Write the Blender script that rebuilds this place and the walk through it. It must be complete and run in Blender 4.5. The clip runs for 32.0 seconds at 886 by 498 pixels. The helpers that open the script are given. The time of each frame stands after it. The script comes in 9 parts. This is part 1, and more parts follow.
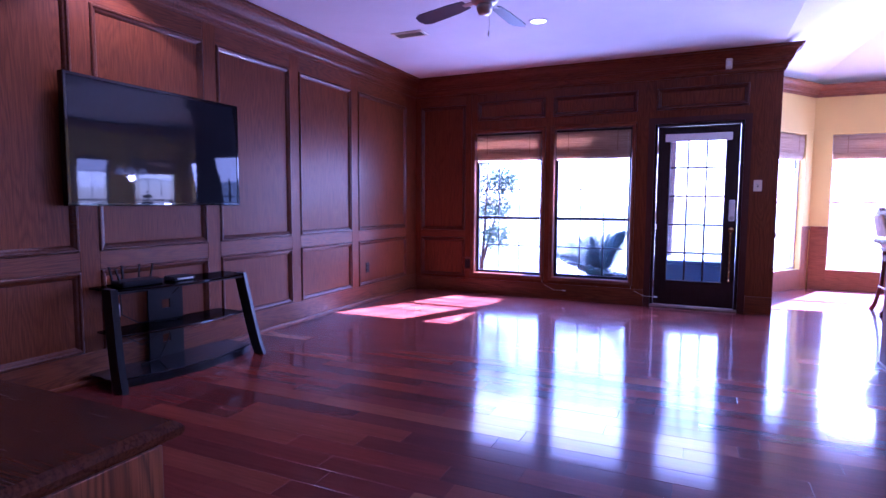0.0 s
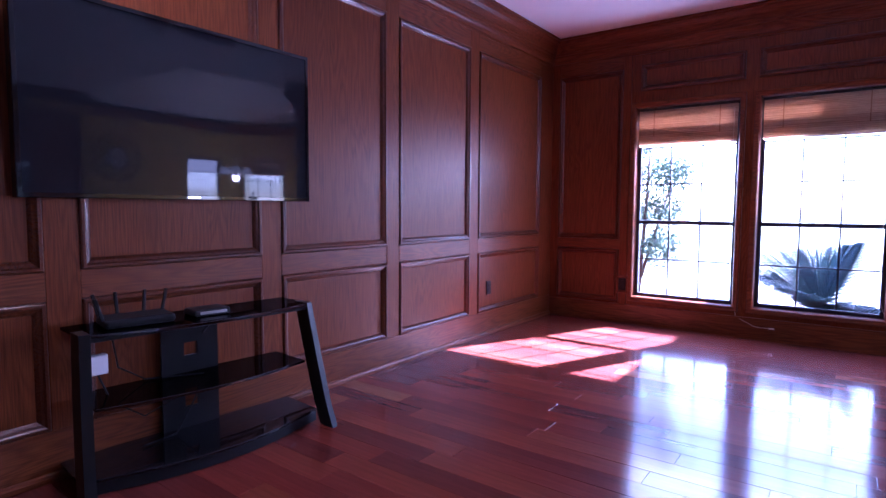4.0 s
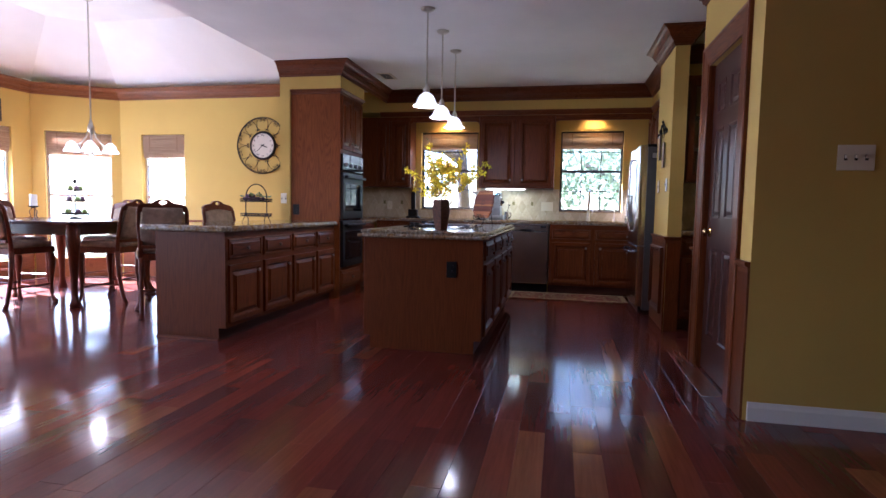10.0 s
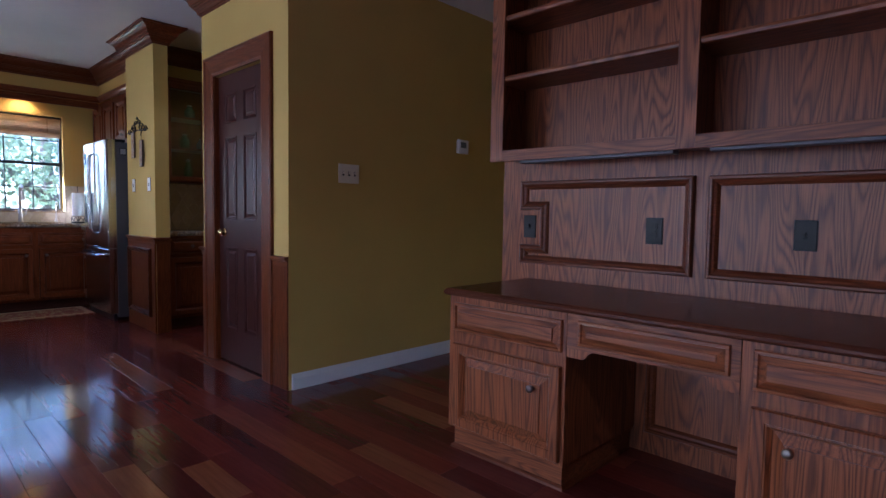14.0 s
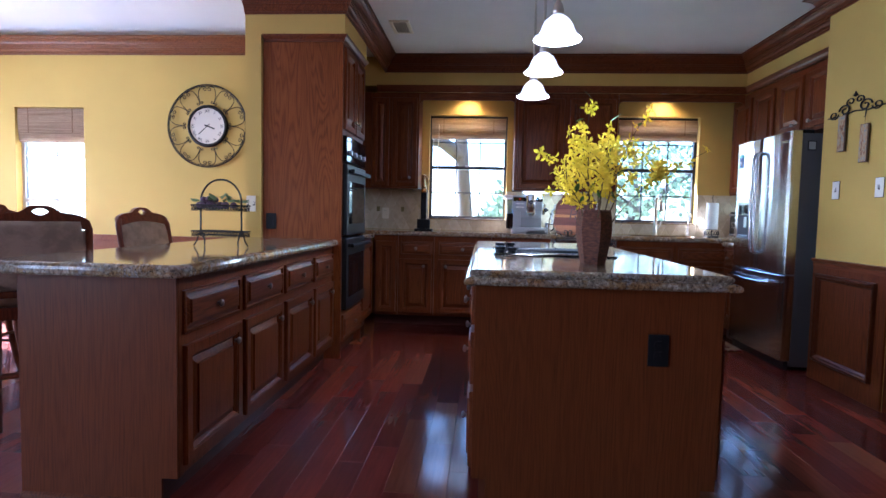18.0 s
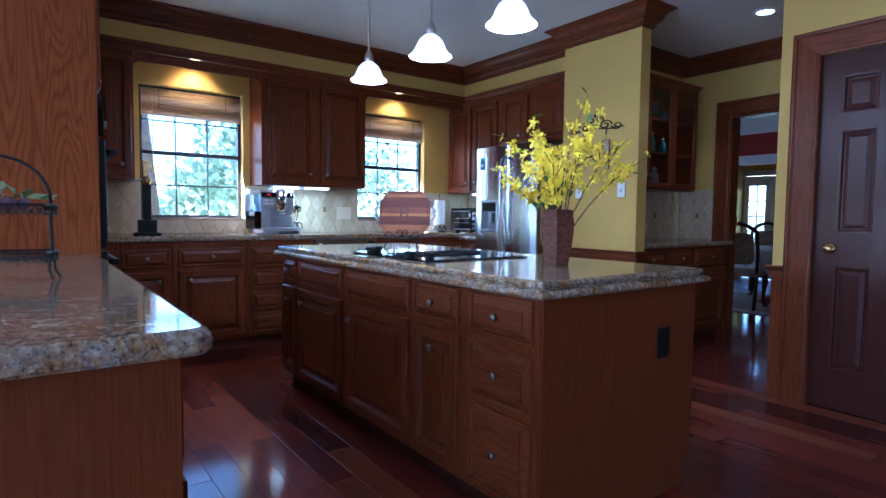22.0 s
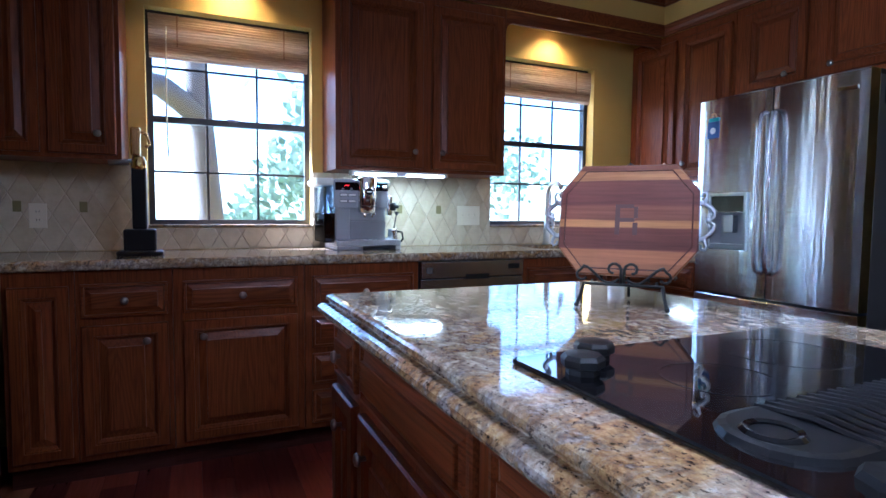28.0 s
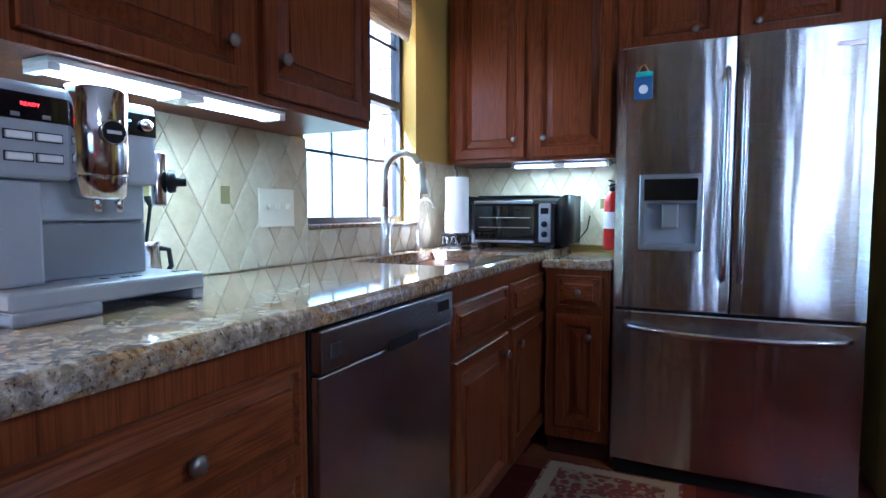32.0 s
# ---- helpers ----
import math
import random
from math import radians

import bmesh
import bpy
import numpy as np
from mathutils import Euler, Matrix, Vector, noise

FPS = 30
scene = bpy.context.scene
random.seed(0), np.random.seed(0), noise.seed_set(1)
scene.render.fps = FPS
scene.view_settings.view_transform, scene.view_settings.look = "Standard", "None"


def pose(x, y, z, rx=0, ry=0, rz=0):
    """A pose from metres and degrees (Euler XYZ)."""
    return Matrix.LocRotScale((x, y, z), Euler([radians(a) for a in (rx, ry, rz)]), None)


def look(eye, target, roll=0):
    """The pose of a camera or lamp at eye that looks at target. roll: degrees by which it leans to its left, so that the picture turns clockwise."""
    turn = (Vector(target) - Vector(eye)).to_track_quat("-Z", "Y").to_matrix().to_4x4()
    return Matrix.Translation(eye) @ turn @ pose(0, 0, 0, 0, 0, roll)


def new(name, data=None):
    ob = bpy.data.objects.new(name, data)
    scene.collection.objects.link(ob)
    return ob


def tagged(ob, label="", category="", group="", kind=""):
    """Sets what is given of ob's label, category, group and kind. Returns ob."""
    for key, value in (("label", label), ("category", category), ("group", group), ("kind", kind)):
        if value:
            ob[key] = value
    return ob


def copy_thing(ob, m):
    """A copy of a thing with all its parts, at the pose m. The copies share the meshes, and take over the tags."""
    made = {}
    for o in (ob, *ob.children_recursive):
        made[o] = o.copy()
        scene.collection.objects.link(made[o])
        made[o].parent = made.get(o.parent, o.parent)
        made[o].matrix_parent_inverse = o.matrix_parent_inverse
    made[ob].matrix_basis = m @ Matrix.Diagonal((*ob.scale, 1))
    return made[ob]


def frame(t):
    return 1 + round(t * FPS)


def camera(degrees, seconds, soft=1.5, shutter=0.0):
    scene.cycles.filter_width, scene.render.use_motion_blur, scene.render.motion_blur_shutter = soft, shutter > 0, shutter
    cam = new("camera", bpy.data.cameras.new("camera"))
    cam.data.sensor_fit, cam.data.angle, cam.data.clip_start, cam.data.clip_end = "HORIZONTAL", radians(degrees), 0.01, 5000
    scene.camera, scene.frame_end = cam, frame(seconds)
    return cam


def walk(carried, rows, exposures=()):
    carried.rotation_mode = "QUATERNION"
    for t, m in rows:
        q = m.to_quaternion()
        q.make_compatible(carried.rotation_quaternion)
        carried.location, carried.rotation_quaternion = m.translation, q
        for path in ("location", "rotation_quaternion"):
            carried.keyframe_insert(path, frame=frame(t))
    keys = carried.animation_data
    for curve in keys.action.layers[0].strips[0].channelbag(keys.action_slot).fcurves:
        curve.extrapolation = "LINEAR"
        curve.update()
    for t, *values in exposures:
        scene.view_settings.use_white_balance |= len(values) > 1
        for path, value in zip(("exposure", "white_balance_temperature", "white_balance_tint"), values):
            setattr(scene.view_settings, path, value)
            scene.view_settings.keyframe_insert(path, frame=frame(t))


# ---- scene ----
cam = camera(77.03, 32.0)
# seconds, x, y, z, pitch, roll, yaw
ROWS = [
    (0.0, 0.000, 0.000, 1.141, -4.72, -0.28, 24.65),
    (0.5, 0.004, 0.196, 1.140, -4.52, -0.24, 27.16),
    (1.0, 0.021, 0.320, 1.139, -4.33, -0.17, 31.77),
    (1.5, 0.074, 0.408, 1.138, -4.20, -0.22, 35.61),
    (2.0, 0.118, 0.495, 1.136, -4.16, -0.22, 37.60),
    (2.5, 0.037, 0.607, 1.122, -4.42, -0.37, 39.10),
    (4.5, -1.260, 1.644, 1.083, -4.16, -0.18, 32.86),
    (5.0, -1.519, 1.908, 1.083, -4.43, -0.32, 25.31),
    (5.5, -1.763, 2.086, 1.082, -4.35, -0.56, 15.17),
    (6.0, -1.974, 2.131, 1.081, -4.33, -0.81, 3.21),
    (6.5, -2.149, 2.053, 1.085, -4.23, -0.94, -9.85),
    (7.0, -2.328, 1.920, 1.102, -3.99, -1.07, -22.07),
    (7.5, -2.536, 1.777, 1.115, -4.08, -1.10, -33.17),
    (8.0, -2.717, 1.654, 1.117, -4.10, -1.19, -42.81),
    (8.5, -2.846, 1.628, 1.135, -4.18, -1.20, -52.11),
    (9.0, -2.888, 1.642, 1.123, -4.10, -1.18, -61.40),
    (9.5, -2.794, 1.656, 1.099, -4.28, -1.10, -69.14),
    (10.0, -2.674, 1.713, 1.082, -4.16, -1.07, -78.04),
    (10.5, -2.568, 1.698, 1.062, -3.94, -1.13, -89.82),
    (11.0, -2.522, 1.845, 1.056, -3.83, -1.22, -108.17),
    (11.5, -2.574, 1.957, 1.041, -3.58, -1.15, -120.16),
    (12.0, -2.628, 2.099, 1.059, -3.62, -1.05, -127.36),
    (12.5, -2.696, 2.239, 1.077, -3.49, -1.10, -131.96),
    (13.0, -2.693, 2.333, 1.099, -3.54, -1.02, -134.66),
    (13.5, -2.666, 2.432, 1.109, -3.54, -0.94, -135.56),
    (14.0, -2.596, 2.519, 1.112, -3.57, -0.90, -135.62),
    (14.5, -2.499, 2.610, 1.129, -3.67, -0.78, -133.23),
    (15.0, -2.315, 2.720, 1.131, -3.78, -0.76, -124.52),
    (15.5, -2.090, 2.745, 1.144, -3.95, -0.68, -113.06),
    (17.5, -1.053, 3.013, 1.141, -3.60, -1.26, -88.92),
    (18.0, -0.737, 3.159, 1.119, -3.57, -1.26, -85.90),
    (18.5, -0.469, 3.348, 1.091, -3.59, -1.23, -86.18),
    (19.0, -0.260, 3.533, 1.091, -3.47, -1.28, -89.17),
    (19.5, -0.049, 3.756, 1.090, -3.60, -1.20, -97.14),
    (20.0, 0.097, 3.881, 1.097, -3.60, -0.99, -104.70),
    (20.5, 0.207, 4.047, 1.101, -3.65, -0.82, -113.46),
    (21.0, 0.235, 4.231, 1.115, -3.65, -0.79, -118.74),
    (21.5, 0.222, 4.393, 1.117, -3.51, -0.75, -123.10),
    (22.0, 0.128, 4.495, 1.120, -3.39, -0.65, -126.41),
    (22.5, 0.037, 4.567, 1.126, -3.37, -0.62, -128.46),
    (23.0, -0.011, 4.600, 1.142, -3.51, -0.54, -129.71),
    (23.5, -0.009, 4.584, 1.137, -3.46, -0.54, -130.46),
    (24.0, 0.100, 4.502, 1.130, -3.59, -0.49, -130.55),
    (24.5, 0.285, 4.378, 1.126, -3.65, -0.44, -129.61),
    (25.0, 0.515, 4.206, 1.130, -3.70, -0.38, -124.49),
    (25.5, 0.751, 4.077, 1.117, -3.56, -0.52, -115.41),
    (27.5, 1.846, 3.627, 1.169, -3.62, -0.58, -107.45),
    (28.0, 2.103, 3.549, 1.148, -3.63, -0.53, -114.15),
    (28.5, 2.329, 3.515, 1.131, -3.64, -0.56, -119.88),
    (29.0, 2.613, 3.535, 1.127, -3.64, -0.51, -126.87),
    (29.5, 2.877, 3.521, 1.120, -3.67, -0.32, -131.22),
    (30.0, 3.147, 3.463, 1.138, -3.74, -0.26, -134.90),
    (30.5, 3.475, 3.487, 1.135, -3.66, -0.24, -139.15),
    (31.0, 3.726, 3.461, 1.131, -3.68, -0.24, -143.42),
    (31.5, 3.936, 3.377, 1.118, -3.73, -0.13, -148.92),
    (32.0, 4.096, 3.326, 1.122, -3.74, -0.03, -154.96),
]
EXPOSURES = [
    (0.0, 4.85, 4250, 63), (2.5, 4.88, 4300, 61), (4.5, 5.00, 4650, 50), (6.0, 5.05, 4950, 44), (7.0, 4.90, 5050, 38), (9.0, 4.70, 5250, 31), (10.0, 4.35, 5350, 28), (11.5, 4.10, 5250, 30), (13.5, 4.15, 4850, 28), (15.5, 4.15, 4800, 20),
    (17.5, 4.45, 4850, 21), (20.0, 4.49, 4250, 17), (25.5, 4.42, 4350, 16), (28.0, 4.37, 4550, 19), (30.0, 4.39, 4550, 18), (31.0, 4.65, 4450, 16), (32.0, 4.53, 4400, 14),
]
walk(cam, [(t, pose(x, y, z, 90 + pitch, roll, yaw)) for t, x, y, z, pitch, roll, yaw in ROWS], EXPOSURES)

# ---- daylight ----
world = bpy.data.worlds.new("sky")
scene.world = world
world.use_nodes = True
_w = world.node_tree.nodes
_sky = _w.new("ShaderNodeTexSky")
_sky.sky_type, _sky.sun_disc = "NISHITA", False
SUN_FROM = Vector((0.44, 1.0, 0.88)).normalized()
_sky.sun_elevation = math.asin(SUN_FROM.z)
_sky.sun_rotation = math.atan2(SUN_FROM.x, SUN_FROM.y)
world.node_tree.links.new(_sky.outputs[0], _w["Background"].inputs[0])
_w["Background"].inputs[1].default_value = 0.15
_sun = new("sun", bpy.data.lights.new("sun", "SUN"))
_sun.data.energy, _sun.data.angle, _sun.data.color = 5.0, radians(0.8), (1.0, 0.95, 0.88)
_sun.matrix_world = look(SUN_FROM * 20, (0, 0, 0))


def window_light(name, x, y, z, facing, w, h, watts, color=(0.9, 0.95, 1.0)):
    """Sky light aimed into the room: in window openings, and one fill by a solid wall."""
    data = bpy.data.lights.new(name, "AREA")
    data.shape, data.size, data.size_y, data.energy, data.color = "RECTANGLE", w, h, watts, color
    ob = new(name, data)
    ob.matrix_world = look((x, y, z), Vector((x, y, z)) + Vector(facing))
    return ob


SKY_W = 1.5
window_light("window_light", -2.16, 6.74, 1.1, (0, -1, -0.25), 0.8, 1.6, SKY_W * 0.85)
window_light("window_light", -1.14, 6.74, 1.1, (0, -1, -0.25), 0.8, 1.6, SKY_W * 0.85)
window_light("window_light", -0.04, 6.74, 1.1, (0, -1, -0.25), 0.6, 1.5, SKY_W * 0.6)
window_light("window_light", 2.08, 9.1, 1.2, (0, -1, -0.2), 0.9, 1.6, SKY_W * 2.2)
window_light("window_light", 3.05, 9.1, 1.2, (0, -1, -0.2), 0.9, 1.6, SKY_W * 2.2)
window_light("window_light", 4.3, 8.65, 1.2, (-0.8, -0.6, -0.2), 0.6, 1.6, SKY_W * 0.7)
window_light("window_light", 4.6, 7.35, 1.2, (-1, 0, -0.2), 0.6, 1.6, SKY_W * 0.6)
window_light("window_light", 0.9, 8.7, 1.2, (0.8, -0.6, -0.2), 0.6, 1.6, SKY_W * 1.1)
window_light("window_light", 5.5, 3.34, 1.6, (-1, 0, -0.2), 0.8, 1.0, SKY_W * 0.15)
window_light("window_light", 5.5, 1.32, 1.6, (-1, 0, -0.2), 0.8, 1.0, SKY_W * 0.15)


# ---- materials ----
def material(name, color=(0.5, 0.5, 0.5), rough=0.5, metal=0.0):
    m = bpy.data.materials.new(name)
    m.use_nodes = True
    b = m.node_tree.nodes["Principled BSDF"]
    b.inputs["Base Color"].default_value = (*color, 1)
    b.inputs["Roughness"].default_value = rough
    b.inputs["Metallic"].default_value = metal
    return m


def nodes_of(m):
    nt = m.node_tree
    return nt.nodes, nt.links, nt.nodes["Principled BSDF"]


def coords(m, scale=(1, 1, 1), rnd=True):
    """Object coordinates, shifted by a random amount per object, scaled."""
    n, l, _ = nodes_of(m)
    tc = n.new("ShaderNodeTexCoord")
    mp = n.new("ShaderNodeMapping")
    mp.inputs["Scale"].default_value = scale
    l.new(tc.outputs["Object"], mp.inputs["Vector"])
    if rnd:
        oi = n.new("ShaderNodeObjectInfo")
        mul = n.new("ShaderNodeMath")
        mul.operation = "MULTIPLY"
        mul.inputs[1].default_value = 37.0
        l.new(oi.outputs["Random"], mul.inputs[0])
        cx = n.new("ShaderNodeCombineXYZ")
        for i in range(3):
            l.new(mul.outputs[0], cx.inputs[i])
        l.new(cx.outputs[0], mp.inputs["Location"])
    return mp.outputs["Vector"]


def noise_node(m, vec, scale, detail=4, rough=0.55, dist=0.0):
    n, l, _ = nodes_of(m)
    t = n.new("ShaderNodeTexNoise")
    t.inputs["Scale"].default_value, t.inputs["Detail"].default_value = scale, detail
    t.inputs["Roughness"].default_value, t.inputs["Distortion"].default_value = rough, dist
    l.new(vec, t.inputs["Vector"])
    return t.outputs["Fac"]


def ramp(m, fac, stops):
    n, l, _ = nodes_of(m)
    r = n.new("ShaderNodeValToRGB")
    e = r.color_ramp.elements
    while len(e) < len(stops):
        e.new(0.5)
    for el, (p, c) in zip(e, stops):
        el.position, el.color = p, (*c, 1) if len(c) == 3 else c
    l.new(fac, r.inputs[0])
    return r.outputs[0]


def mix(m, fac, a, b, kind="MIX"):
    n, l, _ = nodes_of(m)
    x = n.new("ShaderNodeMix")
    x.data_type, x.blend_type = "RGBA", kind
    for sock, v in ((x.inputs[0], fac), (x.inputs[6], a), (x.inputs[7], b)):
        if hasattr(v, "links"):
            l.new(v, sock)
        elif isinstance(v, (int, float)):
            sock.default_value = v
        else:
            sock.default_value = (*v, 1)
    return x.outputs[2]


def bump(m, height, strength=0.2, dist=0.002):
    n, l, b = nodes_of(m)
    x = n.new("ShaderNodeBump")
    x.inputs["Strength"].default_value, x.inputs["Distance"].default_value = strength, dist
    l.new(height, x.inputs["Height"])
    l.new(x.outputs[0], b.inputs["Normal"])


def set_color(m, sock):
    _, l, b = nodes_of(m)
    l.new(sock, b.inputs["Base Color"])


def rough_from(m, fac, lo, hi):
    n, l, b = nodes_of(m)
    r = n.new("ShaderNodeMapRange")
    r.inputs[3].default_value, r.inputs[4].default_value = lo, hi
    l.new(fac, r.inputs[0])
    l.new(r.outputs[0], b.inputs["Roughness"])


def wood(name, dark, mid, light, axis="z", rough=0.3, figure=1.0, coat=0.0, spec=0.24, pore=0.75):
    """Stained oak: broad cathedral figure, fine pores along the grain."""
    m = material(name, mid, rough)
    k = {"x": (0.1, 1, 1), "y": (1, 0.1, 1), "z": (1, 1, 0.1)}[axis]
    k2 = {"x": (0.02, 1, 1), "y": (1, 0.02, 1), "z": (1, 1, 0.02)}[axis]
    v = coords(m, k)
    v2 = coords(m, k2)
    n, l, b = nodes_of(m)
    broad = noise_node(m, v, 5.5, 2, 0.5, 0.25)
    w = n.new("ShaderNodeMath")
    w.operation = "MULTIPLY"
    w.inputs[1].default_value = 170.0
    l.new(broad, w.inputs[0])
    pores = noise_node(m, v2, 240, 3, 0.6)
    jag = n.new("ShaderNodeMath")
    jag.operation = "MULTIPLY_ADD"
    jag.inputs[1].default_value = 2.6
    l.new(pores, jag.inputs[0])
    l.new(w.outputs[0], jag.inputs[2])
    s = n.new("ShaderNodeMath")
    s.operation = "SINE"
    l.new(jag.outputs[0], s.inputs[0])
    rings = n.new("ShaderNodeMapRange")
    rings.inputs[1].default_value, rings.inputs[2].default_value = -1, 1
    l.new(s.outputs[0], rings.inputs[0])
    base = ramp(m, rings.outputs[0], [(0.0, dark), (0.28, mid), (1.0, light)])
    base = mix(m, 1.0 - 0.34 * figure, base, mid)
    pr = ramp(m, pores, [(0.36, (0.45, 0.42, 0.4)), (0.52, (1, 1, 1))])
    big = noise_node(m, v, 1.3, 2)
    tone = ramp(m, big, [(0.3, (0.82, 0.8, 0.78)), (0.7, (1.1, 1.1, 1.1))])
    col = mix(m, pore, base, pr, "MULTIPLY")
    set_color(m, mix(m, 0.8, col, tone, "MULTIPLY"))
    rough_from(m, pores, rough + 0.12, rough - 0.03)
    bump(m, pores, 0.12, 0.001)
    b.inputs["Coat Weight"].default_value = coat
    b.inputs["Specular IOR Level"].default_value = spec
    b.inputs["Coat Roughness"].default_value = 0.15
    return m


OAK_D, OAK_M, OAK_L = (0.05, 0.0115, 0.004), (0.142, 0.036, 0.0095), (0.225, 0.068, 0.017)
M_OAK = wood("stained_oak_upright", OAK_D, OAK_M, OAK_L, "z", 0.32, 0.65, spec=0.15)
# Oven side: stronger figure, with window light put into its lighter tone.
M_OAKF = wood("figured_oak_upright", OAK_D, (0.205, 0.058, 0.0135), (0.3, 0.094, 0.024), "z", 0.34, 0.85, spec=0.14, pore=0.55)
M_OAKS = wood("smooth_oak_panel", OAK_D, (0.132, 0.034, 0.0092), (0.18, 0.052, 0.0135), "z", 0.32, 0.45, spec=0.18, pore=0.5)
M_OAKX = wood("stained_oak_across", OAK_D, OAK_M, OAK_L, "x", 0.3)
M_OAKY = wood("stained_oak_along", OAK_D, OAK_M, OAK_L, "y", 0.3)
# Wall moulding oak, darkened in colour to stand in for shadow lines.
M_OAKM = wood("stained_oak_moulding", (0.03, 0.007, 0.003), (0.085, 0.02, 0.0055), (0.135, 0.038, 0.01), "x", 0.24, spec=0.35)
DESK_D, DESK_M, DESK_L = (0.055, 0.0165, 0.006), (0.195, 0.055, 0.0165), (0.31, 0.1, 0.031)
M_DESK = wood("desk_oak_upright", DESK_D, DESK_M, DESK_L, "z", 0.34, 1.7, spec=0.32)
M_DESKM = wood("desk_oak_moulding", (0.05, 0.012, 0.004), (0.12, 0.03, 0.008), (0.17, 0.045, 0.014), "x", 0.3)
M_DESKX = wood("desk_oak_across", DESK_D, DESK_M, DESK_L, "x", 0.36, 1.4, spec=0.32)
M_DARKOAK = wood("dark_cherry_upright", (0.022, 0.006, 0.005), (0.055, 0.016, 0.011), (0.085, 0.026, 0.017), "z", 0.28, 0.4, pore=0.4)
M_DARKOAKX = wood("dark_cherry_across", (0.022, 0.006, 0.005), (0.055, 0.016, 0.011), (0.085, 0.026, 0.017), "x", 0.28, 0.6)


def plaster(name, color, rough=0.75, relief=0.25):
    m = material(name, color, rough)
    v = coords(m, rnd=False)
    fine = noise_node(m, v, 160, 3)
    big = noise_node(m, v, 1.2, 3)
    c2 = tuple(c * 0.9 for c in color)
    set_color(m, mix(m, ramp(m, big, [(0.35, (0, 0, 0)), (0.7, (1, 1, 1))]), c2, color))
    bump(m, fine, relief, 0.002)
    return m


M_YELLOW = plaster("mustard_wall_paint", (0.55, 0.375, 0.085))
M_CEIL = plaster("ceiling_paint", (0.78, 0.77, 0.78), 0.8, 0.5)
M_WHITE = material("white_paint", (0.78, 0.77, 0.74), 0.4)
M_OFFWHITE = material("ivory_plastic", (0.72, 0.66, 0.52), 0.35)
M_RED = plaster("red_wall_paint", (0.33, 0.035, 0.02))


def floor_material():
    m = material("cherry_floor_planks", (0.12, 0.02, 0.012), 0.16)
    n, l, b = nodes_of(m)
    v = coords(m, (0.06, 1, 1), rnd=False)
    geo = n.new("ShaderNodeNewGeometry")
    oi = n.new("ShaderNodeObjectInfo")
    add = n.new("ShaderNodeMath")
    l.new(geo.outputs["Random Per Island"], add.inputs[0])
    l.new(oi.outputs["Random"], add.inputs[1])
    fr = n.new("ShaderNodeMath")
    fr.operation = "FRACT"
    l.new(add.outputs[0], fr.inputs[0])
    tone = ramp(m, fr.outputs[0], [(0.0, (0.08, 0.015, 0.011)), (0.3, (0.108, 0.02, 0.014)), (0.62, (0.14, 0.024, 0.015)),
                                   (0.85, (0.165, 0.035, 0.018)), (0.94, (0.18, 0.043, 0.021)), (1.0, (0.22, 0.077, 0.031))])
    grain = noise_node(m, v, 60, 4, 0.6)
    broad = noise_node(m, v, 9, 3)
    g = ramp(m, grain, [(0.3, (0.7, 0.66, 0.66)), (0.65, (1.1, 1.1, 1.1))])
    col = mix(m, 0.7, tone, g, "MULTIPLY")
    g2 = ramp(m, broad, [(0.3, (0.75, 0.72, 0.72)), (0.7, (1.15, 1.12, 1.1))])
    set_color(m, mix(m, 0.6, col, g2, "MULTIPLY"))
    rough_from(m, grain, 0.13, 0.1)
    b.inputs["Coat Weight"].default_value, b.inputs["Coat Roughness"].default_value = 0.1, 0.5
    b.inputs["Specular IOR Level"].default_value = 0.24
    wav = noise_node(m, coords(m, (0.5, 2.5, 1), rnd=False), 3.0, 2)
    bump(m, wav, 0.12, 0.004)
    return m


M_FLOOR = floor_material()
M_GROUT_FLOOR = material("floor_underlay", (0.02, 0.006, 0.004), 0.6)


def granite():
    """Cream ground with gold and grey clouds, dark specks and pale crystals."""
    m = material("speckled_gold_granite", (0.4, 0.33, 0.25), 0.07)
    v = coords(m, (0.9, 1.2, 1.05), rnd=False)
    col = ramp(m, noise_node(m, v, 42, 5, 0.7, 0.5), [(0.3, (0.07, 0.055, 0.045)), (0.42, (0.18, 0.14, 0.1)), (0.52, (0.29, 0.235, 0.165)), (0.68, (0.54, 0.49, 0.4))])
    gold = ramp(m, noise_node(m, coords(m, (1.5, 0.75, 1.2), rnd=False), 6.5, 6, 0.7, 1.4), [(0.46, (0, 0, 0)), (0.57, (1, 1, 1))])
    grains = ramp(m, noise_node(m, v, 60, 4, 0.7), [(0.35, (0.05, 0.022, 0.008)), (0.5, (0.24, 0.125, 0.038)), (0.66, (0.42, 0.28, 0.12))])
    col = mix(m, mix(m, 0.85, (0, 0, 0), gold), col, grains)
    grey = ramp(m, noise_node(m, coords(m, (1.1, 0.9, 1.3), rnd=False), 13, 5, 0.7, 0.7), [(0.55, (0, 0, 0)), (0.63, (1, 1, 1))])
    col = mix(m, mix(m, 0.7, (0, 0, 0), grey), col, ramp(m, noise_node(m, v, 75, 3), [(0.4, (0.09, 0.085, 0.09)), (0.6, (0.38, 0.36, 0.35))]))
    specks = ramp(m, noise_node(m, v, 105, 3, 0.75), [(0.36, (0.1, 0.09, 0.09)), (0.43, (1, 1, 1))])
    set_color(m, mix(m, 0.85, col, specks, "MULTIPLY"))
    return m


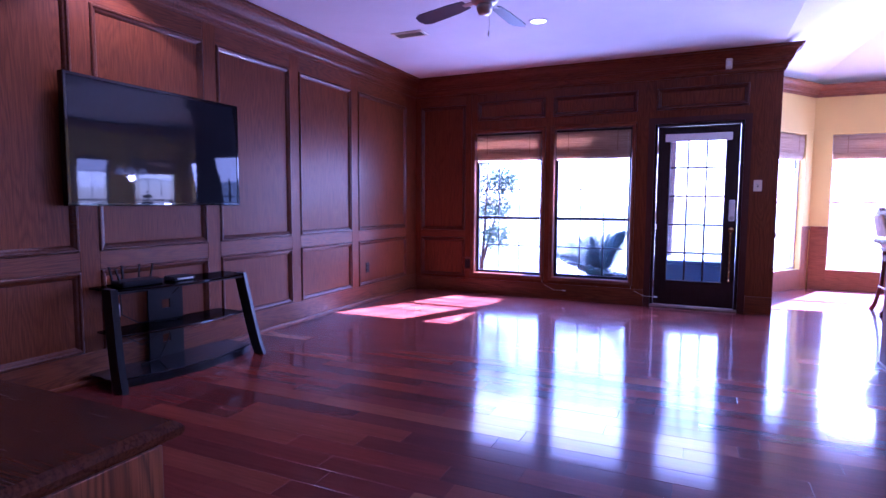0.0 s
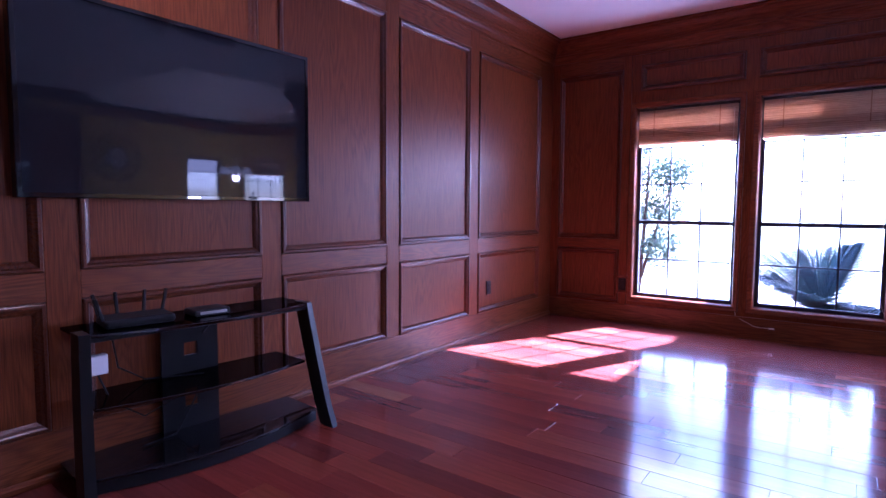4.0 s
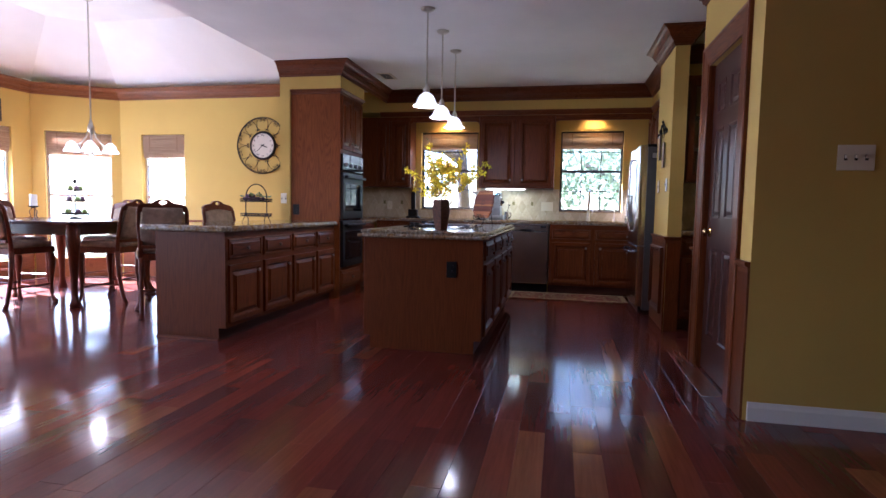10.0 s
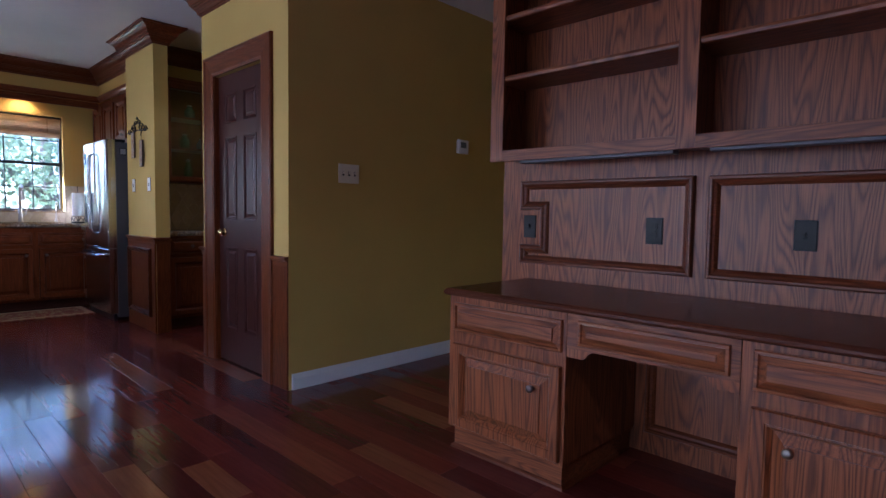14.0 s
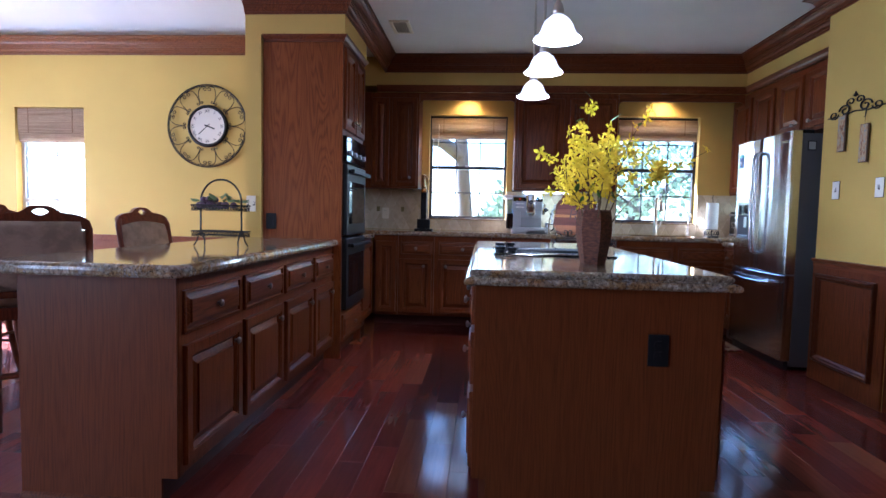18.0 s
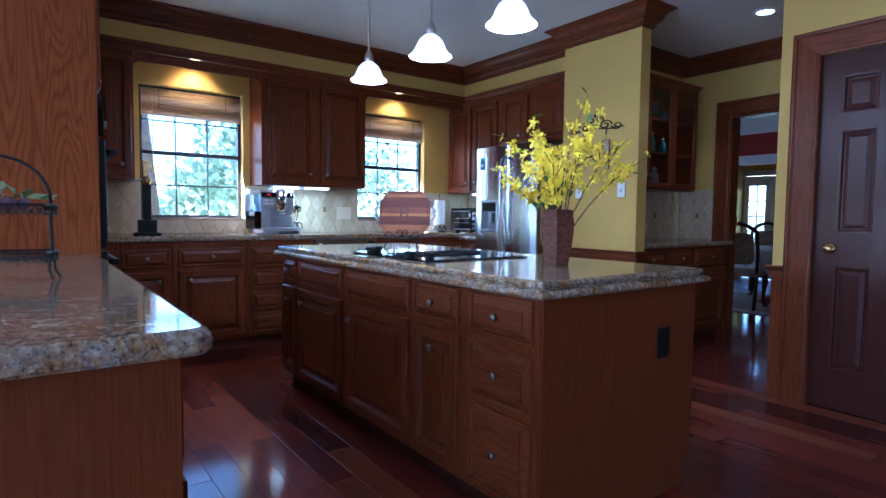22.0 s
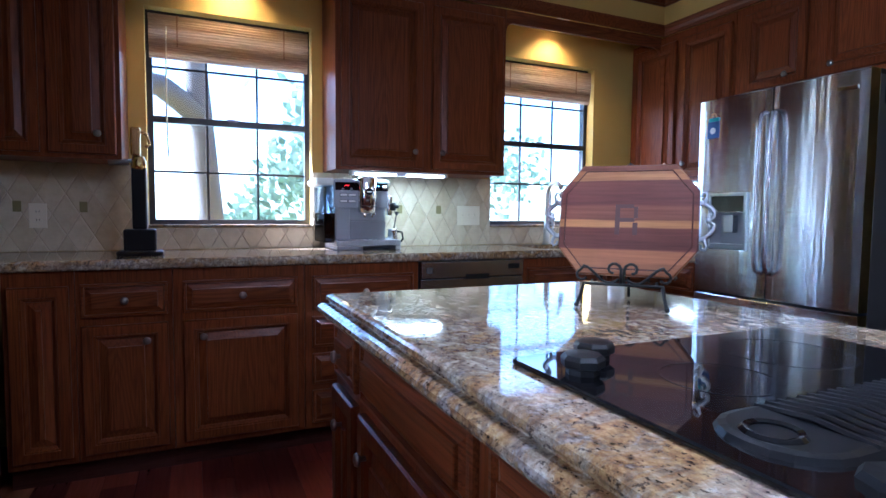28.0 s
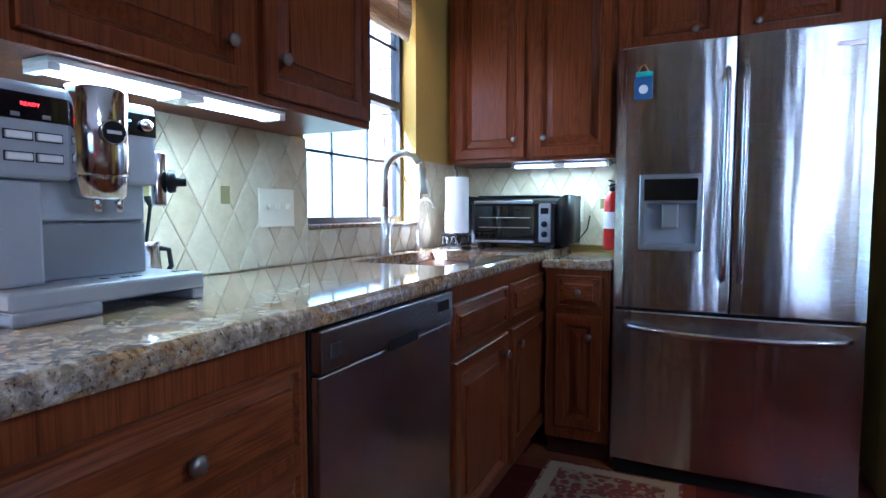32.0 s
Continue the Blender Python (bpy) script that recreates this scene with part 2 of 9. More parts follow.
M_GRANITE = granite()
M_BLACK = material("black_plastic", (0.012, 0.012, 0.013), 0.35)
M_BLACK.node_tree.nodes["Principled BSDF"].inputs["Specular IOR Level"].default_value = 0.15
M_BLACKGLOSS = material("black_glass", (0.006, 0.006, 0.007), 0.04)
M_SCREEN = material("tv_screen", (0.008, 0.009, 0.012), 0.025)
M_SCREEN.node_tree.nodes["Principled BSDF"].inputs["Specular IOR Level"].default_value = 0.25
M_IRON = material("black_iron", (0.02, 0.018, 0.016), 0.5, 0.6)
M_BRASS = material("brass", (0.62, 0.42, 0.16), 0.25, 1.0)
M_CHROME = material("chrome", (0.75, 0.75, 0.76), 0.12, 1.0)
M_NICKEL = material("brushed_nickel", (0.55, 0.52, 0.47), 0.3, 1.0)
M_KNOB = material("dark_nickel", (0.3, 0.27, 0.25), 0.32, 1.0)
M_PEWTER = material("pewter", (0.35, 0.36, 0.37), 0.35, 1.0)


def steel():
    m = material("brushed_steel", (0.6, 0.6, 0.605), 0.17, 1.0)
    v = coords(m, (1, 1, 140), rnd=False)
    s = noise_node(m, v, 3, 3)
    rough_from(m, s, 0.13, 0.19)
    n, l, b = nodes_of(m)
    big = noise_node(m, coords(m, (3.2, 3.2, 0.22), rnd=False), 3.4, 2)
    brush = noise_node(m, coords(m, (0.01, 0.01, 1), rnd=False), 900, 2)
    both = n.new("ShaderNodeMath")
    both.operation = "MULTIPLY_ADD"
    both.inputs[1].default_value = 0.09
    l.new(brush, both.inputs[0])
    l.new(big, both.inputs[2])
    bump(m, both.outputs[0], 0.42, 0.012)
    return m


M_STEEL = steel()
M_STEELB = material("dull_steel", (0.4, 0.4, 0.4), 0.27, 1.0)


def glass(name, tint=(1, 1, 1), gloss=0.08):
    m = bpy.data.materials.new(name)
    m.use_nodes = True
    n, l = m.node_tree.nodes, m.node_tree.links
    n.remove(n["Principled BSDF"])
    tr, gl, mx = n.new("ShaderNodeBsdfTransparent"), n.new("ShaderNodeBsdfGlossy"), n.new("ShaderNodeMixShader")
    tr.inputs[0].default_value = (*tint, 1)
    gl.inputs["Roughness"].default_value = 0.02
    mx.inputs[0].default_value = gloss
    l.new(tr.outputs[0], mx.inputs[1])
    l.new(gl.outputs[0], mx.inputs[2])
    l.new(mx.outputs[0], n["Material Output"].inputs[0])
    return m


M_GLASS = glass("tinted_window_glass", (0.54, 0.57, 0.58), 0.04)
M_CLEAR = glass("clear_glass", (0.94, 0.96, 0.97), 0.06)
M_SMOKE = glass("smoked_glass", (0.06, 0.06, 0.07), 0.12)


def emitter(name, color, strength):
    m = material(name, color, 0.5)
    b = m.node_tree.nodes["Principled BSDF"]
    b.inputs["Emission Color"].default_value = (*color, 1)
    b.inputs["Emission Strength"].default_value = strength
    return m


M_SHADE = emitter("lit_opal_glass", (0.94, 0.97, 1.0), 0.065)
M_TUBE = emitter("lit_fluorescent_tube", (0.92, 1.0, 0.95), 0.63)
M_CAN = emitter("lit_downlight", (0.8, 0.95, 1.0), 0.45)
M_LED = emitter("red_led", (1.0, 0.02, 0.02), 0.2)
M_BLUELED = emitter("blue_led", (0.2, 0.6, 1.0), 1.5)


# ---- mesh tools ----
def mesh_of(name, bm, smooth=False):
    me = bpy.data.meshes.new(name)
    bm.normal_update()
    bm.to_mesh(me)
    bm.free()
    if smooth:
        for p in me.polygons:
            p.use_smooth = True
    return me


def part(name, bm, mat, parent, label="", smooth=False):
    """Links a bmesh as one mesh object under a thing or a part."""
    ob = new(name, mesh_of(name, bm, smooth))
    ob.data.materials.append(mat)
    ob.parent = parent
    if label:
        ob["label"] = label
    return ob


def thing(name, label, category, at=(0, 0, 0), rz=0, group="", kind=""):
    """An Empty at the base of a thing, which parents its parts."""
    ob = new(name)
    ob.matrix_world = pose(*at, 0, 0, rz)
    ob.empty_display_size = 0.05
    return tagged(ob, label, category, group, kind)


def solid(name, bm, mat, label, category="", kind="", group="", at=None, rz=0, smooth=False):
    """A thing that is one mesh."""
    ob = new(name, mesh_of(name, bm, smooth))
    ob.data.materials.append(mat)
    if at:
        ob.matrix_world = pose(*at, 0, 0, rz)
    return tagged(ob, label, category, group, kind)


def add_box(bm, x0, x1, y0, y1, z0, z1, bevel=0.0):
    vs = [bm.verts.new(c) for c in ((x0, y0, z0), (x1, y0, z0), (x1, y1, z0), (x0, y1, z0), (x0, y0, z1), (x1, y0, z1), (x1, y1, z1), (x0, y1, z1))]
    fs = [bm.faces.new([vs[i] for i in f]) for f in ((0, 3, 2, 1), (4, 5, 6, 7), (0, 1, 5, 4), (1, 2, 6, 5), (2, 3, 7, 6), (3, 0, 4, 7))]
    if bevel:
        es = {e for f in fs for e in f.edges}
        bmesh.ops.bevel(bm, geom=list(es), offset=bevel, segments=2, affect="EDGES", profile=0.5)
    return bm


def box(x0, x1, y0, y1, z0, z1, bevel=0.0):
    return add_box(bmesh.new(), x0, x1, y0, y1, z0, z1, bevel)


def boxes(*rows, bevel=0.0):
    bm = bmesh.new()
    for r in rows:
        add_box(bm, *r, bevel=bevel)
    return bm


def add_lathe(bm, profile, at=(0, 0, 0), seg=20, cap=True):
    """Turns a profile of (radius, height) round the z axis."""
    rings = []
    for r, z in profile:
        rings.append([bm.verts.new((at[0] + r * math.cos(2 * math.pi * i / seg), at[1] + r * math.sin(2 * math.pi * i / seg), at[2] + z)) for i in range(seg)])
    for a, b in zip(rings, rings[1:]):
        for i in range(seg):
            j = (i + 1) % seg
            bm.faces.new((a[i], a[j], b[j], b[i]))
    if cap:
        bm.faces.new(list(reversed(rings[0])))
        bm.faces.new(rings[-1])
    return bm


def lathe(profile, at=(0, 0, 0), seg=20, cap=True):
    return add_lathe(bmesh.new(), profile, at, seg, cap)


def add_tube(bm, pts, r, seg=8, closed=False):
    """A round bar through points; r may be a list."""
    pts = [Vector(p) for p in pts]
    n = len(pts)
    rings = []
    ref = None
    for i, p in enumerate(pts):
        a = pts[i - 1] if (i or closed) else p
        b = pts[(i + 1) % n] if (i < n - 1 or closed) else p
        d = (b - a).normalized()
        if ref is None:
            ref = Vector((0, 0, 1)) if abs(d.z) < 0.9 else Vector((1, 0, 0))
        u = d.cross(ref).normalized()
        v = u.cross(d).normalized()
        ref = v
        rr = r[i] if isinstance(r, (list, tuple)) else r
        rings.append([bm.verts.new(p + (u * math.cos(2 * math.pi * k / seg) + v * math.sin(2 * math.pi * k / seg)) * rr) for k in range(seg)])
    pairs = list(zip(rings, rings[1:])) + ([(rings[-1], rings[0])] if closed else [])
    for a, b in pairs:
        for k in range(seg):
            j = (k + 1) % seg
            bm.faces.new((a[k], a[j], b[j], b[k]))
    if not closed:
        bm.faces.new(list(reversed(rings[0])))
        bm.faces.new(rings[-1])
    return bm


def tube(pts, r, seg=8, closed=False):
    return add_tube(bmesh.new(), pts, r, seg, closed)


def offset_path(path, d, closed):
    """The path moved d to its left, with mitred corners."""
    n, out = len(path), []
    for i in range(n):
        p = Vector(path[i])
        a = (p - Vector(path[i - 1])).normalized() if (i or closed) else None
        b = (Vector(path[(i + 1) % n]) - p).normalized() if (i < n - 1 or closed) else None
        if a is None:
            m = Vector((-b.y, b.x))
        elif b is None:
            m = Vector((-a.y, a.x))
        else:
            na, nb = Vector((-a.y, a.x)), Vector((-b.y, b.x))
            m = na + nb
            m = m / max(0.2, m.dot(na))
        out.append(p + m * d)
    return out


def add_sweep(bm, path, profile, closed=False):
    """Sweeps a profile of (distance to the left of the path, height) along a plan path."""
    rings = [[bm.verts.new((p.x, p.y, z)) for p in offset_path(path, d, closed)] for d, z in profile]
    n = len(path)
    for a, b in zip(rings, rings[1:] + rings[:1]):
        for i in range(n if closed else n - 1):
            j = (i + 1) % n
            bm.faces.new((a[i], a[j], b[j], b[i]))
    if not closed:
        bm.faces.new([r[0] for r in rings])
        bm.faces.new([r[-1] for r in reversed(rings)])
    bmesh.ops.recalc_face_normals(bm, faces=bm.faces)
    return bm


def sweep(path, profile, closed=False):
    return add_sweep(bmesh.new(), path, profile, closed)


def slab(poly, profile):
    """A slab over a plan polygon (anticlockwise); profile of (inset, height) from bottom to top."""
    bm = bmesh.new()
    rings = [[bm.verts.new((p.x, p.y, z)) for p in offset_path(poly, d, True)] for d, z in profile]
    n = len(poly)
    for a, b in zip(rings, rings[1:]):
        for i in range(n):
            j = (i + 1) % n
            bm.faces.new((a[i], a[j], b[j], b[i]))
    bm.faces.new(list(reversed(rings[0])))
    bm.faces.new(rings[-1])
    return bm


def add_wall(bm, p, q, thick, z0, z1, holes=()):
    """A wall whose room face runs from p to q in plan, with its thickness to the right of that line. Holes: along, along, height, height."""
    p, q = Vector(p), Vector(q)
    u = (q - p).normalized()
    w = Vector((u.y, -u.x))
    ss = sorted({0.0, (q - p).length, *(h[0] for h in holes), *(h[1] for h in holes)})
    zs = sorted({z0, z1, *(h[2] for h in holes), *(h[3] for h in holes)})

    def full(i, j):
        if not (0 <= i < len(ss) - 1 and 0 <= j < len(zs) - 1):
            return False
        s, z = (ss[i] + ss[i + 1]) / 2, (zs[j] + zs[j + 1]) / 2
        return not any(h[0] < s < h[1] and h[2] < z < h[3] for h in holes)

    memo = {}

    def vert(i, j, k):
        if (i, j, k) not in memo:
            c = p + u * ss[i] + w * (thick * k)
            memo[i, j, k] = bm.verts.new((c.x, c.y, zs[j]))
        return memo[i, j, k]

    for i in range(len(ss) - 1):
        for j in range(len(zs) - 1):
            if not full(i, j):
                continue
            bm.faces.new((vert(i, j, 0), vert(i, j + 1, 0), vert(i + 1, j + 1, 0), vert(i + 1, j, 0)))
            bm.faces.new((vert(i, j, 1), vert(i + 1, j, 1), vert(i + 1, j + 1, 1), vert(i, j + 1, 1)))
            if not full(i - 1, j):
                bm.faces.new((vert(i, j, 0), vert(i, j, 1), vert(i, j + 1, 1), vert(i, j + 1, 0)))
            if not full(i + 1, j):
                bm.faces.new((vert(i + 1, j, 0), vert(i + 1, j + 1, 0), vert(i + 1, j + 1, 1), vert(i + 1, j, 1)))
            if not full(i, j - 1):
                bm.faces.new((vert(i, j, 0), vert(i + 1, j, 0), vert(i + 1, j, 1), vert(i, j, 1)))
            if not full(i, j + 1):
                bm.faces.new((vert(i, j + 1, 0), vert(i, j + 1, 1), vert(i + 1, j + 1, 1), vert(i + 1, j + 1, 0)))
    bmesh.ops.recalc_face_normals(bm, faces=bm.faces)
    return bm


def structure(name, bm, mat, label, smooth=False):
    return solid(name, bm, mat, label, kind="structure", smooth=smooth)


# ---- the plan ----
XT, YW, XE, H = -3.44, 6.60, 0.72, 2.72        # television wall, window wall, its free end, ceiling
XK, YK = 5.375, 0.25                            # kitchen window wall, refrigerator wall
XC, YA, YR = 4.46, 9.0, 4.95                    # nook: clock wall, far wall, edge of the raised ceiling
XS = 2.69                                         # free end of the wall beside the refrigerator
XP, XQ = 0.46, 1.71                              # hall and passage corners of the pantry
YP, YD = 0.745, -0.01                            # pantry front, wall behind the desk
W1, W2, WZ = (-2.58, -1.735), (-1.575, -0.71), (0.265, 2.005)
DOOR = (-0.47, 0.40, 2.01)
DD = (1.94, 2.845, 2.11)
WT = 0.945                                        # top of the wall worktop
K1, K2, KZ = (2.915, 3.76), (0.90, 1.745), (1.075, 2.195)
T = 0.14

# ---- walls ----
structure("wall_north", add_wall(bmesh.new(), (XT, YW), (XE, YW), -T, 0, H, [
    (W1[0] - XT, W1[1] - XT, *WZ), (W2[0] - XT, W2[1] - XT, *WZ), (DOOR[0] - XT, DOOR[1] - XT, 0, DOOR[2])]), M_OAK,
    "stained oak wall with two windows and a glazed door")
structure("wall_west", add_wall(bmesh.new(), (XT, -3.2), (XT, YW + T), -T, 0, H), M_OAK, "stained oak panelled wall behind the television")
structure("wall_desk", add_wall(bmesh.new(), (XT, YD), (-0.605, YD), T, 0, H), M_DESK, "stained oak wall behind the built-in desk")
structure("wall_hall", add_wall(bmesh.new(), (-0.605, YD - T - 0.002), (-0.605, -3.2), T, 0, H), M_YELLOW, "mustard painted hall wall")
structure("wall_end", add_wall(bmesh.new(), (XT, -3.2), (XP, -3.2), T, 0, H), M_YELLOW, "mustard painted wall closing the hall")
structure("wall_pantry_side", add_wall(bmesh.new(), (XP, -3.2), (XP, YP - T), T, 0, H), M_YELLOW, "mustard painted wall with a switch plate")
PD = (0.785, 1.495, 2.085)
structure("wall_pantry", add_wall(bmesh.new(), (XP, YP), (XQ, YP), T, 0, H, [(PD[0] - XP, PD[1] - XP, 0, PD[2])]), M_YELLOW, "mustard painted wall round the pantry door")
structure("wall_pantry_passage", add_wall(bmesh.new(), (XQ, YP - T), (XQ, -0.95), T, 0, H), M_YELLOW, "mustard painted passage wall")
structure("wall_dining_door", add_wall(bmesh.new(), (XQ, -0.95), (3.5, -0.95), T, 0, H, [(DD[0] - XQ, DD[1] - XQ, 0, DD[2])]), M_YELLOW, "mustard painted wall with the dining room doorway")
structure("wall_stub", add_wall(bmesh.new(), (XS, 0.765), (3.44, 0.765), 0.12, 0, H), M_YELLOW, "mustard painted wall stub beside the refrigerator")
structure("wall_fridge_side", add_wall(bmesh.new(), (3.44, -0.95), (3.44, 0.643), -0.08, 0, H), M_YELLOW, "mustard painted wall beside the refrigerator")
structure("wall_south", add_wall(bmesh.new(), (3.46, YK), (XK, YK), T, 0, H), M_YELLOW, "mustard painted kitchen wall behind the refrigerator")
structure("wall_east", add_wall(bmesh.new(), (XK, YK - T), (XK, YR), T, 0, H, [(K1[0] - YK + T, K1[1] - YK + T, *KZ), (K2[0] - YK + T, K2[1] - YK + T, *KZ)]), M_YELLOW,
          "mustard painted kitchen wall with two windows")
structure("wall_tower", add_wall(bmesh.new(), (3.36, YR), (XK + T, YR), 0.12, 0, H), M_YELLOW, "mustard painted wall behind the oven cabinet")
BAY = [(XE, YW + T), (XE, 8.1), (1.37, YA), (3.83, YA), (XC, 8.1), (XC, YR)]
NZ = (0.27, 2.075)


def bay_wall(name, i, holes, label):
    return structure(name, add_wall(bmesh.new(), BAY[i], BAY[i + 1], -T, 0, H, holes), M_YELLOW, label)


bay_wall("wall_bay_side", 0, [], "mustard painted side wall of the breakfast bay")
bay_wall("wall_bay_left", 1, [(0.12, 0.94, *NZ)], "angled mustard bay wall with a window")
bay_wall("wall_bay_far", 2, [(0.22, 2.18, *NZ)], "mustard painted bay wall with a wide window")
bay_wall("wall_bay_right", 3, [(0.16, 0.98, *NZ)], "angled mustard bay wall with a window")
bay_wall("wall_clock", 4, [(0.35, 1.06, *NZ)], "mustard painted wall with a window and a clock")

# dining room beyond the passage, and the room behind it
structure("wall_dining_west", add_wall(bmesh.new(), (0.65, -1.1), (0.65, -4.6), -T, 0, H), M_RED, "red painted dining room wall")
structure("wall_parlour_west", add_wall(bmesh.new(), (0.65, -4.6), (0.65, -6.75), -T, 0, H), M_YELLOW, "mustard painted hall wall")
structure("wall_dining_east", add_wall(bmesh.new(), (5.4, -4.6), (5.4, -1.1), T, 0, H), M_RED, "red painted dining room wall")
structure("wall_parlour_east", add_wall(bmesh.new(), (5.4, -6.75), (5.4, -4.6), T, 0, H), M_YELLOW, "mustard painted hall wall")
structure("wall_dining_north", add_wall(bmesh.new(), (3.5, -0.952), (5.4, -0.952), T, 0, H), M_YELLOW, "painted dining room wall")
structure("wall_dining_far", add_wall(bmesh.new(), (0.65, -4.6), (5.4, -4.6), T, 0, H, [(1.9, 4.3, 0, 1.98)]), M_RED, "red painted wall over a wide opening")
structure("wall_parlour_far", add_wall(bmesh.new(), (0.65, -6.6), (5.4, -6.6), T, 0, H, [(3.77, 4.73, 0.0, 1.95)]), M_YELLOW, "mustard wall with white glazed double doors")

# ---- ceilings ----
cb = boxes((XT - T, XE - 0.03, -3.4, YW + T, H, H + 0.1), (XE - 0.03, XK + T, -8.4, YR, H, H + 0.1))
structure("ceiling", cb, M_CEIL, "smooth white ceiling")
RIM = [(XE - 0.03, YR), (XC + 0.1, YR), (XC + 0.1, 8.2), (3.93, YA + 0.1), (1.27, YA + 0.1), (XE - 0.03, 8.2)]
TOP = [(1.75, 5.95), (3.45, 5.95), (3.45, 7.55), (3.15, 7.95), (2.05, 7.95), (1.75, 7.55)]
tb = bmesh.new()
lo = [tb.verts.new((*p, H)) for p in RIM]
hi = [tb.verts.new((*p, 3.34)) for p in TOP]
for i in range(6):
    j = (i + 1) % 6
    tb.faces.new((lo[i], lo[j], hi[j], hi[i]))
tb.faces.new(hi)
lo2 = [tb.verts.new((*p, H + 0.1)) for p in RIM]
hi2 = [tb.verts.new((*p, 3.44)) for p in TOP]
for i in range(6):
    j = (i + 1) % 6
    tb.faces.new((lo2[j], lo2[i], hi2[i], hi2[j]))
tb.faces.new(list(reversed(hi2)))
structure("ceiling_nook", tb, M_CEIL, "raised white tray ceiling over the breakfast nook")

# ---- floor base ----
structure("floor", boxes((XT - T, 5.6, -8.4, 9.2, -0.12, -0.012)), M_GROUT_FLOOR, "polished red cherry plank floor")


# ---- joinery: rings, panels, doors, windows ----
def add_ring(bm, s0, s1, z0, z1, profile, f, cap=False):
    """A mitred frame from profile rows of (inset, height); f maps (along, up, out) to a place."""
    rings = [[bm.verts.new(f(s, z, d)) for s, z in ((s0 + i, z0 + i), (s1 - i, z0 + i), (s1 - i, z1 - i), (s0 + i, z1 - i))] for i, d in profile]
    for a, b in zip(rings, rings[1:]):
        for k in range(4):
            j = (k + 1) % 4
            bm.faces.new((a[k], a[j], b[j], b[k]))
    if cap:
        bm.faces.new(rings[-1])
    return bm


def front(s, z, d):
    return (s, -d, z)


MOULD = [(0.0, 0.0), (0.002, 0.02), (0.008, 0.026), (0.018, 0.026), (0.024, 0.018), (0.034, 0.014), (0.042, 0.006), (0.046, 0.0)]
FRAME = [(0.0, 0.0), (0.0, 0.016), (0.004, 0.022), (0.04, 0.022), (0.042, 0.018), (0.047, 0.019), (0.052, 0.013), (0.058, 0.006), (0.06, 0.001)]
FIELD = [(0.05, 0.0005), (0.063, 0.001), (0.092, 0.0135), (0.0925, 0.0195), (0.096, 0.0205)]
DRAWER = [(0.0, 0.0), (0.0, 0.011), (0.003, 0.015), (0.012, 0.016), (0.015, 0.006), (0.037, 0.016), (0.0375, 0.0225), (0.041, 0.0235)]
shared = {}


def knob(parent, s, z, y=-0.02, mat=None, r=0.016):
    key = ("knob", r, (mat or M_KNOB).name)
    if key not in shared:
        bm = lathe([(0.4 * r, 0.0), (0.35 * r, 0.4 * r), (0.4 * r, 0.8 * r), (0.95 * r, 1.05 * r), (r, 1.3 * r), (0.85 * r, 1.6 * r), (0.4 * r, 1.75 * r), (0.02 * r, 1.78 * r)], seg=14)
        bmesh.ops.rotate(bm, verts=bm.verts, cent=(0, 0, 0), matrix=Matrix.Rotation(radians(90), 3, "X"))
        shared[key] = mesh_of("knob", bm, True)
        shared[key].materials.append(mat or M_KNOB)
    ob = new("knob", shared[key])
    ob.parent = parent
    ob.location = (s, y, z)
    ob["label"] = "small round dark nickel knob"
    return ob


def panel_door(parent, s0, s1, z0, z1, mat, mat_x, knob_at=None, name="door", frame_w=1.0, y=0.0):
    bm = add_ring(bmesh.new(), s0, s1, z0, z1, [(i * frame_w, d) for i, d in FRAME], lambda s, z, d: (s, y - d, z))
    d = part(name, bm, mat, parent)
    bm = add_ring(bmesh.new(), s0, s1, z0, z1, [(i * frame_w, q) for i, q in FIELD], lambda s, z, q: (s, y - q, z), True)
    part("panel", bm, mat, d)
    if knob_at:
        knob(d, *knob_at, y=y - 0.02)
    return d


def drawer_front(parent, s0, s1, z0, z1, mat, knob_at="mid", y=0.0):
    d = part("drawer", add_ring(bmesh.new(), s0, s1, z0, z1, DRAWER, lambda s, z, q: (s, y - q, z), True), mat, parent)
    if knob_at == "mid":
        knob_at = ((s0 + s1) / 2, (z0 + z1) / 2)
    if knob_at:
        knob(d, *knob_at, y=y - 0.02)
    return d


def cabinet(name, label, at, rz, w, d, z0, z1, fronts, mats, toe=0.1, group="", category="cabinet"):
    """A cabinet whose face looks to local -y, from x = 0 to w. Fronts: (kind, s0, s1, z0, z1, knob)."""
    up, across = mats
    c = thing(name, label, category, at, rz, group)
    part("body", box(0.001, w - 0.001, 0, d, z0 + toe, z1, 0.002), up, c)
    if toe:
        # set-back board, darker than the cabinet face
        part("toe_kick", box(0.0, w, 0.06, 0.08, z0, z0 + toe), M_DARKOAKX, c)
    for kind, s0, s1, a, b, k in fronts:
        if kind == "door":
            panel_door(c, s0, s1, a, b, up, across, k)
        else:
            drawer_front(c, s0, s1, a, b, across, k)
    return c


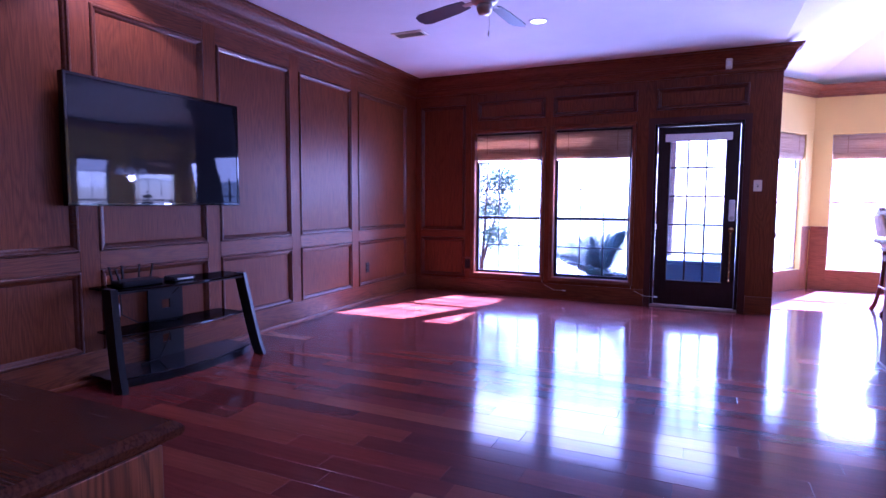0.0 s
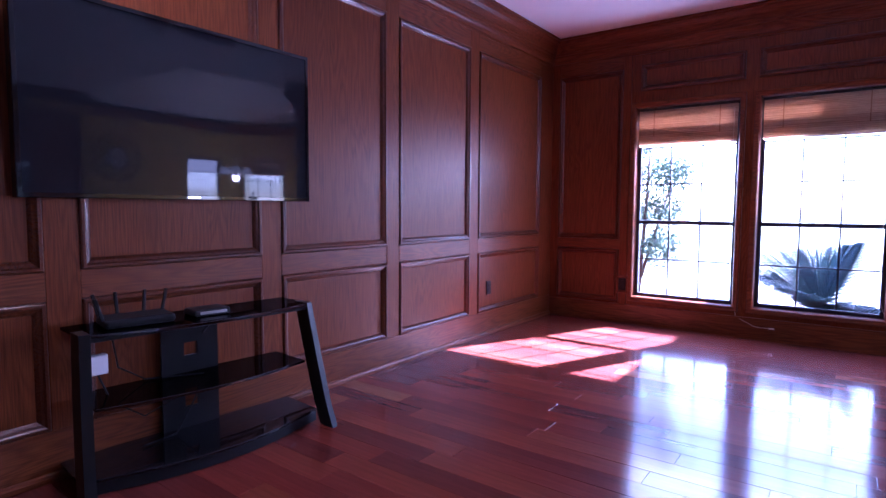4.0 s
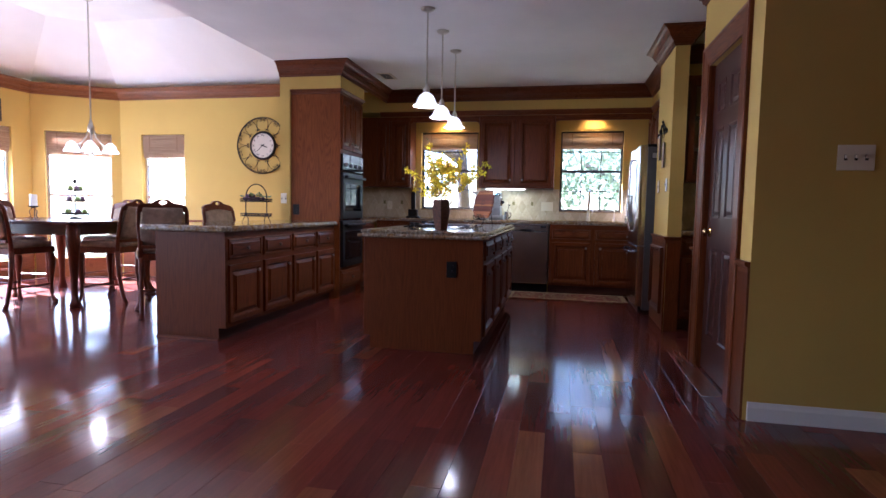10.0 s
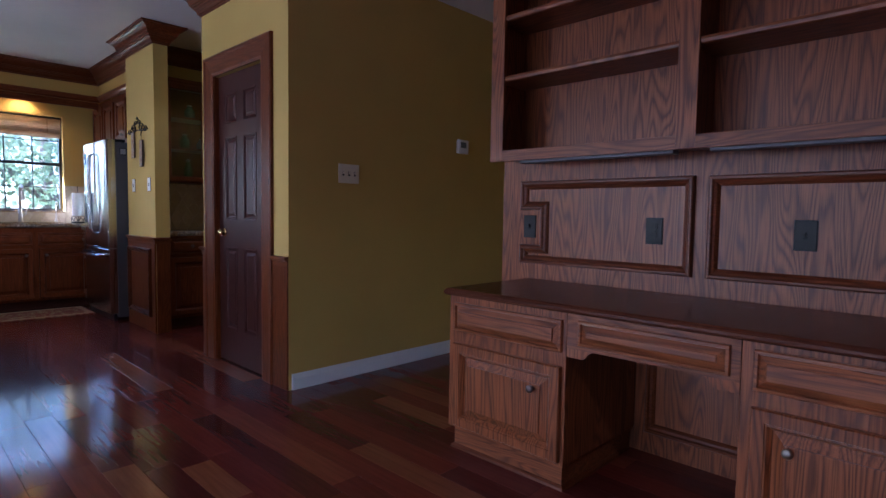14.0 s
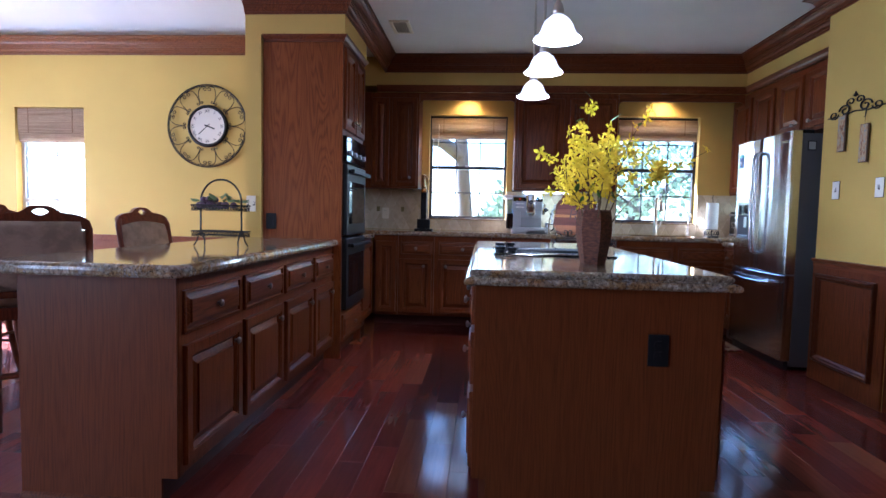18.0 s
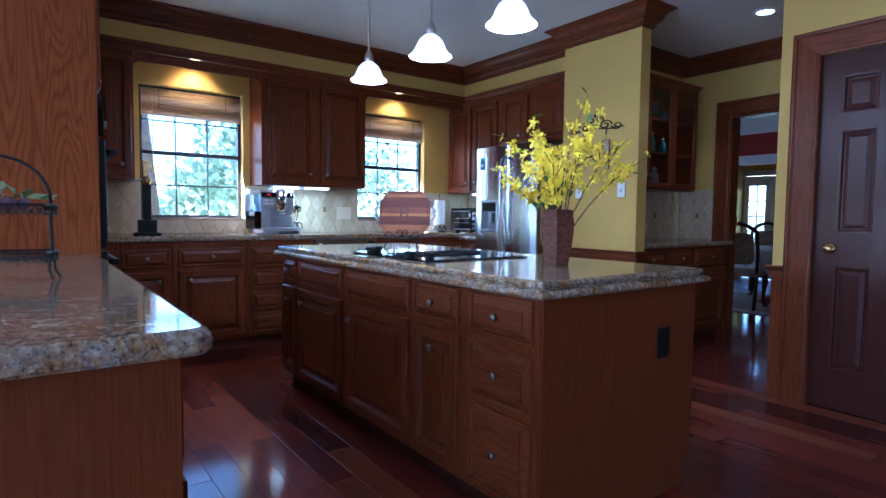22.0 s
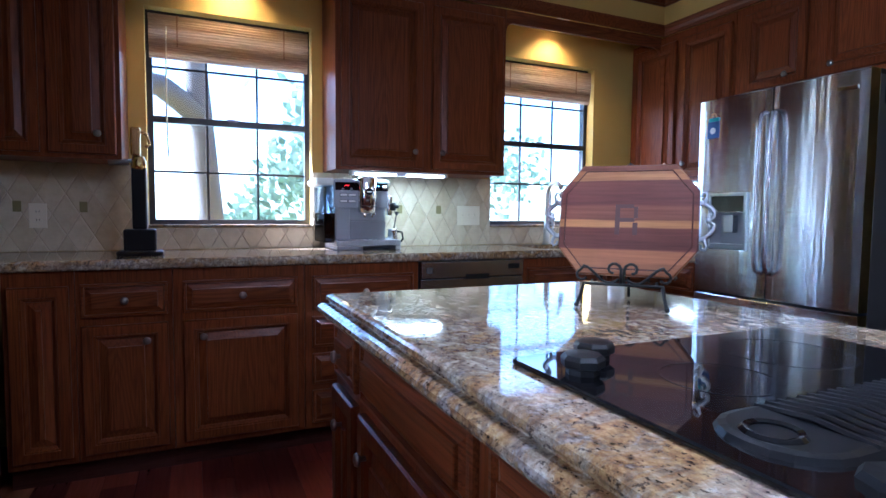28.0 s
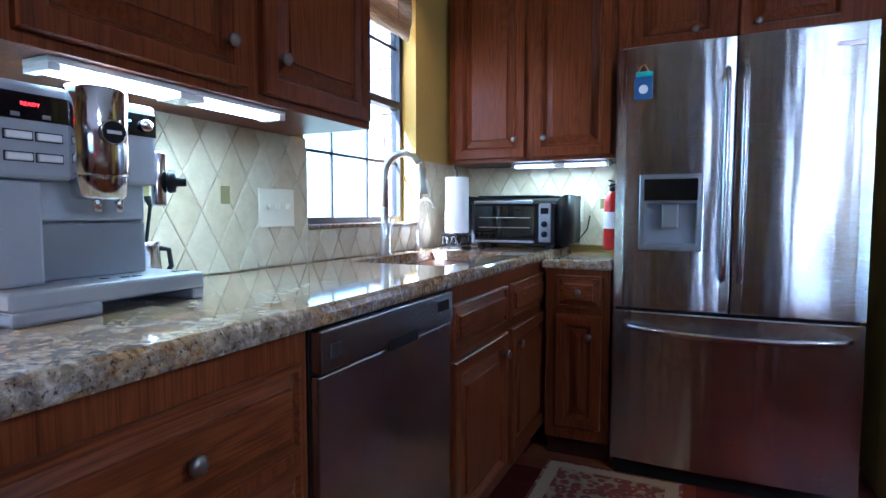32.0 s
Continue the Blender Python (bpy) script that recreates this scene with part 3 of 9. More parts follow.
# ---- woven shades ----
def bamboo():
    m = material("woven_bamboo", (0.5, 0.3, 0.16), 0.6)
    n, l, b = nodes_of(m)
    v = coords(m, (0.15, 1, 1), rnd=False)
    f = noise_node(m, v, 120, 2)
    stripe = noise_node(m, coords(m, (0.01, 0.01, 1), rnd=False), 170, 1)
    c = ramp(m, stripe, [(0.3, (0.36, 0.23, 0.14)), (0.6, (0.58, 0.43, 0.29))])
    col = mix(m, 0.4, c, ramp(m, f, [(0.3, (0.6, 0.6, 0.6)), (0.7, (1.1, 1.1, 1.1))]), "MULTIPLY")
    set_color(m, col)
    tr, mx = n.new("ShaderNodeBsdfTranslucent"), n.new("ShaderNodeMixShader")
    l.new(col, tr.inputs[0])
    mx.inputs[0].default_value = 0.3
    l.new(b.outputs[0], mx.inputs[1])
    l.new(tr.outputs[0], mx.inputs[2])
    l.new(mx.outputs[0], n["Material Output"].inputs[0])
    return m


M_BAMBOO = bamboo()
M_TAPE = material("woven_tape", (0.3, 0.17, 0.09), 0.8)
M_CORD = material("pale_cord", (0.65, 0.58, 0.45), 0.8)


def roman_shade(at, rz, w, drop, cord=0.0, slack=0.0):
    """A gathered woven shade that hangs from z = 0, facing local -y."""
    sh = thing("roman_shade", "woven tan bamboo roman shade gathered up at the window head", "window shade", at, rz, "woven shades")
    part("head_rail", box(0.004, w - 0.004, -0.01, 0.025, -0.03, 0.0, 0.003), M_BAMBOO, sh)

    def sheet(y, z0, z1, bow):
        bm = bmesh.new()
        k = max(8, int((z1 - z0) / 0.007))
        rows = []
        for i in range(k + 1):
            z = z0 + (z1 - z0) * i / k
            yy = y - bow * math.sin(math.pi * i / k) + (0.0012 if i % 2 else -0.0012)
            rows.append([bm.verts.new((x, yy, z)) for x in (0.006, w - 0.006)])
        for a, b in zip(rows, rows[1:]):
            bm.faces.new((a[0], a[1], b[1], b[0]))
        bmesh.ops.solidify(bm, geom=bm.faces[:], thickness=0.0015)
        return bm

    part("valance", sheet(-0.012, -drop * 0.72, -0.002, 0.006), M_BAMBOO, sh)
    for i in range(3):
        part("fold", sheet(0.004 + 0.009 * i, -drop + 0.025 * i, -drop * 0.5 if i < 2 else -0.004, 0.012), M_BAMBOO, sh)
    for x in (0.17 * w, 0.83 * w):
        part("tape", box(x - 0.004, x + 0.004, -0.021, -0.019, -drop * 0.72, -0.002), M_TAPE, sh)
    if cord:
        pts = [(w - 0.03, -0.02, -0.03), (w - 0.03, -0.024, -drop), (w - 0.028, -0.022, -cord)]
        if slack:
            pts += [(w - 0.03 + 0.1 * slack, -0.04, -cord - 0.25), (w - 0.03 + 0.28 * slack, -0.06, -cord - 0.315), (w - 0.03 + 0.42 * slack, -0.05, -cord - 0.318)]
        part("cord", tube(pts, 0.0022, 6), M_CORD, sh)
        if slack:
            part("toggle", box(w + 0.42 * slack - 0.04, w + 0.42 * slack, -0.06, -0.045, -cord - 0.322, -cord - 0.312, 0.003), M_WHITE, sh)
    return sh


# ---- windows ----
M_SASH = material("dark_bronze_sash", (0.03, 0.027, 0.03), 0.4, 0.3)
M_SASHW = material("pale_sash_paint", (0.55, 0.53, 0.5), 0.5)


def pane_mesh(w, h):
    key = ("pane", round(w, 3), round(h, 3))
    if key not in shared:
        shared[key] = mesh_of("pane", box(0, w, -0.002, 0.002, 0, h))
        shared[key].materials.append(M_GLASS)
    return shared[key]


def window(name, label, at, rz, w, h, cols, rows, mat=None, depth=0.08, upper_rows=None):
    """A double-hung window in an opening of w by h; local +y points outdoors, the room face of the wall is y = 0."""
    mat = mat or M_SASH
    win = thing(name, label, "window", at, rz, kind="structure")
    y0, y1, f = depth, depth + 0.05, 0.028
    part("window_frame", boxes((0, w, y0, y1, 0, f), (0, w, y0, y1, h - f, h), (0, f, y0, y1, f, h - f), (w - f, w, y0, y1, f, h - f)), mat, win)
    above = upper_rows or rows // 2
    mid = h * (rows - above) / rows
    part("meeting_rail", box(f, w - f, y0 - 0.012, y1 - 0.01, mid - 0.017, mid + 0.017, 0.003), mat, win)
    part("sash_lock", box(w / 2 - 0.03, w / 2 + 0.03, y0 - 0.026, y0 - 0.01, mid + 0.008, mid + 0.022, 0.004), M_PEWTER, win)
    cw = (w - 2 * f) / cols
    for z0, z1, k in ((f, mid - 0.017, rows - above), (mid + 0.017, h - f, above)):
        rh = (z1 - z0) / k
        for r in range(1, k):
            part("muntin", box(f, w - f, y0 + 0.017, y0 + 0.025, z0 + r * rh - 0.006, z0 + r * rh + 0.006), mat, win)
        for c in range(1, cols):
            part("muntin", box(f + c * cw - 0.006, f + c * cw + 0.006, y0 + 0.0165, y0 + 0.0255, z0, z1), mat, win)
        for r in range(k):
            for c in range(cols):
                ob = new("pane", pane_mesh(cw, rh))
                ob.parent, ob.location = win, (f + c * cw, y0 + 0.021, z0 + r * rh)
                ob.visible_shadow = False
    return win


# ---- crown, rails and skirtings ----
def crown_profile(z, drop=0.2, out=0.13):
    """A crown moulding below z: (out from the wall, height)."""
    steps = [(0.08, 1.0), (0.1, 0.93), (0.17, 0.915), (0.19, 0.8), (0.25, 0.73), (0.33, 0.69), (0.35, 0.62), (0.42, 0.605), (0.44, 0.54), (0.5, 0.525), (0.53, 0.42), (0.6, 0.31),
             (0.72, 0.21), (0.86, 0.15), (0.88, 0.1), (1.0, 0.085), (1.0, 0.01)]
    return [(0.002, z - drop)] + [(a * out, z - b * drop) for a, b in steps] + [(0.002, z - 0.002)]


def crown(path, mat, label, z=None, drop=0.2, out=0.13, name="crown_moulding"):
    return structure(name, sweep(path, crown_profile(z or H, drop, out)), mat, label)


RAIL = [(0.001, -0.06), (0.012, -0.06), (0.014, -0.03), (0.024, -0.022), (0.03, -0.012), (0.03, -0.002), (0.022, 0.0), (0.001, 0.0)]


def rail(path, z, mat, label, name="chair_rail"):
    return structure(name, sweep(path, [(d, z + q) for d, q in RAIL]), mat, label)


def skirting(path, mat, label, h=0.1, name="baseboard"):
    return structure(name, sweep(path, [(0.001, 0.001), (0.016, 0.001), (0.016, h * 0.72), (0.011, h * 0.85), (0.008, h), (0.001, h)]), mat, label)


# ---- living room: panelling ----
wall_w, wall_n = bpy.data.objects["wall_west"], bpy.data.objects["wall_north"]
CB = 2.485                                        # underside of the crown


def on_west(s, z, d):
    return (XT + d, s, z)


def on_north(s, z, d):
    return (s, YW - d, z)


def flat(parent, name, f, s0, s1, z0, z1, d, mat):
    bm = add_ring(bmesh.new(), s0, s1, z0, z1, [(0.0, 0.0), (0.0, d - 0.002), (0.002, d)], f, True)
    bmesh.ops.recalc_face_normals(bm, faces=bm.faces)
    return part(name, bm, mat, parent)


def mould(parent, f, s0, s1, z0, z1, base=0.0, mat=None):
    bm = add_ring(bmesh.new(), s0, s1, z0, z1, [(i, base + d) for i, d in MOULD], f)
    return part("panel_moulding", bm, mat or M_OAKM, parent)


stile_c = [0.19, 1.2, 2.215, 3.195, 4.17, 5.16, 6.4]
edges = [(c - 0.062, c + 0.062) for c in stile_c]
edges[-1] = (6.33, YW - 0.001)
edges = [(-0.9, -0.78)] + edges
for a, b in edges:
    flat(wall_w, "stile", on_west, a, b, 0.2, CB, 0.016, M_OAK)
for (a0, a1), (b0, b1) in zip(edges, edges[1:]):
    flat(wall_w, "rail", on_west, a1, b0, 0.712, 0.828, 0.0155, M_OAKY)
    flat(wall_w, "rail", on_west, a1, b0, 2.35, CB, 0.0155, M_OAKY)
    mould(wall_w, on_west, a1, b0, 0.2, 0.712)
    mould(wall_w, on_west, a1, b0, 0.828, 2.35)
flat(wall_w, "skirting_board", on_west, -0.9, YW - 0.001, 0.0, 0.2, 0.0158, M_OAKY)
part("shoe_moulding", sweep([(XT + 0.016, YW - 0.02), (XT + 0.016, -0.9)], [(0.0, 0.001), (0.02, 0.001), (0.018, 0.02), (0.012, 0.03), (0.0, 0.034)]), M_OAKY, wall_w)

# window wall
flat(wall_n, "stile", on_north, XT + 0.017, -3.34, 0.18, CB, 0.0162, M_OAK)
flat(wall_n, "stile", on_north, -2.71, -2.635, 0.18, CB, 0.0162, M_OAK)
flat(wall_n, "rail", on_north, -3.34, -2.71, 0.70, 0.795, 0.0157, M_OAKX)
flat(wall_n, "rail", on_north, -3.34, -2.71, 2.37, CB, 0.0157, M_OAKX)
mould(wall_n, on_north, -3.34, -2.71, 0.2, 0.70)
mould(wall_n, on_north, -3.34, -2.71, 0.795, 2.37)
flat(wall_n, "skirting_board", on_north, XT + 0.017, DOOR[0] - 0.07, 0.0, 0.18, 0.0157, M_OAKX)
flat(wall_n, "skirting_board", on_north, DOOR[1] + 0.07, XE - 0.001, 0.0, 0.18, 0.0157, M_OAKX)
for s0, s1 in ((-2.55, -1.70), (-1.60, -0.66), (-0.46, 0.43)):
    mould(wall_n, on_north, s0, s1, 2.16, 2.39)
CASE = [(0.0, 0.0), (0.0, 0.02), (0.006, 0.026), (0.02, 0.022), (0.036, 0.02), (0.044, 0.012), (0.048, 0.0)]
for s0, s1 in (W1, W2):
    part("window_casing", add_ring(bmesh.new(), s0 - 0.048, s1 + 0.048, WZ[0] - 0.048, WZ[1] + 0.048, CASE, on_north), M_OAKX, wall_n)
bm = boxes((DOOR[0] - 0.065, DOOR[0], YW - 0.022, YW - 0.001, 0.0, DOOR[2] + 0.065), (DOOR[1], DOOR[1] + 0.065, YW - 0.022, YW - 0.001, 0.0, DOOR[2] + 0.065),
           (DOOR[0], DOOR[1], YW - 0.022, YW - 0.001, DOOR[2], DOOR[2] + 0.065))
part("door_casing", bm, M_DARKOAK, wall_n)
crown([(XE + 0.0, YW + T), (XE, YW), (XT, YW), (XT, -3.2)], M_OAKX, "tall stained oak crown moulding", drop=0.235, out=0.15)

for i, (s0, s1) in enumerate((W1, W2)):
    window("window_%d" % (i + 1), "dark sashed double-hung window with small panes", (s0, YW, WZ[0]), 0, s1 - s0, WZ[1] - WZ[0], 3, 5, depth=0.07, upper_rows=3)
    roman_shade((s0 + 0.01, YW + 0.03, WZ[1] - 0.03), 0, s1 - s0 - 0.02, 0.32, 1.55, 0.8)

# ---- glazed door ----
M_DOORW = wood("black_brown_door", (0.008, 0.004, 0.004), (0.022, 0.010, 0.009), (0.035, 0.016, 0.012), "z", 0.35, 0.4)


def glazed_door():
    d = thing("door_1", "dark glazed back door with fifteen panes and a keypad lock", "door", (DOOR[0], YW + 0.03, 0), 0, kind="structure")
    w, h = DOOR[1] - DOOR[0], DOOR[2]
    part("jamb", boxes((0.0, 0.03, -0.03, 0.1, 0, h), (w - 0.03, w, -0.03, 0.1, 0, h), (0.03, w - 0.03, -0.03, 0.1, h - 0.03, h)), M_DOORW, d)
    a, b, z0, z1 = 0.034, w - 0.034, 0.03, h - 0.034
    gx0, gx1, gz0, gz1 = a + 0.125, b - 0.125, 0.30, z1 - 0.13
    part("leaf", boxes((a, gx0, 0.0, 0.042, z0, z1), (gx1, b, 0.0, 0.042, z0, z1), (gx0, gx1, 0.0, 0.042, z0, gz0), (gx0, gx1, 0.0, 0.042, gz1, z1)), M_DOORW, d)
    part("glazing_bead", add_ring(bmesh.new(), gx0 - 0.014, gx1 + 0.014, gz0 - 0.014, gz1 + 0.014, [(0, 0.0), (0, 0.008), (0.008, 0.012), (0.02, 0.006), (0.022, 0)], front), M_DOORW, d)
    cw, rh = (gx1 - gx0) / 3, (gz1 - gz0) / 5
    for c in (1, 2):
        part("muntin", box(gx0 + c * cw - 0.01, gx0 + c * cw + 0.01, 0.006, 0.036, gz0, gz1, 0.003), M_DOORW, d)
    for r in range(1, 5):
        part("muntin", box(gx0, gx1, 0.008, 0.034, gz0 + r * rh - 0.01, gz0 + r * rh + 0.01, 0.003), M_DOORW, d)
    for r in range(5):
        for c in range(3):
            ob = new("pane", pane_mesh(cw, rh))
            ob.parent, ob.location = d, (gx0 + c * cw, 0.021, gz0 + r * rh)
            ob.visible_shadow = False
    part("threshold", box(0.0, w, -0.035, 0.1, 0.0, 0.026, 0.005), M_NICKEL, d, "worn metal threshold")
    part("shade_cassette", box(gx0 - 0.05, gx1 + 0.05, -0.045, -0.002, gz1 - 0.03, gz1 + 0.05, 0.006), M_WHITE, d, "white roller shade cassette")
    part("keypad", box(w - 0.115, w - 0.055, -0.028, 0.0, 0.965, 1.19, 0.012), M_WHITE, d, "white electronic deadbolt")
    part("thumb_turn", lathe([(0.022, 0), (0.022, 0.012), (0.01, 0.016), (0.0, 0.017)], seg=14), M_NICKEL, d).matrix_basis = pose(w - 0.085, -0.028, 1.0, 90)
    knob(d, w - 0.085, 0.87, 0.0, M_BRASS, 0.026)
    part("rose", lathe([(0.032, 0), (0.03, 0.008), (0.0, 0.01)], seg=18), M_BRASS, d).matrix_basis = pose(w - 0.085, 0.0, 0.87, 90)
    part("bell_strap", box(w - 0.098, w - 0.08, -0.035, -0.03, 0.36, 0.85, 0.002), M_BRASS, d, "brass strap hung from the knob")
    for z in (0.33, 0.42, 0.52):
        part("bell", lathe([(0.0, -0.014), (0.011, -0.009), (0.014, 0.0), (0.011, 0.009), (0.0, 0.014)], (w - 0.089, -0.04, z), 10, False), M_BRASS, d, "", True)
    part("chain", tube([(0.04, -0.012, gz1), (0.038, -0.014, 0.9)], 0.002, 6), M_CORD, d)
    part("cord_weight", box(0.02, 0.05, -0.026, -0.006, 0.86, 0.92, 0.008), M_WHITE, d)
    for z in (0.25, 1.0, 1.75):
        part("hinge", lathe([(0.007, -0.045), (0.007, 0.045)], (0.03, -0.006, z), 10), M_BRASS, d)
    return d


glazed_door()


def wall_plate(name, at, rz, w, h, mat, kind, label, category):
    """A switch or socket plate on a wall; faces local -y."""
    p = thing(name, label, category, at, rz)
    part("plate", box(-w / 2, w / 2, -0.006, 0.0, -h / 2, h / 2, 0.002), mat, p)
    if mat not in (M_OFFWHITE, M_BLACK):
        part("plate_edge", box(-w / 2 - 0.0025, w / 2 + 0.0025, -0.0032, -0.0005, -h / 2 - 0.0025, h / 2 + 0.0025), M_BLACK, p)
    if kind == "outlet":
        for z in (-0.02, 0.02):
            part("receptacle", lathe([(0.018, 0), (0.018, 0.003), (0.0, 0.0035)], seg=14), mat if mat in (M_OFFWHITE, M_BLACK) else M_IRON, p).matrix_basis = pose(0, -0.006, z, 90)
            part("slot", boxes((-0.007, -0.005, -0.0105, -0.009, z - 0.004, z + 0.006), (0.005, 0.007, -0.0105, -0.009, z - 0.004, z + 0.006)), M_BLACK, p)
    else:
        n = kind
        for i in range(n):
            x = (i - (n - 1) / 2) * 0.046
            part("toggle_slot", box(x - 0.007, x + 0.007, -0.0072, -0.0055, -0.014, 0.014), M_BLACK, p)
            part("toggle", box(x - 0.005, x + 0.005, -0.018, -0.005, -0.004, 0.012, 0.002), mat if mat is not M_BLACK else M_BLACK, p)
    return p


wall_plate("light_switch", (0.54, YW - 0.001, 1.335), 0, 0.075, 0.115, M_OFFWHITE, 1, "ivory light switch plate beside the back door", "light switch")
wall_plate("power_outlet", (-2.67, YW - 0.017, 0.37), 0, 0.07, 0.115, M_BLACK, "outlet", "black power outlet in the panelled wall", "power outlet")
wall_plate("power_outlet", (XT + 0.001, 5.42, 0.40), 90, 0.07, 0.115, M_BLACK, "outlet", "black power outlet in the panelled wall", "power outlet")
part("outlet_block", add_ring(bmesh.new(), -2.725, -2.615, 0.285, 0.455, [(0, 0.016), (0, 0.03), (0.006, 0.034), (0.014, 0.03), (0.018, 0.02)], on_north), M_OAKX, wall_n)
ms = thing("alarm_sensor", "small white alarm sensor on the crown moulding", "alarm sensor", (0.22, YW - 0.15, 2.56))
part("sensor_case", box(-0.03, 0.03, -0.03, 0.03, -0.05, 0.05, 0.01), M_OFFWHITE, ms)
part("lens_window", box(-0.02, 0.02, -0.034, -0.03, -0.025, 0.02, 0.004), M_WHITE, ms)

# ---- television ----
tv = thing("television", "large flat black television on the oak wall", "television", (XT, 2.725, 1.505), 90)
part("bezel", add_ring(bmesh.new(), -0.67, 0.67, -0.39, 0.39, [(0, 0.04), (0, 0.085), (0.003, 0.088), (0.018, 0.088), (0.02, 0.083)], front), M_BLACKGLOSS, tv)
part("screen", box(-0.652, 0.652, -0.083, -0.06, -0.372, 0.372), M_SCREEN, tv, "dark glossy screen")
part("back_case", box(-0.6, 0.6, -0.062, -0.035, -0.33, 0.33, 0.02), M_BLACK, tv)
part("mount_plate", box(-0.25, 0.25, -0.036, -0.002, -0.2, 0.2), M_IRON, tv)
part("maker_badge", box(-0.03, 0.03, -0.091, -0.087, -0.385, -0.374, 0.001), M_CHROME, tv)


# ---- television stand ----
def curved_shelf(w, d0, d1, z0, z1):
    """A shelf plan with a straight back and a bowed front."""
    poly = [(-w, 0.0)] + [(-w + 2 * w * i / 16, -(d0 + (d1 - d0) * math.sin(math.pi * i / 16))) for i in range(17)] + [(w, 0.0)]
    return slab(poly, [(0.002, z0), (0, z0 + 0.002), (0, z1 - 0.002), (0.002, z1)])


ts = thing("tv_stand", "black glass and metal television stand against the wall", "tv stand", (-3.40, 2.70, 0), 85)
for z, w, d0, d1, m_ in ((0.05, 0.525, 0.27, 0.38, M_BLACKGLOSS), (0.31, 0.465, 0.26, 0.33, M_SMOKE), (0.595, 0.505, 0.26, 0.34, M_SMOKE)):
    part("shelf", curved_shelf(w, d0, d1, z, z + 0.012), m_, ts)
part("base_skirt", sweep([(-0.525, -0.265)] + [(-0.525 + 1.05 * i / 12, -(0.27 + 0.11 * math.sin(math.pi * i / 12)) + 0.012) for i in range(1, 12)] + [(0.525, -0.265)], [(0, 0.0), (0.012, 0.0), (0.012, 0.05), (0, 0.05)]), M_BLACK, ts)
for sx in (-1, 1):
    bm = bmesh.new()
    rows_ = []
    for k in range(7):
        t = k / 6
        x, y0, z = 0.53 - 0.04 * t, -(0.42 - 0.15 * t ** 0.8), 0.61 * t
        rows_.append([bm.verts.new((sx * (x + dx), y, z)) for dx, y in ((-0.018, y0), (0.018, y0 + 0.01), (0.02, y0 + 0.1), (-0.02, y0 + 0.1))])
    for a, b in zip(rows_, rows_[1:]):
        for k in range(4):
            bm.faces.new((a[k], a[(k + 1) % 4], b[(k + 1) % 4], b[k]))
    bm.faces.new(rows_[0])
    bm.faces.new(rows_[-1])
    bmesh.ops.recalc_face_normals(bm, faces=bm.faces)
    part("side_post", bm, M_BLACK, ts)
bm = bmesh.new()
add_wall(bm, (-0.13, -0.03), (0.13, -0.03), -0.012, 0.05, 0.595, [(0.1, 0.16, 0.16, 0.22), (0.1, 0.16, 0.40, 0.46)])
part("cable_panel", bm, M_BLACK, ts)
part("front_rail", box(-0.475, 0.475, -0.26, -0.24, 0.575, 0.595, 0.003), M_BLACK, ts)
rt = thing("wifi_router", "black wireless router with upright aerials on the stand", "router", (-3.28, 2.42, 0.607), 80)
part("router_case", box(-0.13, 0.13, -0.08, 0.08, 0.0, 0.035, 0.012), M_BLACK, rt)
for x, y, lean in ((-0.12, 0.07, -12), (-0.05, 0.08, -4), (0.05, 0.08, 4), (0.12, 0.07, 12), (-0.13, -0.05, -16)):
    part("aerial", box(-0.007, 0.007, -0.004, 0.004, 0.0, 0.095, 0.003), M_BLACK, rt).matrix_basis = pose(x, y, 0.03, 0, lean, 0)
md = thing("modem", "flat black modem on the glass top", "modem", (-3.24, 2.71, 0.607), 85)
part("modem_case", box(-0.08, 0.08, -0.06, 0.06, 0.0, 0.028, 0.008), M_BLACK, md)
part("vent_strip", box(-0.06, 0.06, -0.062, -0.059, 0.008, 0.02), M_PEWTER, md)
ad = thing("power_adapter", "white power adapter hanging behind the stand", "adapter", (-3.37, 2.29, 0.45), 90)
part("adapter_case", box(-0.035, 0.035, -0.05, -0.015, -0.04, 0.04, 0.006), M_WHITE, ad)
part("lead", tube([(0, -0.03, -0.04), (0.04, -0.05, -0.16), (0.16, -0.07, -0.25), (0.3, -0.09, -0.2)], 0.004, 6), M_BLACK, ad)
for k, pts in enumerate(([(0.12, -0.1, 0.61), (0.05, -0.02, 0.48), (0.02, -0.03, 0.2), (-0.1, -0.09, 0.07), (-0.25, -0.12, 0.07)], [(-0.35, -0.08, 0.607), (-0.3, -0.01, 0.4), (-0.2, -0.03, 0.33), (0.02, -0.12, 0.327)])):
    part("cable", tube(pts, 0.004, 6), M_BLACK, ts)

# ---- ceiling fan, vents, downlights ----
M_FANB = material("dark_fan_blade", (0.10, 0.10, 0.13), 0.35)
fan = thing("ceiling_fan", "dark five-blade ceiling fan with a pull chain", "ceiling fan", (-1.36, 3.62, H), 14)
part("canopy", lathe([(0.065, 0.0), (0.065, -0.02), (0.03, -0.055), (0.016, -0.06)][::-1], seg=20), M_NICKEL, fan, "", True)
part("downrod", lathe([(0.012, -0.1), (0.012, -0.05)], seg=10), M_NICKEL, fan)
part("motor", lathe([(0.05, -0.255), (0.085, -0.24), (0.105, -0.2), (0.105, -0.15), (0.07, -0.11), (0.02, -0.09)], seg=24), M_NICKEL, fan, "", True)
part("switch_cup", lathe([(0.02, -0.32), (0.045, -0.31), (0.055, -0.27), (0.05, -0.25)], seg=18), M_NICKEL, fan, "", True)
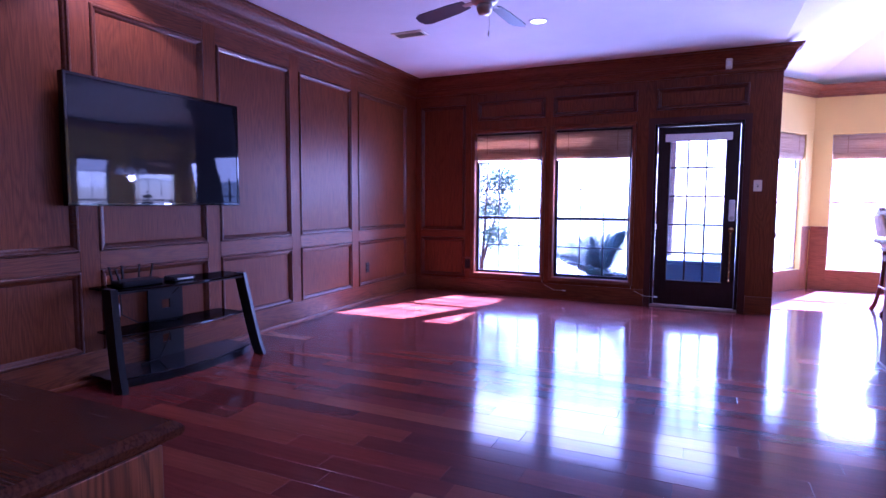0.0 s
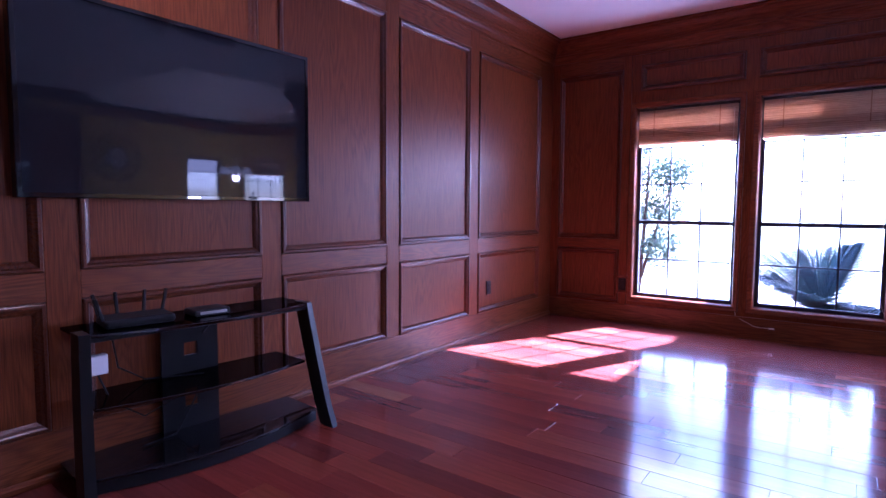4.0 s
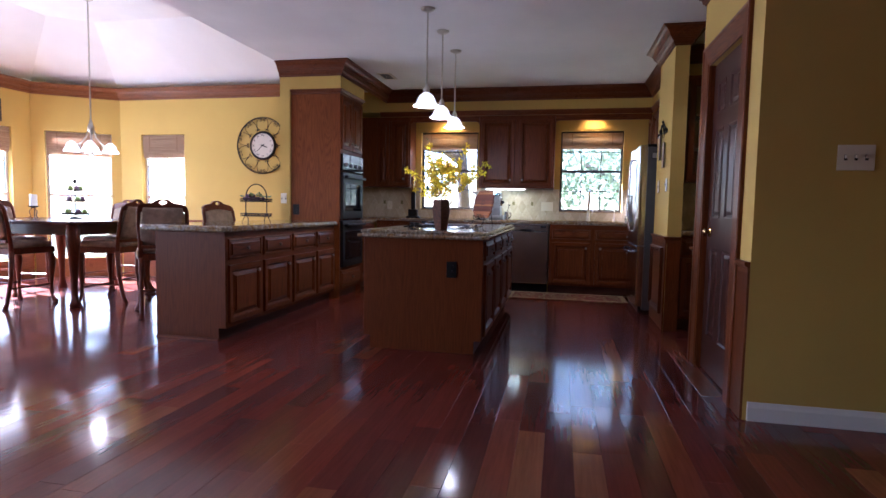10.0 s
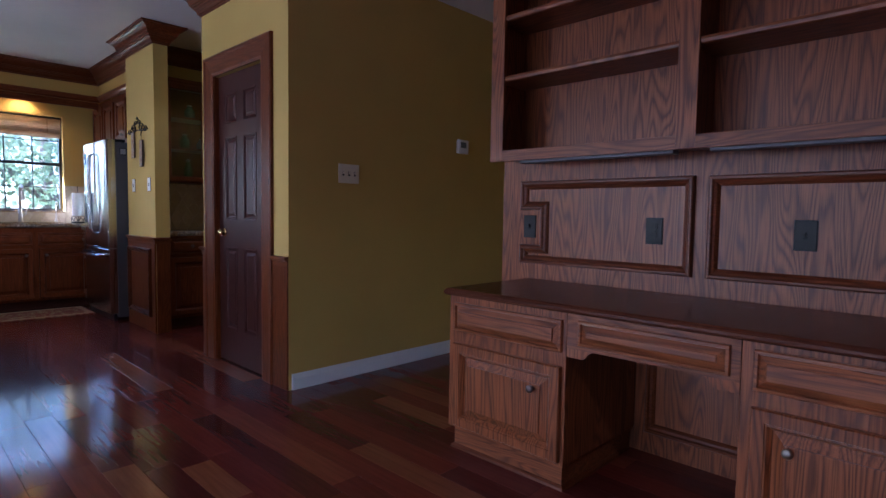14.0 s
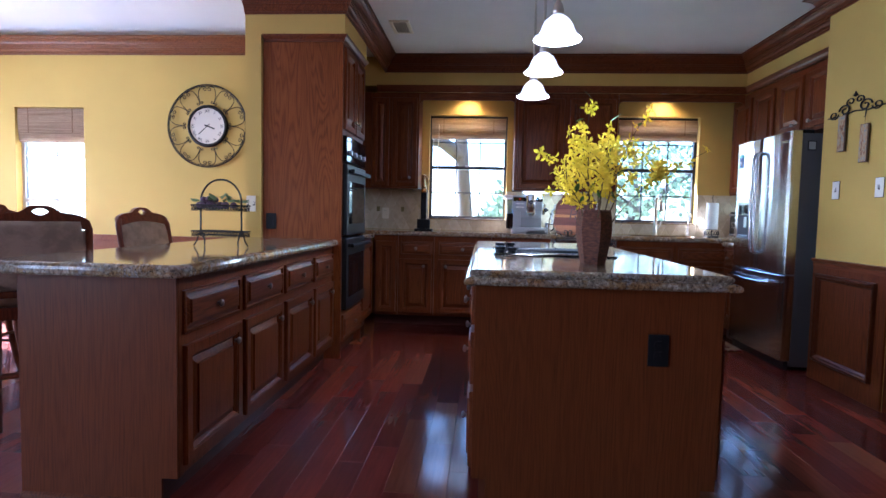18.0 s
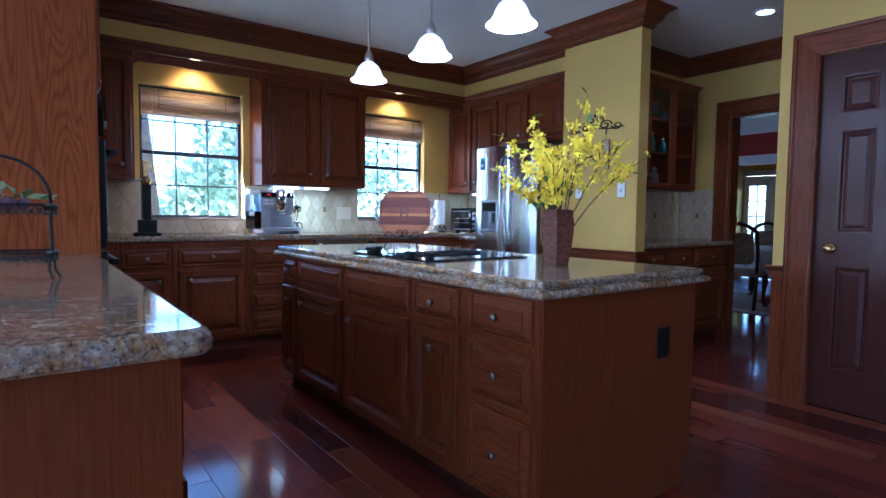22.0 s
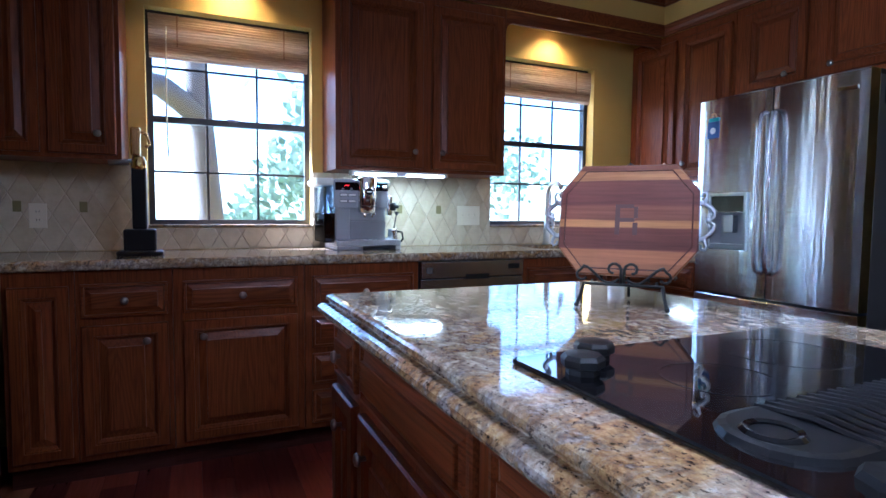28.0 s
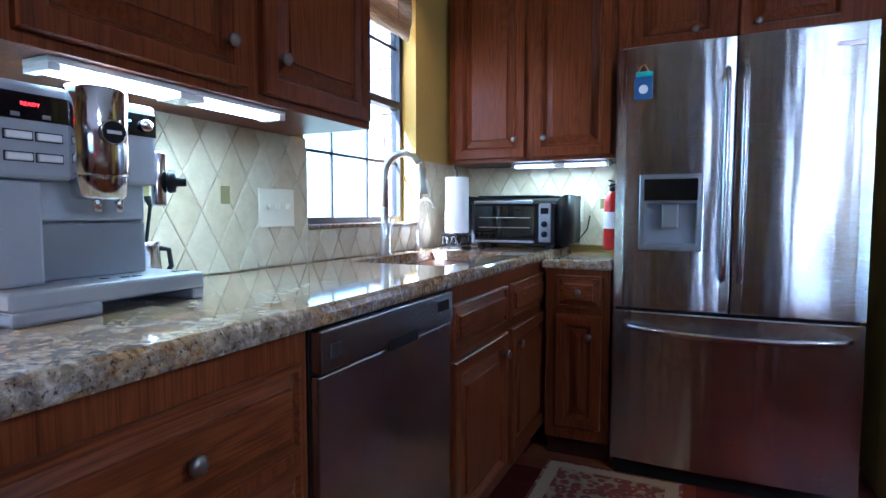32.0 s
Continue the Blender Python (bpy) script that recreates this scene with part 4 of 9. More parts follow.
for i in range(5):
    a = 72 * i
    bl = part("blade", slab([(0.17, -0.045), (0.3, -0.062), (0.6, -0.07), (0.655, -0.05), (0.67, 0.0), (0.655, 0.05), (0.6, 0.07), (0.3, 0.062), (0.17, 0.045)], [(0, -0.004), (0, 0.004)]), M_FANB, fan)
    bl.matrix_basis = pose(0, 0, -0.21, 0, 0, a) @ pose(0, 0, 0, 12)
    part("blade_iron", box(0.08, 0.2, -0.018, 0.018, -0.006, 0.0, 0.002), M_NICKEL, bl)
part("pull_chain", tube([(0.03, 0, -0.31), (0.032, 0, -0.38), (0.03, 0, -0.425)], 0.002, 6), M_NICKEL, fan)
part("pull_weight", lathe([(0.002, -0.465), (0.008, -0.45), (0.005, -0.425)], (0.03, 0, 0), 8), M_NICKEL, fan)


def ceiling_vent(x, y, rz, w=0.32, d=0.17):
    v = thing("ceiling_vent", "white slatted air vent in the ceiling", "air vent", (x, y, H), rz, "ceiling vents")
    part("frame", add_ring(bmesh.new(), -w / 2, w / 2, -d / 2, d / 2, [(0, 0), (0.0, 0.006), (0.006, 0.009), (0.026, 0.009), (0.028, 0.002)], lambda s, t, q: (s, t, -q)), M_OFFWHITE, v)
    part("backing", box(-w / 2 + 0.026, w / 2 - 0.026, -d / 2 + 0.026, d / 2 - 0.026, -0.003, -0.001), M_BLACK, v)
    n = 7
    for i in range(n):
        yy = -d / 2 + 0.03 + (d - 0.06) * i / (n - 1)
        s = part("slat", box(-w / 2 + 0.026, w / 2 - 0.026, -0.007, 0.007, -0.001, 0.001), M_OFFWHITE, v)
        s.matrix_basis = pose(0, yy, -0.007, 35)
    return v


ceiling_vent(-2.53, 4.75, 0)
ceiling_vent(4.12, 3.9, 0)


def downlight(x, y, z=None, watts=0.55, color=(1, 0.95, 0.9)):
    d = thing("downlight", "round lit downlight recessed in the ceiling", "downlight", (x, y, z or H), 0, "downlights")
    part("trim_ring", lathe([(0.062, -0.002), (0.066, -0.007), (0.085, -0.006), (0.088, 0.0)], seg=24, cap=False), M_WHITE, d, "", True)
    part("lens", lathe([(0.0, -0.002), (0.062, -0.002)], seg=24, cap=False), M_CAN, d)
    li = bpy.data.lights.new("downlight_beam", "SPOT")
    li.energy, li.color, li.spot_size, li.shadow_soft_size = watts, color, radians(110), 0.06
    o = new("downlight_beam", li)
    o.matrix_world = look((x, y, (z or H) - 0.012), (x, y, 0))
    return d


downlight(-1.33, 4.87)
downlight(-3.1, 2.4, watts=2.6, color=(1, 0.85, 0.68))
downlight(2.2, -0.1, watts=1.0)


# ---- built-in desk and hutch ----
wall_d = bpy.data.objects["wall_desk"]
DM = (M_DESK, M_DESKX)
DY, DX = 0.625, -0.80
PK = 0.635
KW, PW = 0.63, 0.61


def desk_unit(label, x, w, fronts):
    """A pedestal on a plinth that stands back under it, with a shoe moulding at the floor."""
    c = cabinet("desk_pedestal", label, (x, DY, 0), 180, w, DY - YD - 0.01, 0.11, 0.735, fronts, DM, 0.0, "desk pedestals", "desk pedestal")
    part("plinth", box(0.02, w - 0.02, 0.025, DY - YD - 0.012, 0.0, 0.111), M_DESKX, c)
    part("shoe_moulding", sweep([(0.02, 0.5), (0.02, 0.025), (w - 0.02, 0.025), (w - 0.02, 0.5)], [(0.0, 0.001), (-0.014, 0.001), (-0.012, 0.012), (-0.004, 0.02), (0.0, 0.021)]), M_DESKM, c)
    return c


desk_unit("stained oak desk pedestal with one drawer over a door", DX, PK, [
    ("drawer", 0.035, 0.617, 0.573, 0.703, None), ("door", 0.04, 0.618, 0.125, 0.515, (0.491, 0.404))])
desk_unit("stained oak desk pedestal with a drawer over a wide door", DX - PK - KW, PW, [
    ("drawer", 0.038, 0.574, 0.584, 0.712, None), ("door", 0.038, 0.574, 0.125, 0.533, (0.146, 0.424))])
rest = -(XT + 0.002) + (DX - PK - KW - PW)
desk_unit("stained oak desk pedestal beside the panelled wall", DX - PK - KW - PW, rest, [
    ("drawer", 0.04, rest - 0.04, 0.584, 0.712, None), ("door", 0.04, rest - 0.04, 0.125, 0.533, (0.146, 0.424))])
# knee space
kn = thing("knee_drawer", "stained oak pencil drawer over the knee space of the desk", "drawer", (DX - PK, DY, 0), 180)
part("apron", box(0.001, KW - 0.001, 0.0, 0.02, 0.595, 0.735), M_DESKX, kn)
drawer_front(kn, 0.055, 0.60, 0.612, 0.712, M_DESKX, None)
for sx, fx in ((0.001, 1), (KW - 0.001, -1)):
    bm = bmesh.new()
    poly = [(0, 0), (0.115, 0), (0.1, -0.006), (0.09, -0.016), (0.085, -0.026), (0.078, -0.03), (0.07, -0.036), (0, -0.036)]
    a = [bm.verts.new((sx + fx * px, 0.0, 0.595 + pz)) for px, pz in poly]
    b = [bm.verts.new((sx + fx * px, 0.02, 0.595 + pz)) for px, pz in poly]
    bm.faces.new(a)
    bm.faces.new(list(reversed(b)))
    for i in range(len(poly)):
        j = (i + 1) % len(poly)
        bm.faces.new((a[i], b[i], b[j], a[j]))
    bmesh.ops.recalc_face_normals(bm, faces=bm.faces)
    part("corner_bracket", bm, M_DESK, kn)


def on_desk(s, z, d):
    return (s, YD + d, z)


mould(wall_d, on_desk, DX - PK - 0.58, DX - PK - 0.05, 0.10, 0.66, mat=M_DESKM)
solid("desktop", slab([(XT + 0.002, YD + 0.002), (DX + 0.01, YD + 0.002), (DX + 0.01, 0.66), (XT + 0.002, 0.66)],
           [(0.012, 0.737), (0.004, 0.741), (0.0, 0.748), (0.0, 0.757), (0.006, 0.764), (0.014, 0.77)]), wood("dark_desktop", (0.035, 0.010, 0.005), (0.085, 0.024, 0.010), (0.12, 0.036, 0.014), "x", 0.2), "dark polished wooden desktop on the oak pedestals", "desktop")
# back panels between the desktop and the hutch
for s0, s1 in ((-2.66, -1.73), (-3.42, -2.72)):
    mould(wall_d, on_desk, s0, s1, 0.85, 1.298, mat=M_DESKM)
bm = sweep([(-1.672, 0.85), (-0.738, 0.85), (-0.738, 0.953), (-0.87, 0.953), (-0.87, 1.143), (-0.738, 1.143), (-0.738, 1.30), (-1.672, 1.30)], [(i, d) for i, d in MOULD], True)
for v in bm.verts:
    v.co = on_desk(v.co.x, v.co.y, v.co.z)
bmesh.ops.recalc_face_normals(bm, faces=bm.faces)
part("panel_moulding", bm, M_DESKM, wall_d)
M_BRONZE = material("antique_bronze_plate", (0.018, 0.017, 0.016), 0.5)
M_BRONZE.node_tree.nodes["Principled BSDF"].inputs["Specular IOR Level"].default_value = 0.25
wall_plate("power_outlet", (-1.494, YD + 0.001, 1.05), 180, 0.075, 0.118, M_BRONZE, "outlet", "antique bronze power outlet above the desk", "power outlet")
wall_plate("light_switch", (-0.795, YD + 0.001, 1.053), 180, 0.075, 0.118, M_BRONZE, 1, "antique bronze switch above the desk", "light switch")
wall_plate("cable_plate", (-2.093, YD + 0.001, 1.051), 180, 0.075, 0.115, M_BRONZE, 1, "antique bronze cable plate above the desk", "wall plate")

# hutch: open shelves on the wall
HX, HY, HB = -0.73, 0.27, 1.385
hu = thing("bookcase_hutch", "open stained oak hutch with empty shelves above the desk", "bookcase", (HX, HY, HB), 180)
HW = -(XT + 0.002) + HX
HT, HD = CB - HB, HY - YD - 0.002
part("side_panel", box(0.0, 0.022, 0.02, HD, 0.02, HT), M_DESK, hu)
part("bottom_board", box(0.022, HW, 0.02, HD, 0.022, 0.045), M_DESKX, hu)
part("back_panel", box(0.022, HW, HD - 0.012, HD, 0.045, HT), M_DESK, hu)
part("face_rail", box(0.08, HW, 0.0, 0.02, 0.0, 0.055, 0.002), M_DESKX, hu)
part("face_stile", box(0.0, 0.08, 0.0, 0.02, 0.0, HT, 0.002), M_DESK, hu)
for s in (0.954, 1.973):
    part("face_stile", box(s, s + 0.08, -0.001, 0.02, 0.002, HT, 0.002), M_DESK, hu)
    part("divider", box(s + 0.028, s + 0.052, 0.02, HD - 0.012, 0.045, HT), M_DESK, hu)
for a, b in ((0.022, 0.982), (1.006, 2.001), (2.025, HW)):
    for z in (0.405, 0.704):
        part("shelf", box(a + 0.001, b - 0.001, 0.024, HD - 0.014, z, z + 0.022, 0.002), M_DESKX, hu)
        part("shelf_edge", sweep([(a + 0.001, 0.024), (b - 0.001, 0.024)], [(0.0, z - 0.004), (-0.014, z), (-0.016, z + 0.012), (-0.01, z + 0.024), (0.0, z + 0.026)]), M_DESKX, hu)
part("top_rail", box(0.08, HW, 0.0, 0.02, HT - 0.1, HT, 0.002), M_DESKX, hu)
# White lamp housings coloured dark grey to stand in for shade under the hutch.
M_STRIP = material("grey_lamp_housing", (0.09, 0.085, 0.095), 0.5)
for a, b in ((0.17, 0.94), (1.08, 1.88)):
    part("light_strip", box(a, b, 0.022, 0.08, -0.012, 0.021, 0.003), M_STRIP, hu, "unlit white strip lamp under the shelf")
crown([(XT + 0.16, HY), (HX, HY), (HX, YD)], M_DESKX, "stained oak crown over the hutch", drop=0.235, out=0.1)

M_HOLE = material("dark_screw_hole", (0.02, 0.01, 0.008), 0.7)
# dark discs on the drawer fronts stand in for shaded, empty screw holes
for x, z in ((DX - 0.31, 0.623), (DX - PK - 0.317, 0.66), (-2.372, 0.648)):
    q = thing("drawer_screw", "small dark disc for the screw hole of a missing drawer knob", "screw", (x, DY + 0.0195, z), 180, "screws of missing knobs")
    part("screw_head", lathe([(0.006, 0.0), (0.005, 0.0015), (0.0, 0.002)], seg=10), M_HOLE, q).matrix_basis = pose(0, 0, 0, 90)


# ---- pantry front, stub wall and passage ----
def door_casing(name, f, s0, s1, h, w, mat_up, mat_x, label, inv=1):
    """Moulded casing round an opening on a wall face."""
    ob = thing(name, label, "door casing", kind="structure")
    prof = [(0.0, 0.0), (0.0, 0.02), (0.008, 0.026), (0.022, 0.024), (0.03, 0.018), (w - 0.02, 0.016), (w - 0.008, 0.011), (w, 0.01), (w, 0.0)]
    for a, b in ((s0 - w, s0), (s1, s1 + w)):
        bm = bmesh.new()
        rows = [(a + i if a < s0 - 0.001 else b - i, d) for i, d in prof]
        lo = [bm.verts.new(f(s, 0.001, d)) for s, d in rows]
        hi = [bm.verts.new(f(s, h + (w - i), d)) for (s, d), (i, _) in zip(rows, prof)]
        for k in range(len(rows) - 1):
            bm.faces.new((lo[k], lo[k + 1], hi[k + 1], hi[k]))
        bm.faces.new(lo)
        part("side_casing", bm, mat_up, ob)
    bm = bmesh.new()
    rows = [(i, d) for i, d in prof]
    lf = [bm.verts.new(f(s0 - w + i, h + w - i, d)) for i, d in rows]
    rt_ = [bm.verts.new(f(s1 + w - i, h + w - i, d)) for i, d in rows]
    for k in range(len(rows) - 1):
        bm.faces.new((lf[k], lf[k + 1], rt_[k + 1], rt_[k]))
    part("head_casing", bm, mat_x, ob)
    return ob


def on_pantry(s, z, d):
    return (s, YP + d, z)


door_casing("pantry_casing", on_pantry, PD[0], PD[1], PD[2], 0.145, M_OAK, M_OAKX, "wide moulded oak casing round the pantry door")
pd = thing("door_2", "closed dark six-panel pantry door with a brass knob", "door", (PD[1], YP - 0.03, 0), 180, kind="structure")
w_, h_ = PD[1] - PD[0], PD[2]
zs_ = ((0.25, 0.85), (1.05, 1.64), (1.74, 1.95))
cols_ = ((0.112, 0.285), (0.388, 0.575))
bm = bmesh.new()
add_wall(bm, (0.004, 0.0), (w_ - 0.004, 0.0), 0.035, 0.008, h_ - 0.004, [(a - 0.004, b - 0.004, c, d) for a, b in cols_ for c, d in zs_])
bmesh.ops.translate(bm, verts=bm.verts, vec=(0, 0.035, 0))
leaf = part("leaf", bm, M_DARKOAK, pd)
for a, b in cols_:
    for c, d in zs_:
        bm = add_ring(bmesh.new(), a, b, c, d, [(0, 0.0), (0.002, 0.004), (0.01, 0.003), (0.018, -0.008), (0.024, -0.009), (0.042, -0.001), (0.045, 0.0)], front, True)
        part("panel", bm, M_DARKOAK, pd)
part("jamb", boxes((-0.012, 0.003, -0.03, 0.1, 0, h_), (w_ - 0.003, w_ + 0.012, -0.03, 0.1, 0, h_)), M_OAK, pd)
k_ = knob(pd, 0.085, 0.955, 0.0, M_BRASS, 0.027)
k_["label"] = "polished brass door knob"
part("rose", lathe([(0.034, 0), (0.03, 0.008), (0.0, 0.01)], seg=18), M_BRASS, pd, "", True).matrix_basis = pose(0.085, 0, 0.955, 90)
for z in (0.25, 1.1, 1.9):
    part("hinge", lathe([(0.007, -0.045), (0.007, 0.045)], (w_ - 0.002, -0.008, z), 10), M_BRASS, pd)

# wainscot beside the casing and round the stub
wp = bpy.data.objects["wall_pantry"]
for s0, s1 in ((XP + 0.002, PD[0] - 0.146), (PD[1] + 0.146, XQ - 0.002)):
    flat(wp, "wainscot_board", on_pantry, s0, s1, 0.0, 0.80, 0.012, M_OAK)
rail([(XP, YP), (PD[0] - 0.146, YP)], 0.835, M_OAKX, "oak chair rail beside the pantry door")
rail([(PD[1] + 0.146, YP), (XQ, YP), (XQ, YP - 0.3)], 0.835, M_OAKX, "oak chair rail beside the pantry door")
sw = bpy.data.objects["wall_stub"]


def on_stub(s, z, d):
    return (s, 0.765 + d, z)


flat(sw, "wainscot_board", on_stub, XS + 0.002, 3.438, 0.0, 0.83, 0.012, M_OAK)
mould(sw, on_stub, XS + 0.085, 3.38, 0.14, 0.76, 0.012)
flat(sw, "wainscot_end", lambda s, z, d: (XS - d, s, z), 0.647, 0.763, 0.0, 0.83, 0.012, M_OAK)
rail([(XS, 0.645), (XS, 0.765), (3.44, 0.765)], 0.865, M_OAKX, "oak chair rail on the wall stub")
skirting([(XP, -3.2), (XP, YP - 0.02)], M_WHITE, "white painted baseboard along the hall wall", 0.1, "baseboard_hall")
wall_plate("light_switch", (XP - 0.001, 0.30, 1.37), -90, 0.165, 0.125, M_OFFWHITE, 3, "ivory triple switch plate on the mustard wall", "light switch")
th = thing("thermostat", "white wall thermostat with a grey display", "thermostat", (XP - 0.001, -0.80, 1.652), -90)
part("thermostat_case", box(-0.06, 0.06, -0.028, 0.0, -0.055, 0.055, 0.008), M_WHITE, th)
part("display", box(-0.035, 0.03, -0.0295, -0.027, -0.01, 0.035, 0.001), material("grey_display", (0.12, 0.14, 0.13), 0.3), th)
for i in range(2):
    wall_plate("light_switch", (2.83 + 0.42 * i, 0.766, 1.34), 180, 0.072, 0.118, M_WHITE, 1, "white switch plate on the wall stub", "light switch")

# crown round the pantry, the passage, the kitchen and the oven cabinet
crown([(XP, YP), (XQ, YP), (XQ, -0.95), (3.36, -0.95), (3.36, 0.645), (XS, 0.645), (XS, 0.765), (3.44, 0.765), (3.44, 0.60), (5.03, 0.60), (5.03, 4.20), (3.36, 4.20), (3.36, YR)],
      M_OAKX, "dark stained oak crown moulding round the kitchen", drop=0.16, out=0.13)
# iron wall ornament with two hanging plaques
orn = thing("wall_ornament", "black scrolled iron ornament with two hanging plaques", "wall decor", (3.09, 0.768, 1.865), 180)
orn.scale = (1.25, 1.0, 0.78)


def scroll(cx, cz, r, turns, a0, d, n=22, y=-0.012, shrink=0.75):
    return [(cx + d * math.cos(a0 + turns * 2 * math.pi * i / n) * r * (1 - shrink * i / n), y, cz + math.sin(a0 + turns * 2 * math.pi * i / n) * r * (1 - shrink * i / n)) for i in range(n + 1)]


for d in (-1, 1):
    part("scroll", tube(scroll(d * 0.08, 0.0, 0.05, 1.3, 0.0, d), 0.006, 6), M_IRON, orn)
    part("scroll", tube(scroll(d * 0.17, -0.02, 0.04, 1.3, math.pi, d), 0.005, 6), M_IRON, orn)
    part("scroll", tube(scroll(d * 0.035, 0.06, 0.035, 1.2, -1.0, d), 0.005, 6), M_IRON, orn)
    part("hook", tube([(d * 0.09, -0.012, -0.03), (d * 0.09, -0.016, -0.09), (d * 0.09, -0.02, -0.1)], 0.004, 6), M_IRON, orn)
part("crossbar", tube([(-0.22, -0.012, -0.035), (-0.1, -0.014, -0.045), (0, -0.014, -0.025), (0.1, -0.014, -0.045), (0.22, -0.012, -0.035)], 0.006, 6), M_IRON, orn)
part("finial", lathe([(0.0, 0.0), (0.014, 0.012), (0.008, 0.03), (0.0, 0.05)], (0, -0.012, 0.09), 10, False), M_IRON, orn)


def print_material():
    """A small painted street scene: pale sky over ochre and red walls."""
    m = material("painted_street", (0.3, 0.22, 0.15), 0.5)
    v = coords(m, (1, 1, 0.6))
    c = ramp(m, noise_node(m, v, 42, 4, 0.7), [(0.3, (0.05, 0.03, 0.025)), (0.42, (0.24, 0.1, 0.05)), (0.52, (0.42, 0.3, 0.17)), (0.62, (0.16, 0.2, 0.24)), (0.72, (0.5, 0.46, 0.4))])
    set_color(m, c)
    return m


M_PLAQUE = plaster("dark_plaque_edge", (0.1, 0.06, 0.04), 0.6)
M_PRINT = print_material()
for d, z in ((-0.09, 1.715), (0.09, 1.625)):
    pl = thing("hanging_plaque", "narrow painted street scene hung from the iron ornament", "wall decor", (3.09 - 1.25 * d, 0.768, z), 180, "hanging plaques")
    part("plaque", box(-0.038, 0.038, -0.02, -0.01, -0.12, 0.12, 0.002), M_PLAQUE, pl)
    part("picture_field", box(-0.034, 0.034, -0.0215, -0.0195, -0.116, 0.116), M_PRINT, pl)
    part("hanger", tube([(0, -0.016, 0.12), (0, -0.014, 1.84 - z)], 0.0015, 6), M_IRON, pl)


# ---- dining doorway and hutch niche ----
def on_dining(s, z, d):
    return (s, -0.95 + d, z)


structure("dining_jamb", boxes((DD[0] + 0.001, DD[0] + 0.014, -0.95 - T, -0.951, 0.001, DD[2] - 0.015), (DD[1] - 0.014, DD[1] - 0.001, -0.95 - T, -0.951, 0.001, DD[2] - 0.015), (DD[0] + 0.001, DD[1] - 0.001, -0.95 - T, -0.951, DD[2] - 0.014, DD[2] - 0.001)), M_OAK, "stained oak lining of the dining room doorway")
door_casing("dining_casing", on_dining, DD[0], DD[1], DD[2], 0.145, M_OAK, M_OAKX, "wide moulded oak casing round the dining room doorway")
nl = [("drawer", 0.02, 0.42, 0.70, 0.85, "mid"), ("door", 0.02, 0.42, 0.13, 0.67, (0.38, 0.6)), ("drawer", 0.46, 0.86, 0.70, 0.85, "mid"), ("door", 0.46, 0.86, 0.13, 0.67, (0.5, 0.6)),
      ("drawer", 0.90, 1.42, 0.70, 0.85, "mid"), ("door", 0.90, 1.42, 0.13, 0.67, (0.95, 0.6))]
cabinet("base_cabinet", "stained oak base cabinet in the passage niche", (2.79, 0.64, 0), -90, 1.45, 0.57, 0.0, 0.87, nl, (M_OAK, M_OAKX))
EDGE = [(0.012, 0.872), (0.003, 0.875), (0.0, 0.883), (0.0, 0.897), (0.004, 0.908), (0.013, 0.915)]
solid("niche_counter", slab([(2.765, -0.92), (3.358, -0.92), (3.358, 0.643), (2.765, 0.643)], EDGE), M_GRANITE, "speckled gold granite counter in the passage niche", "countertop")
gc = thing("glass_cabinet", "dark oak wall cabinet with glazed doors holding glassware", "cabinet", (3.03, 0.56, 1.38), -90)
gw = 1.19
part("back_panel", box(0, gw, 0.31, 0.325, 0, 0.96), M_OAK, gc)
for a in (0.0, gw - 0.02):
    part("side_panel", box(a, a + 0.02, 0.0, 0.31, 0, 0.96), M_OAK, gc)
for z in (0.0, 0.32, 0.62, 0.94):
    part("shelf", box(0.02, gw - 0.02, 0.02, 0.31, z, z + 0.02), M_OAKX, gc)
part("cornice", sweep([(0.0, 0.32), (0.0, 0.0), (gw, 0.0), (gw, 0.32)], [(0.0, 0.93), (-0.01, 0.94), (-0.03, 0.97), (-0.04, 0.985), (0.0, 0.985)]), M_OAKX, gc)
for k in range(3):
    a, b = 0.004 + k * gw / 3, (k + 1) * gw / 3 - 0.004
    d_ = part("door", add_ring(bmesh.new(), a, b, 0.01, 0.94, [(0, 0.0), (0.0, 0.016), (0.004, 0.02), (0.045, 0.02), (0.052, 0.012), (0.052, 0.0)], front), M_OAK, gc)
    ob = part("glass_pane", box(a + 0.048, b - 0.048, -0.008, -0.005, 0.07, 0.88), M_CLEAR, d_)
    ob.visible_shadow = False
    knob(d_, a + 0.03 if k % 2 else b - 0.03, 0.12)
M_TEAL = material("teal_glazed_jar", (0.035, 0.12, 0.11), 0.2)
M_PALEG = material("pale_stoneware", (0.3, 0.3, 0.27), 0.3)
M_GREENG = material("green_bottle_glass", (0.05, 0.09, 0.03), 0.15)
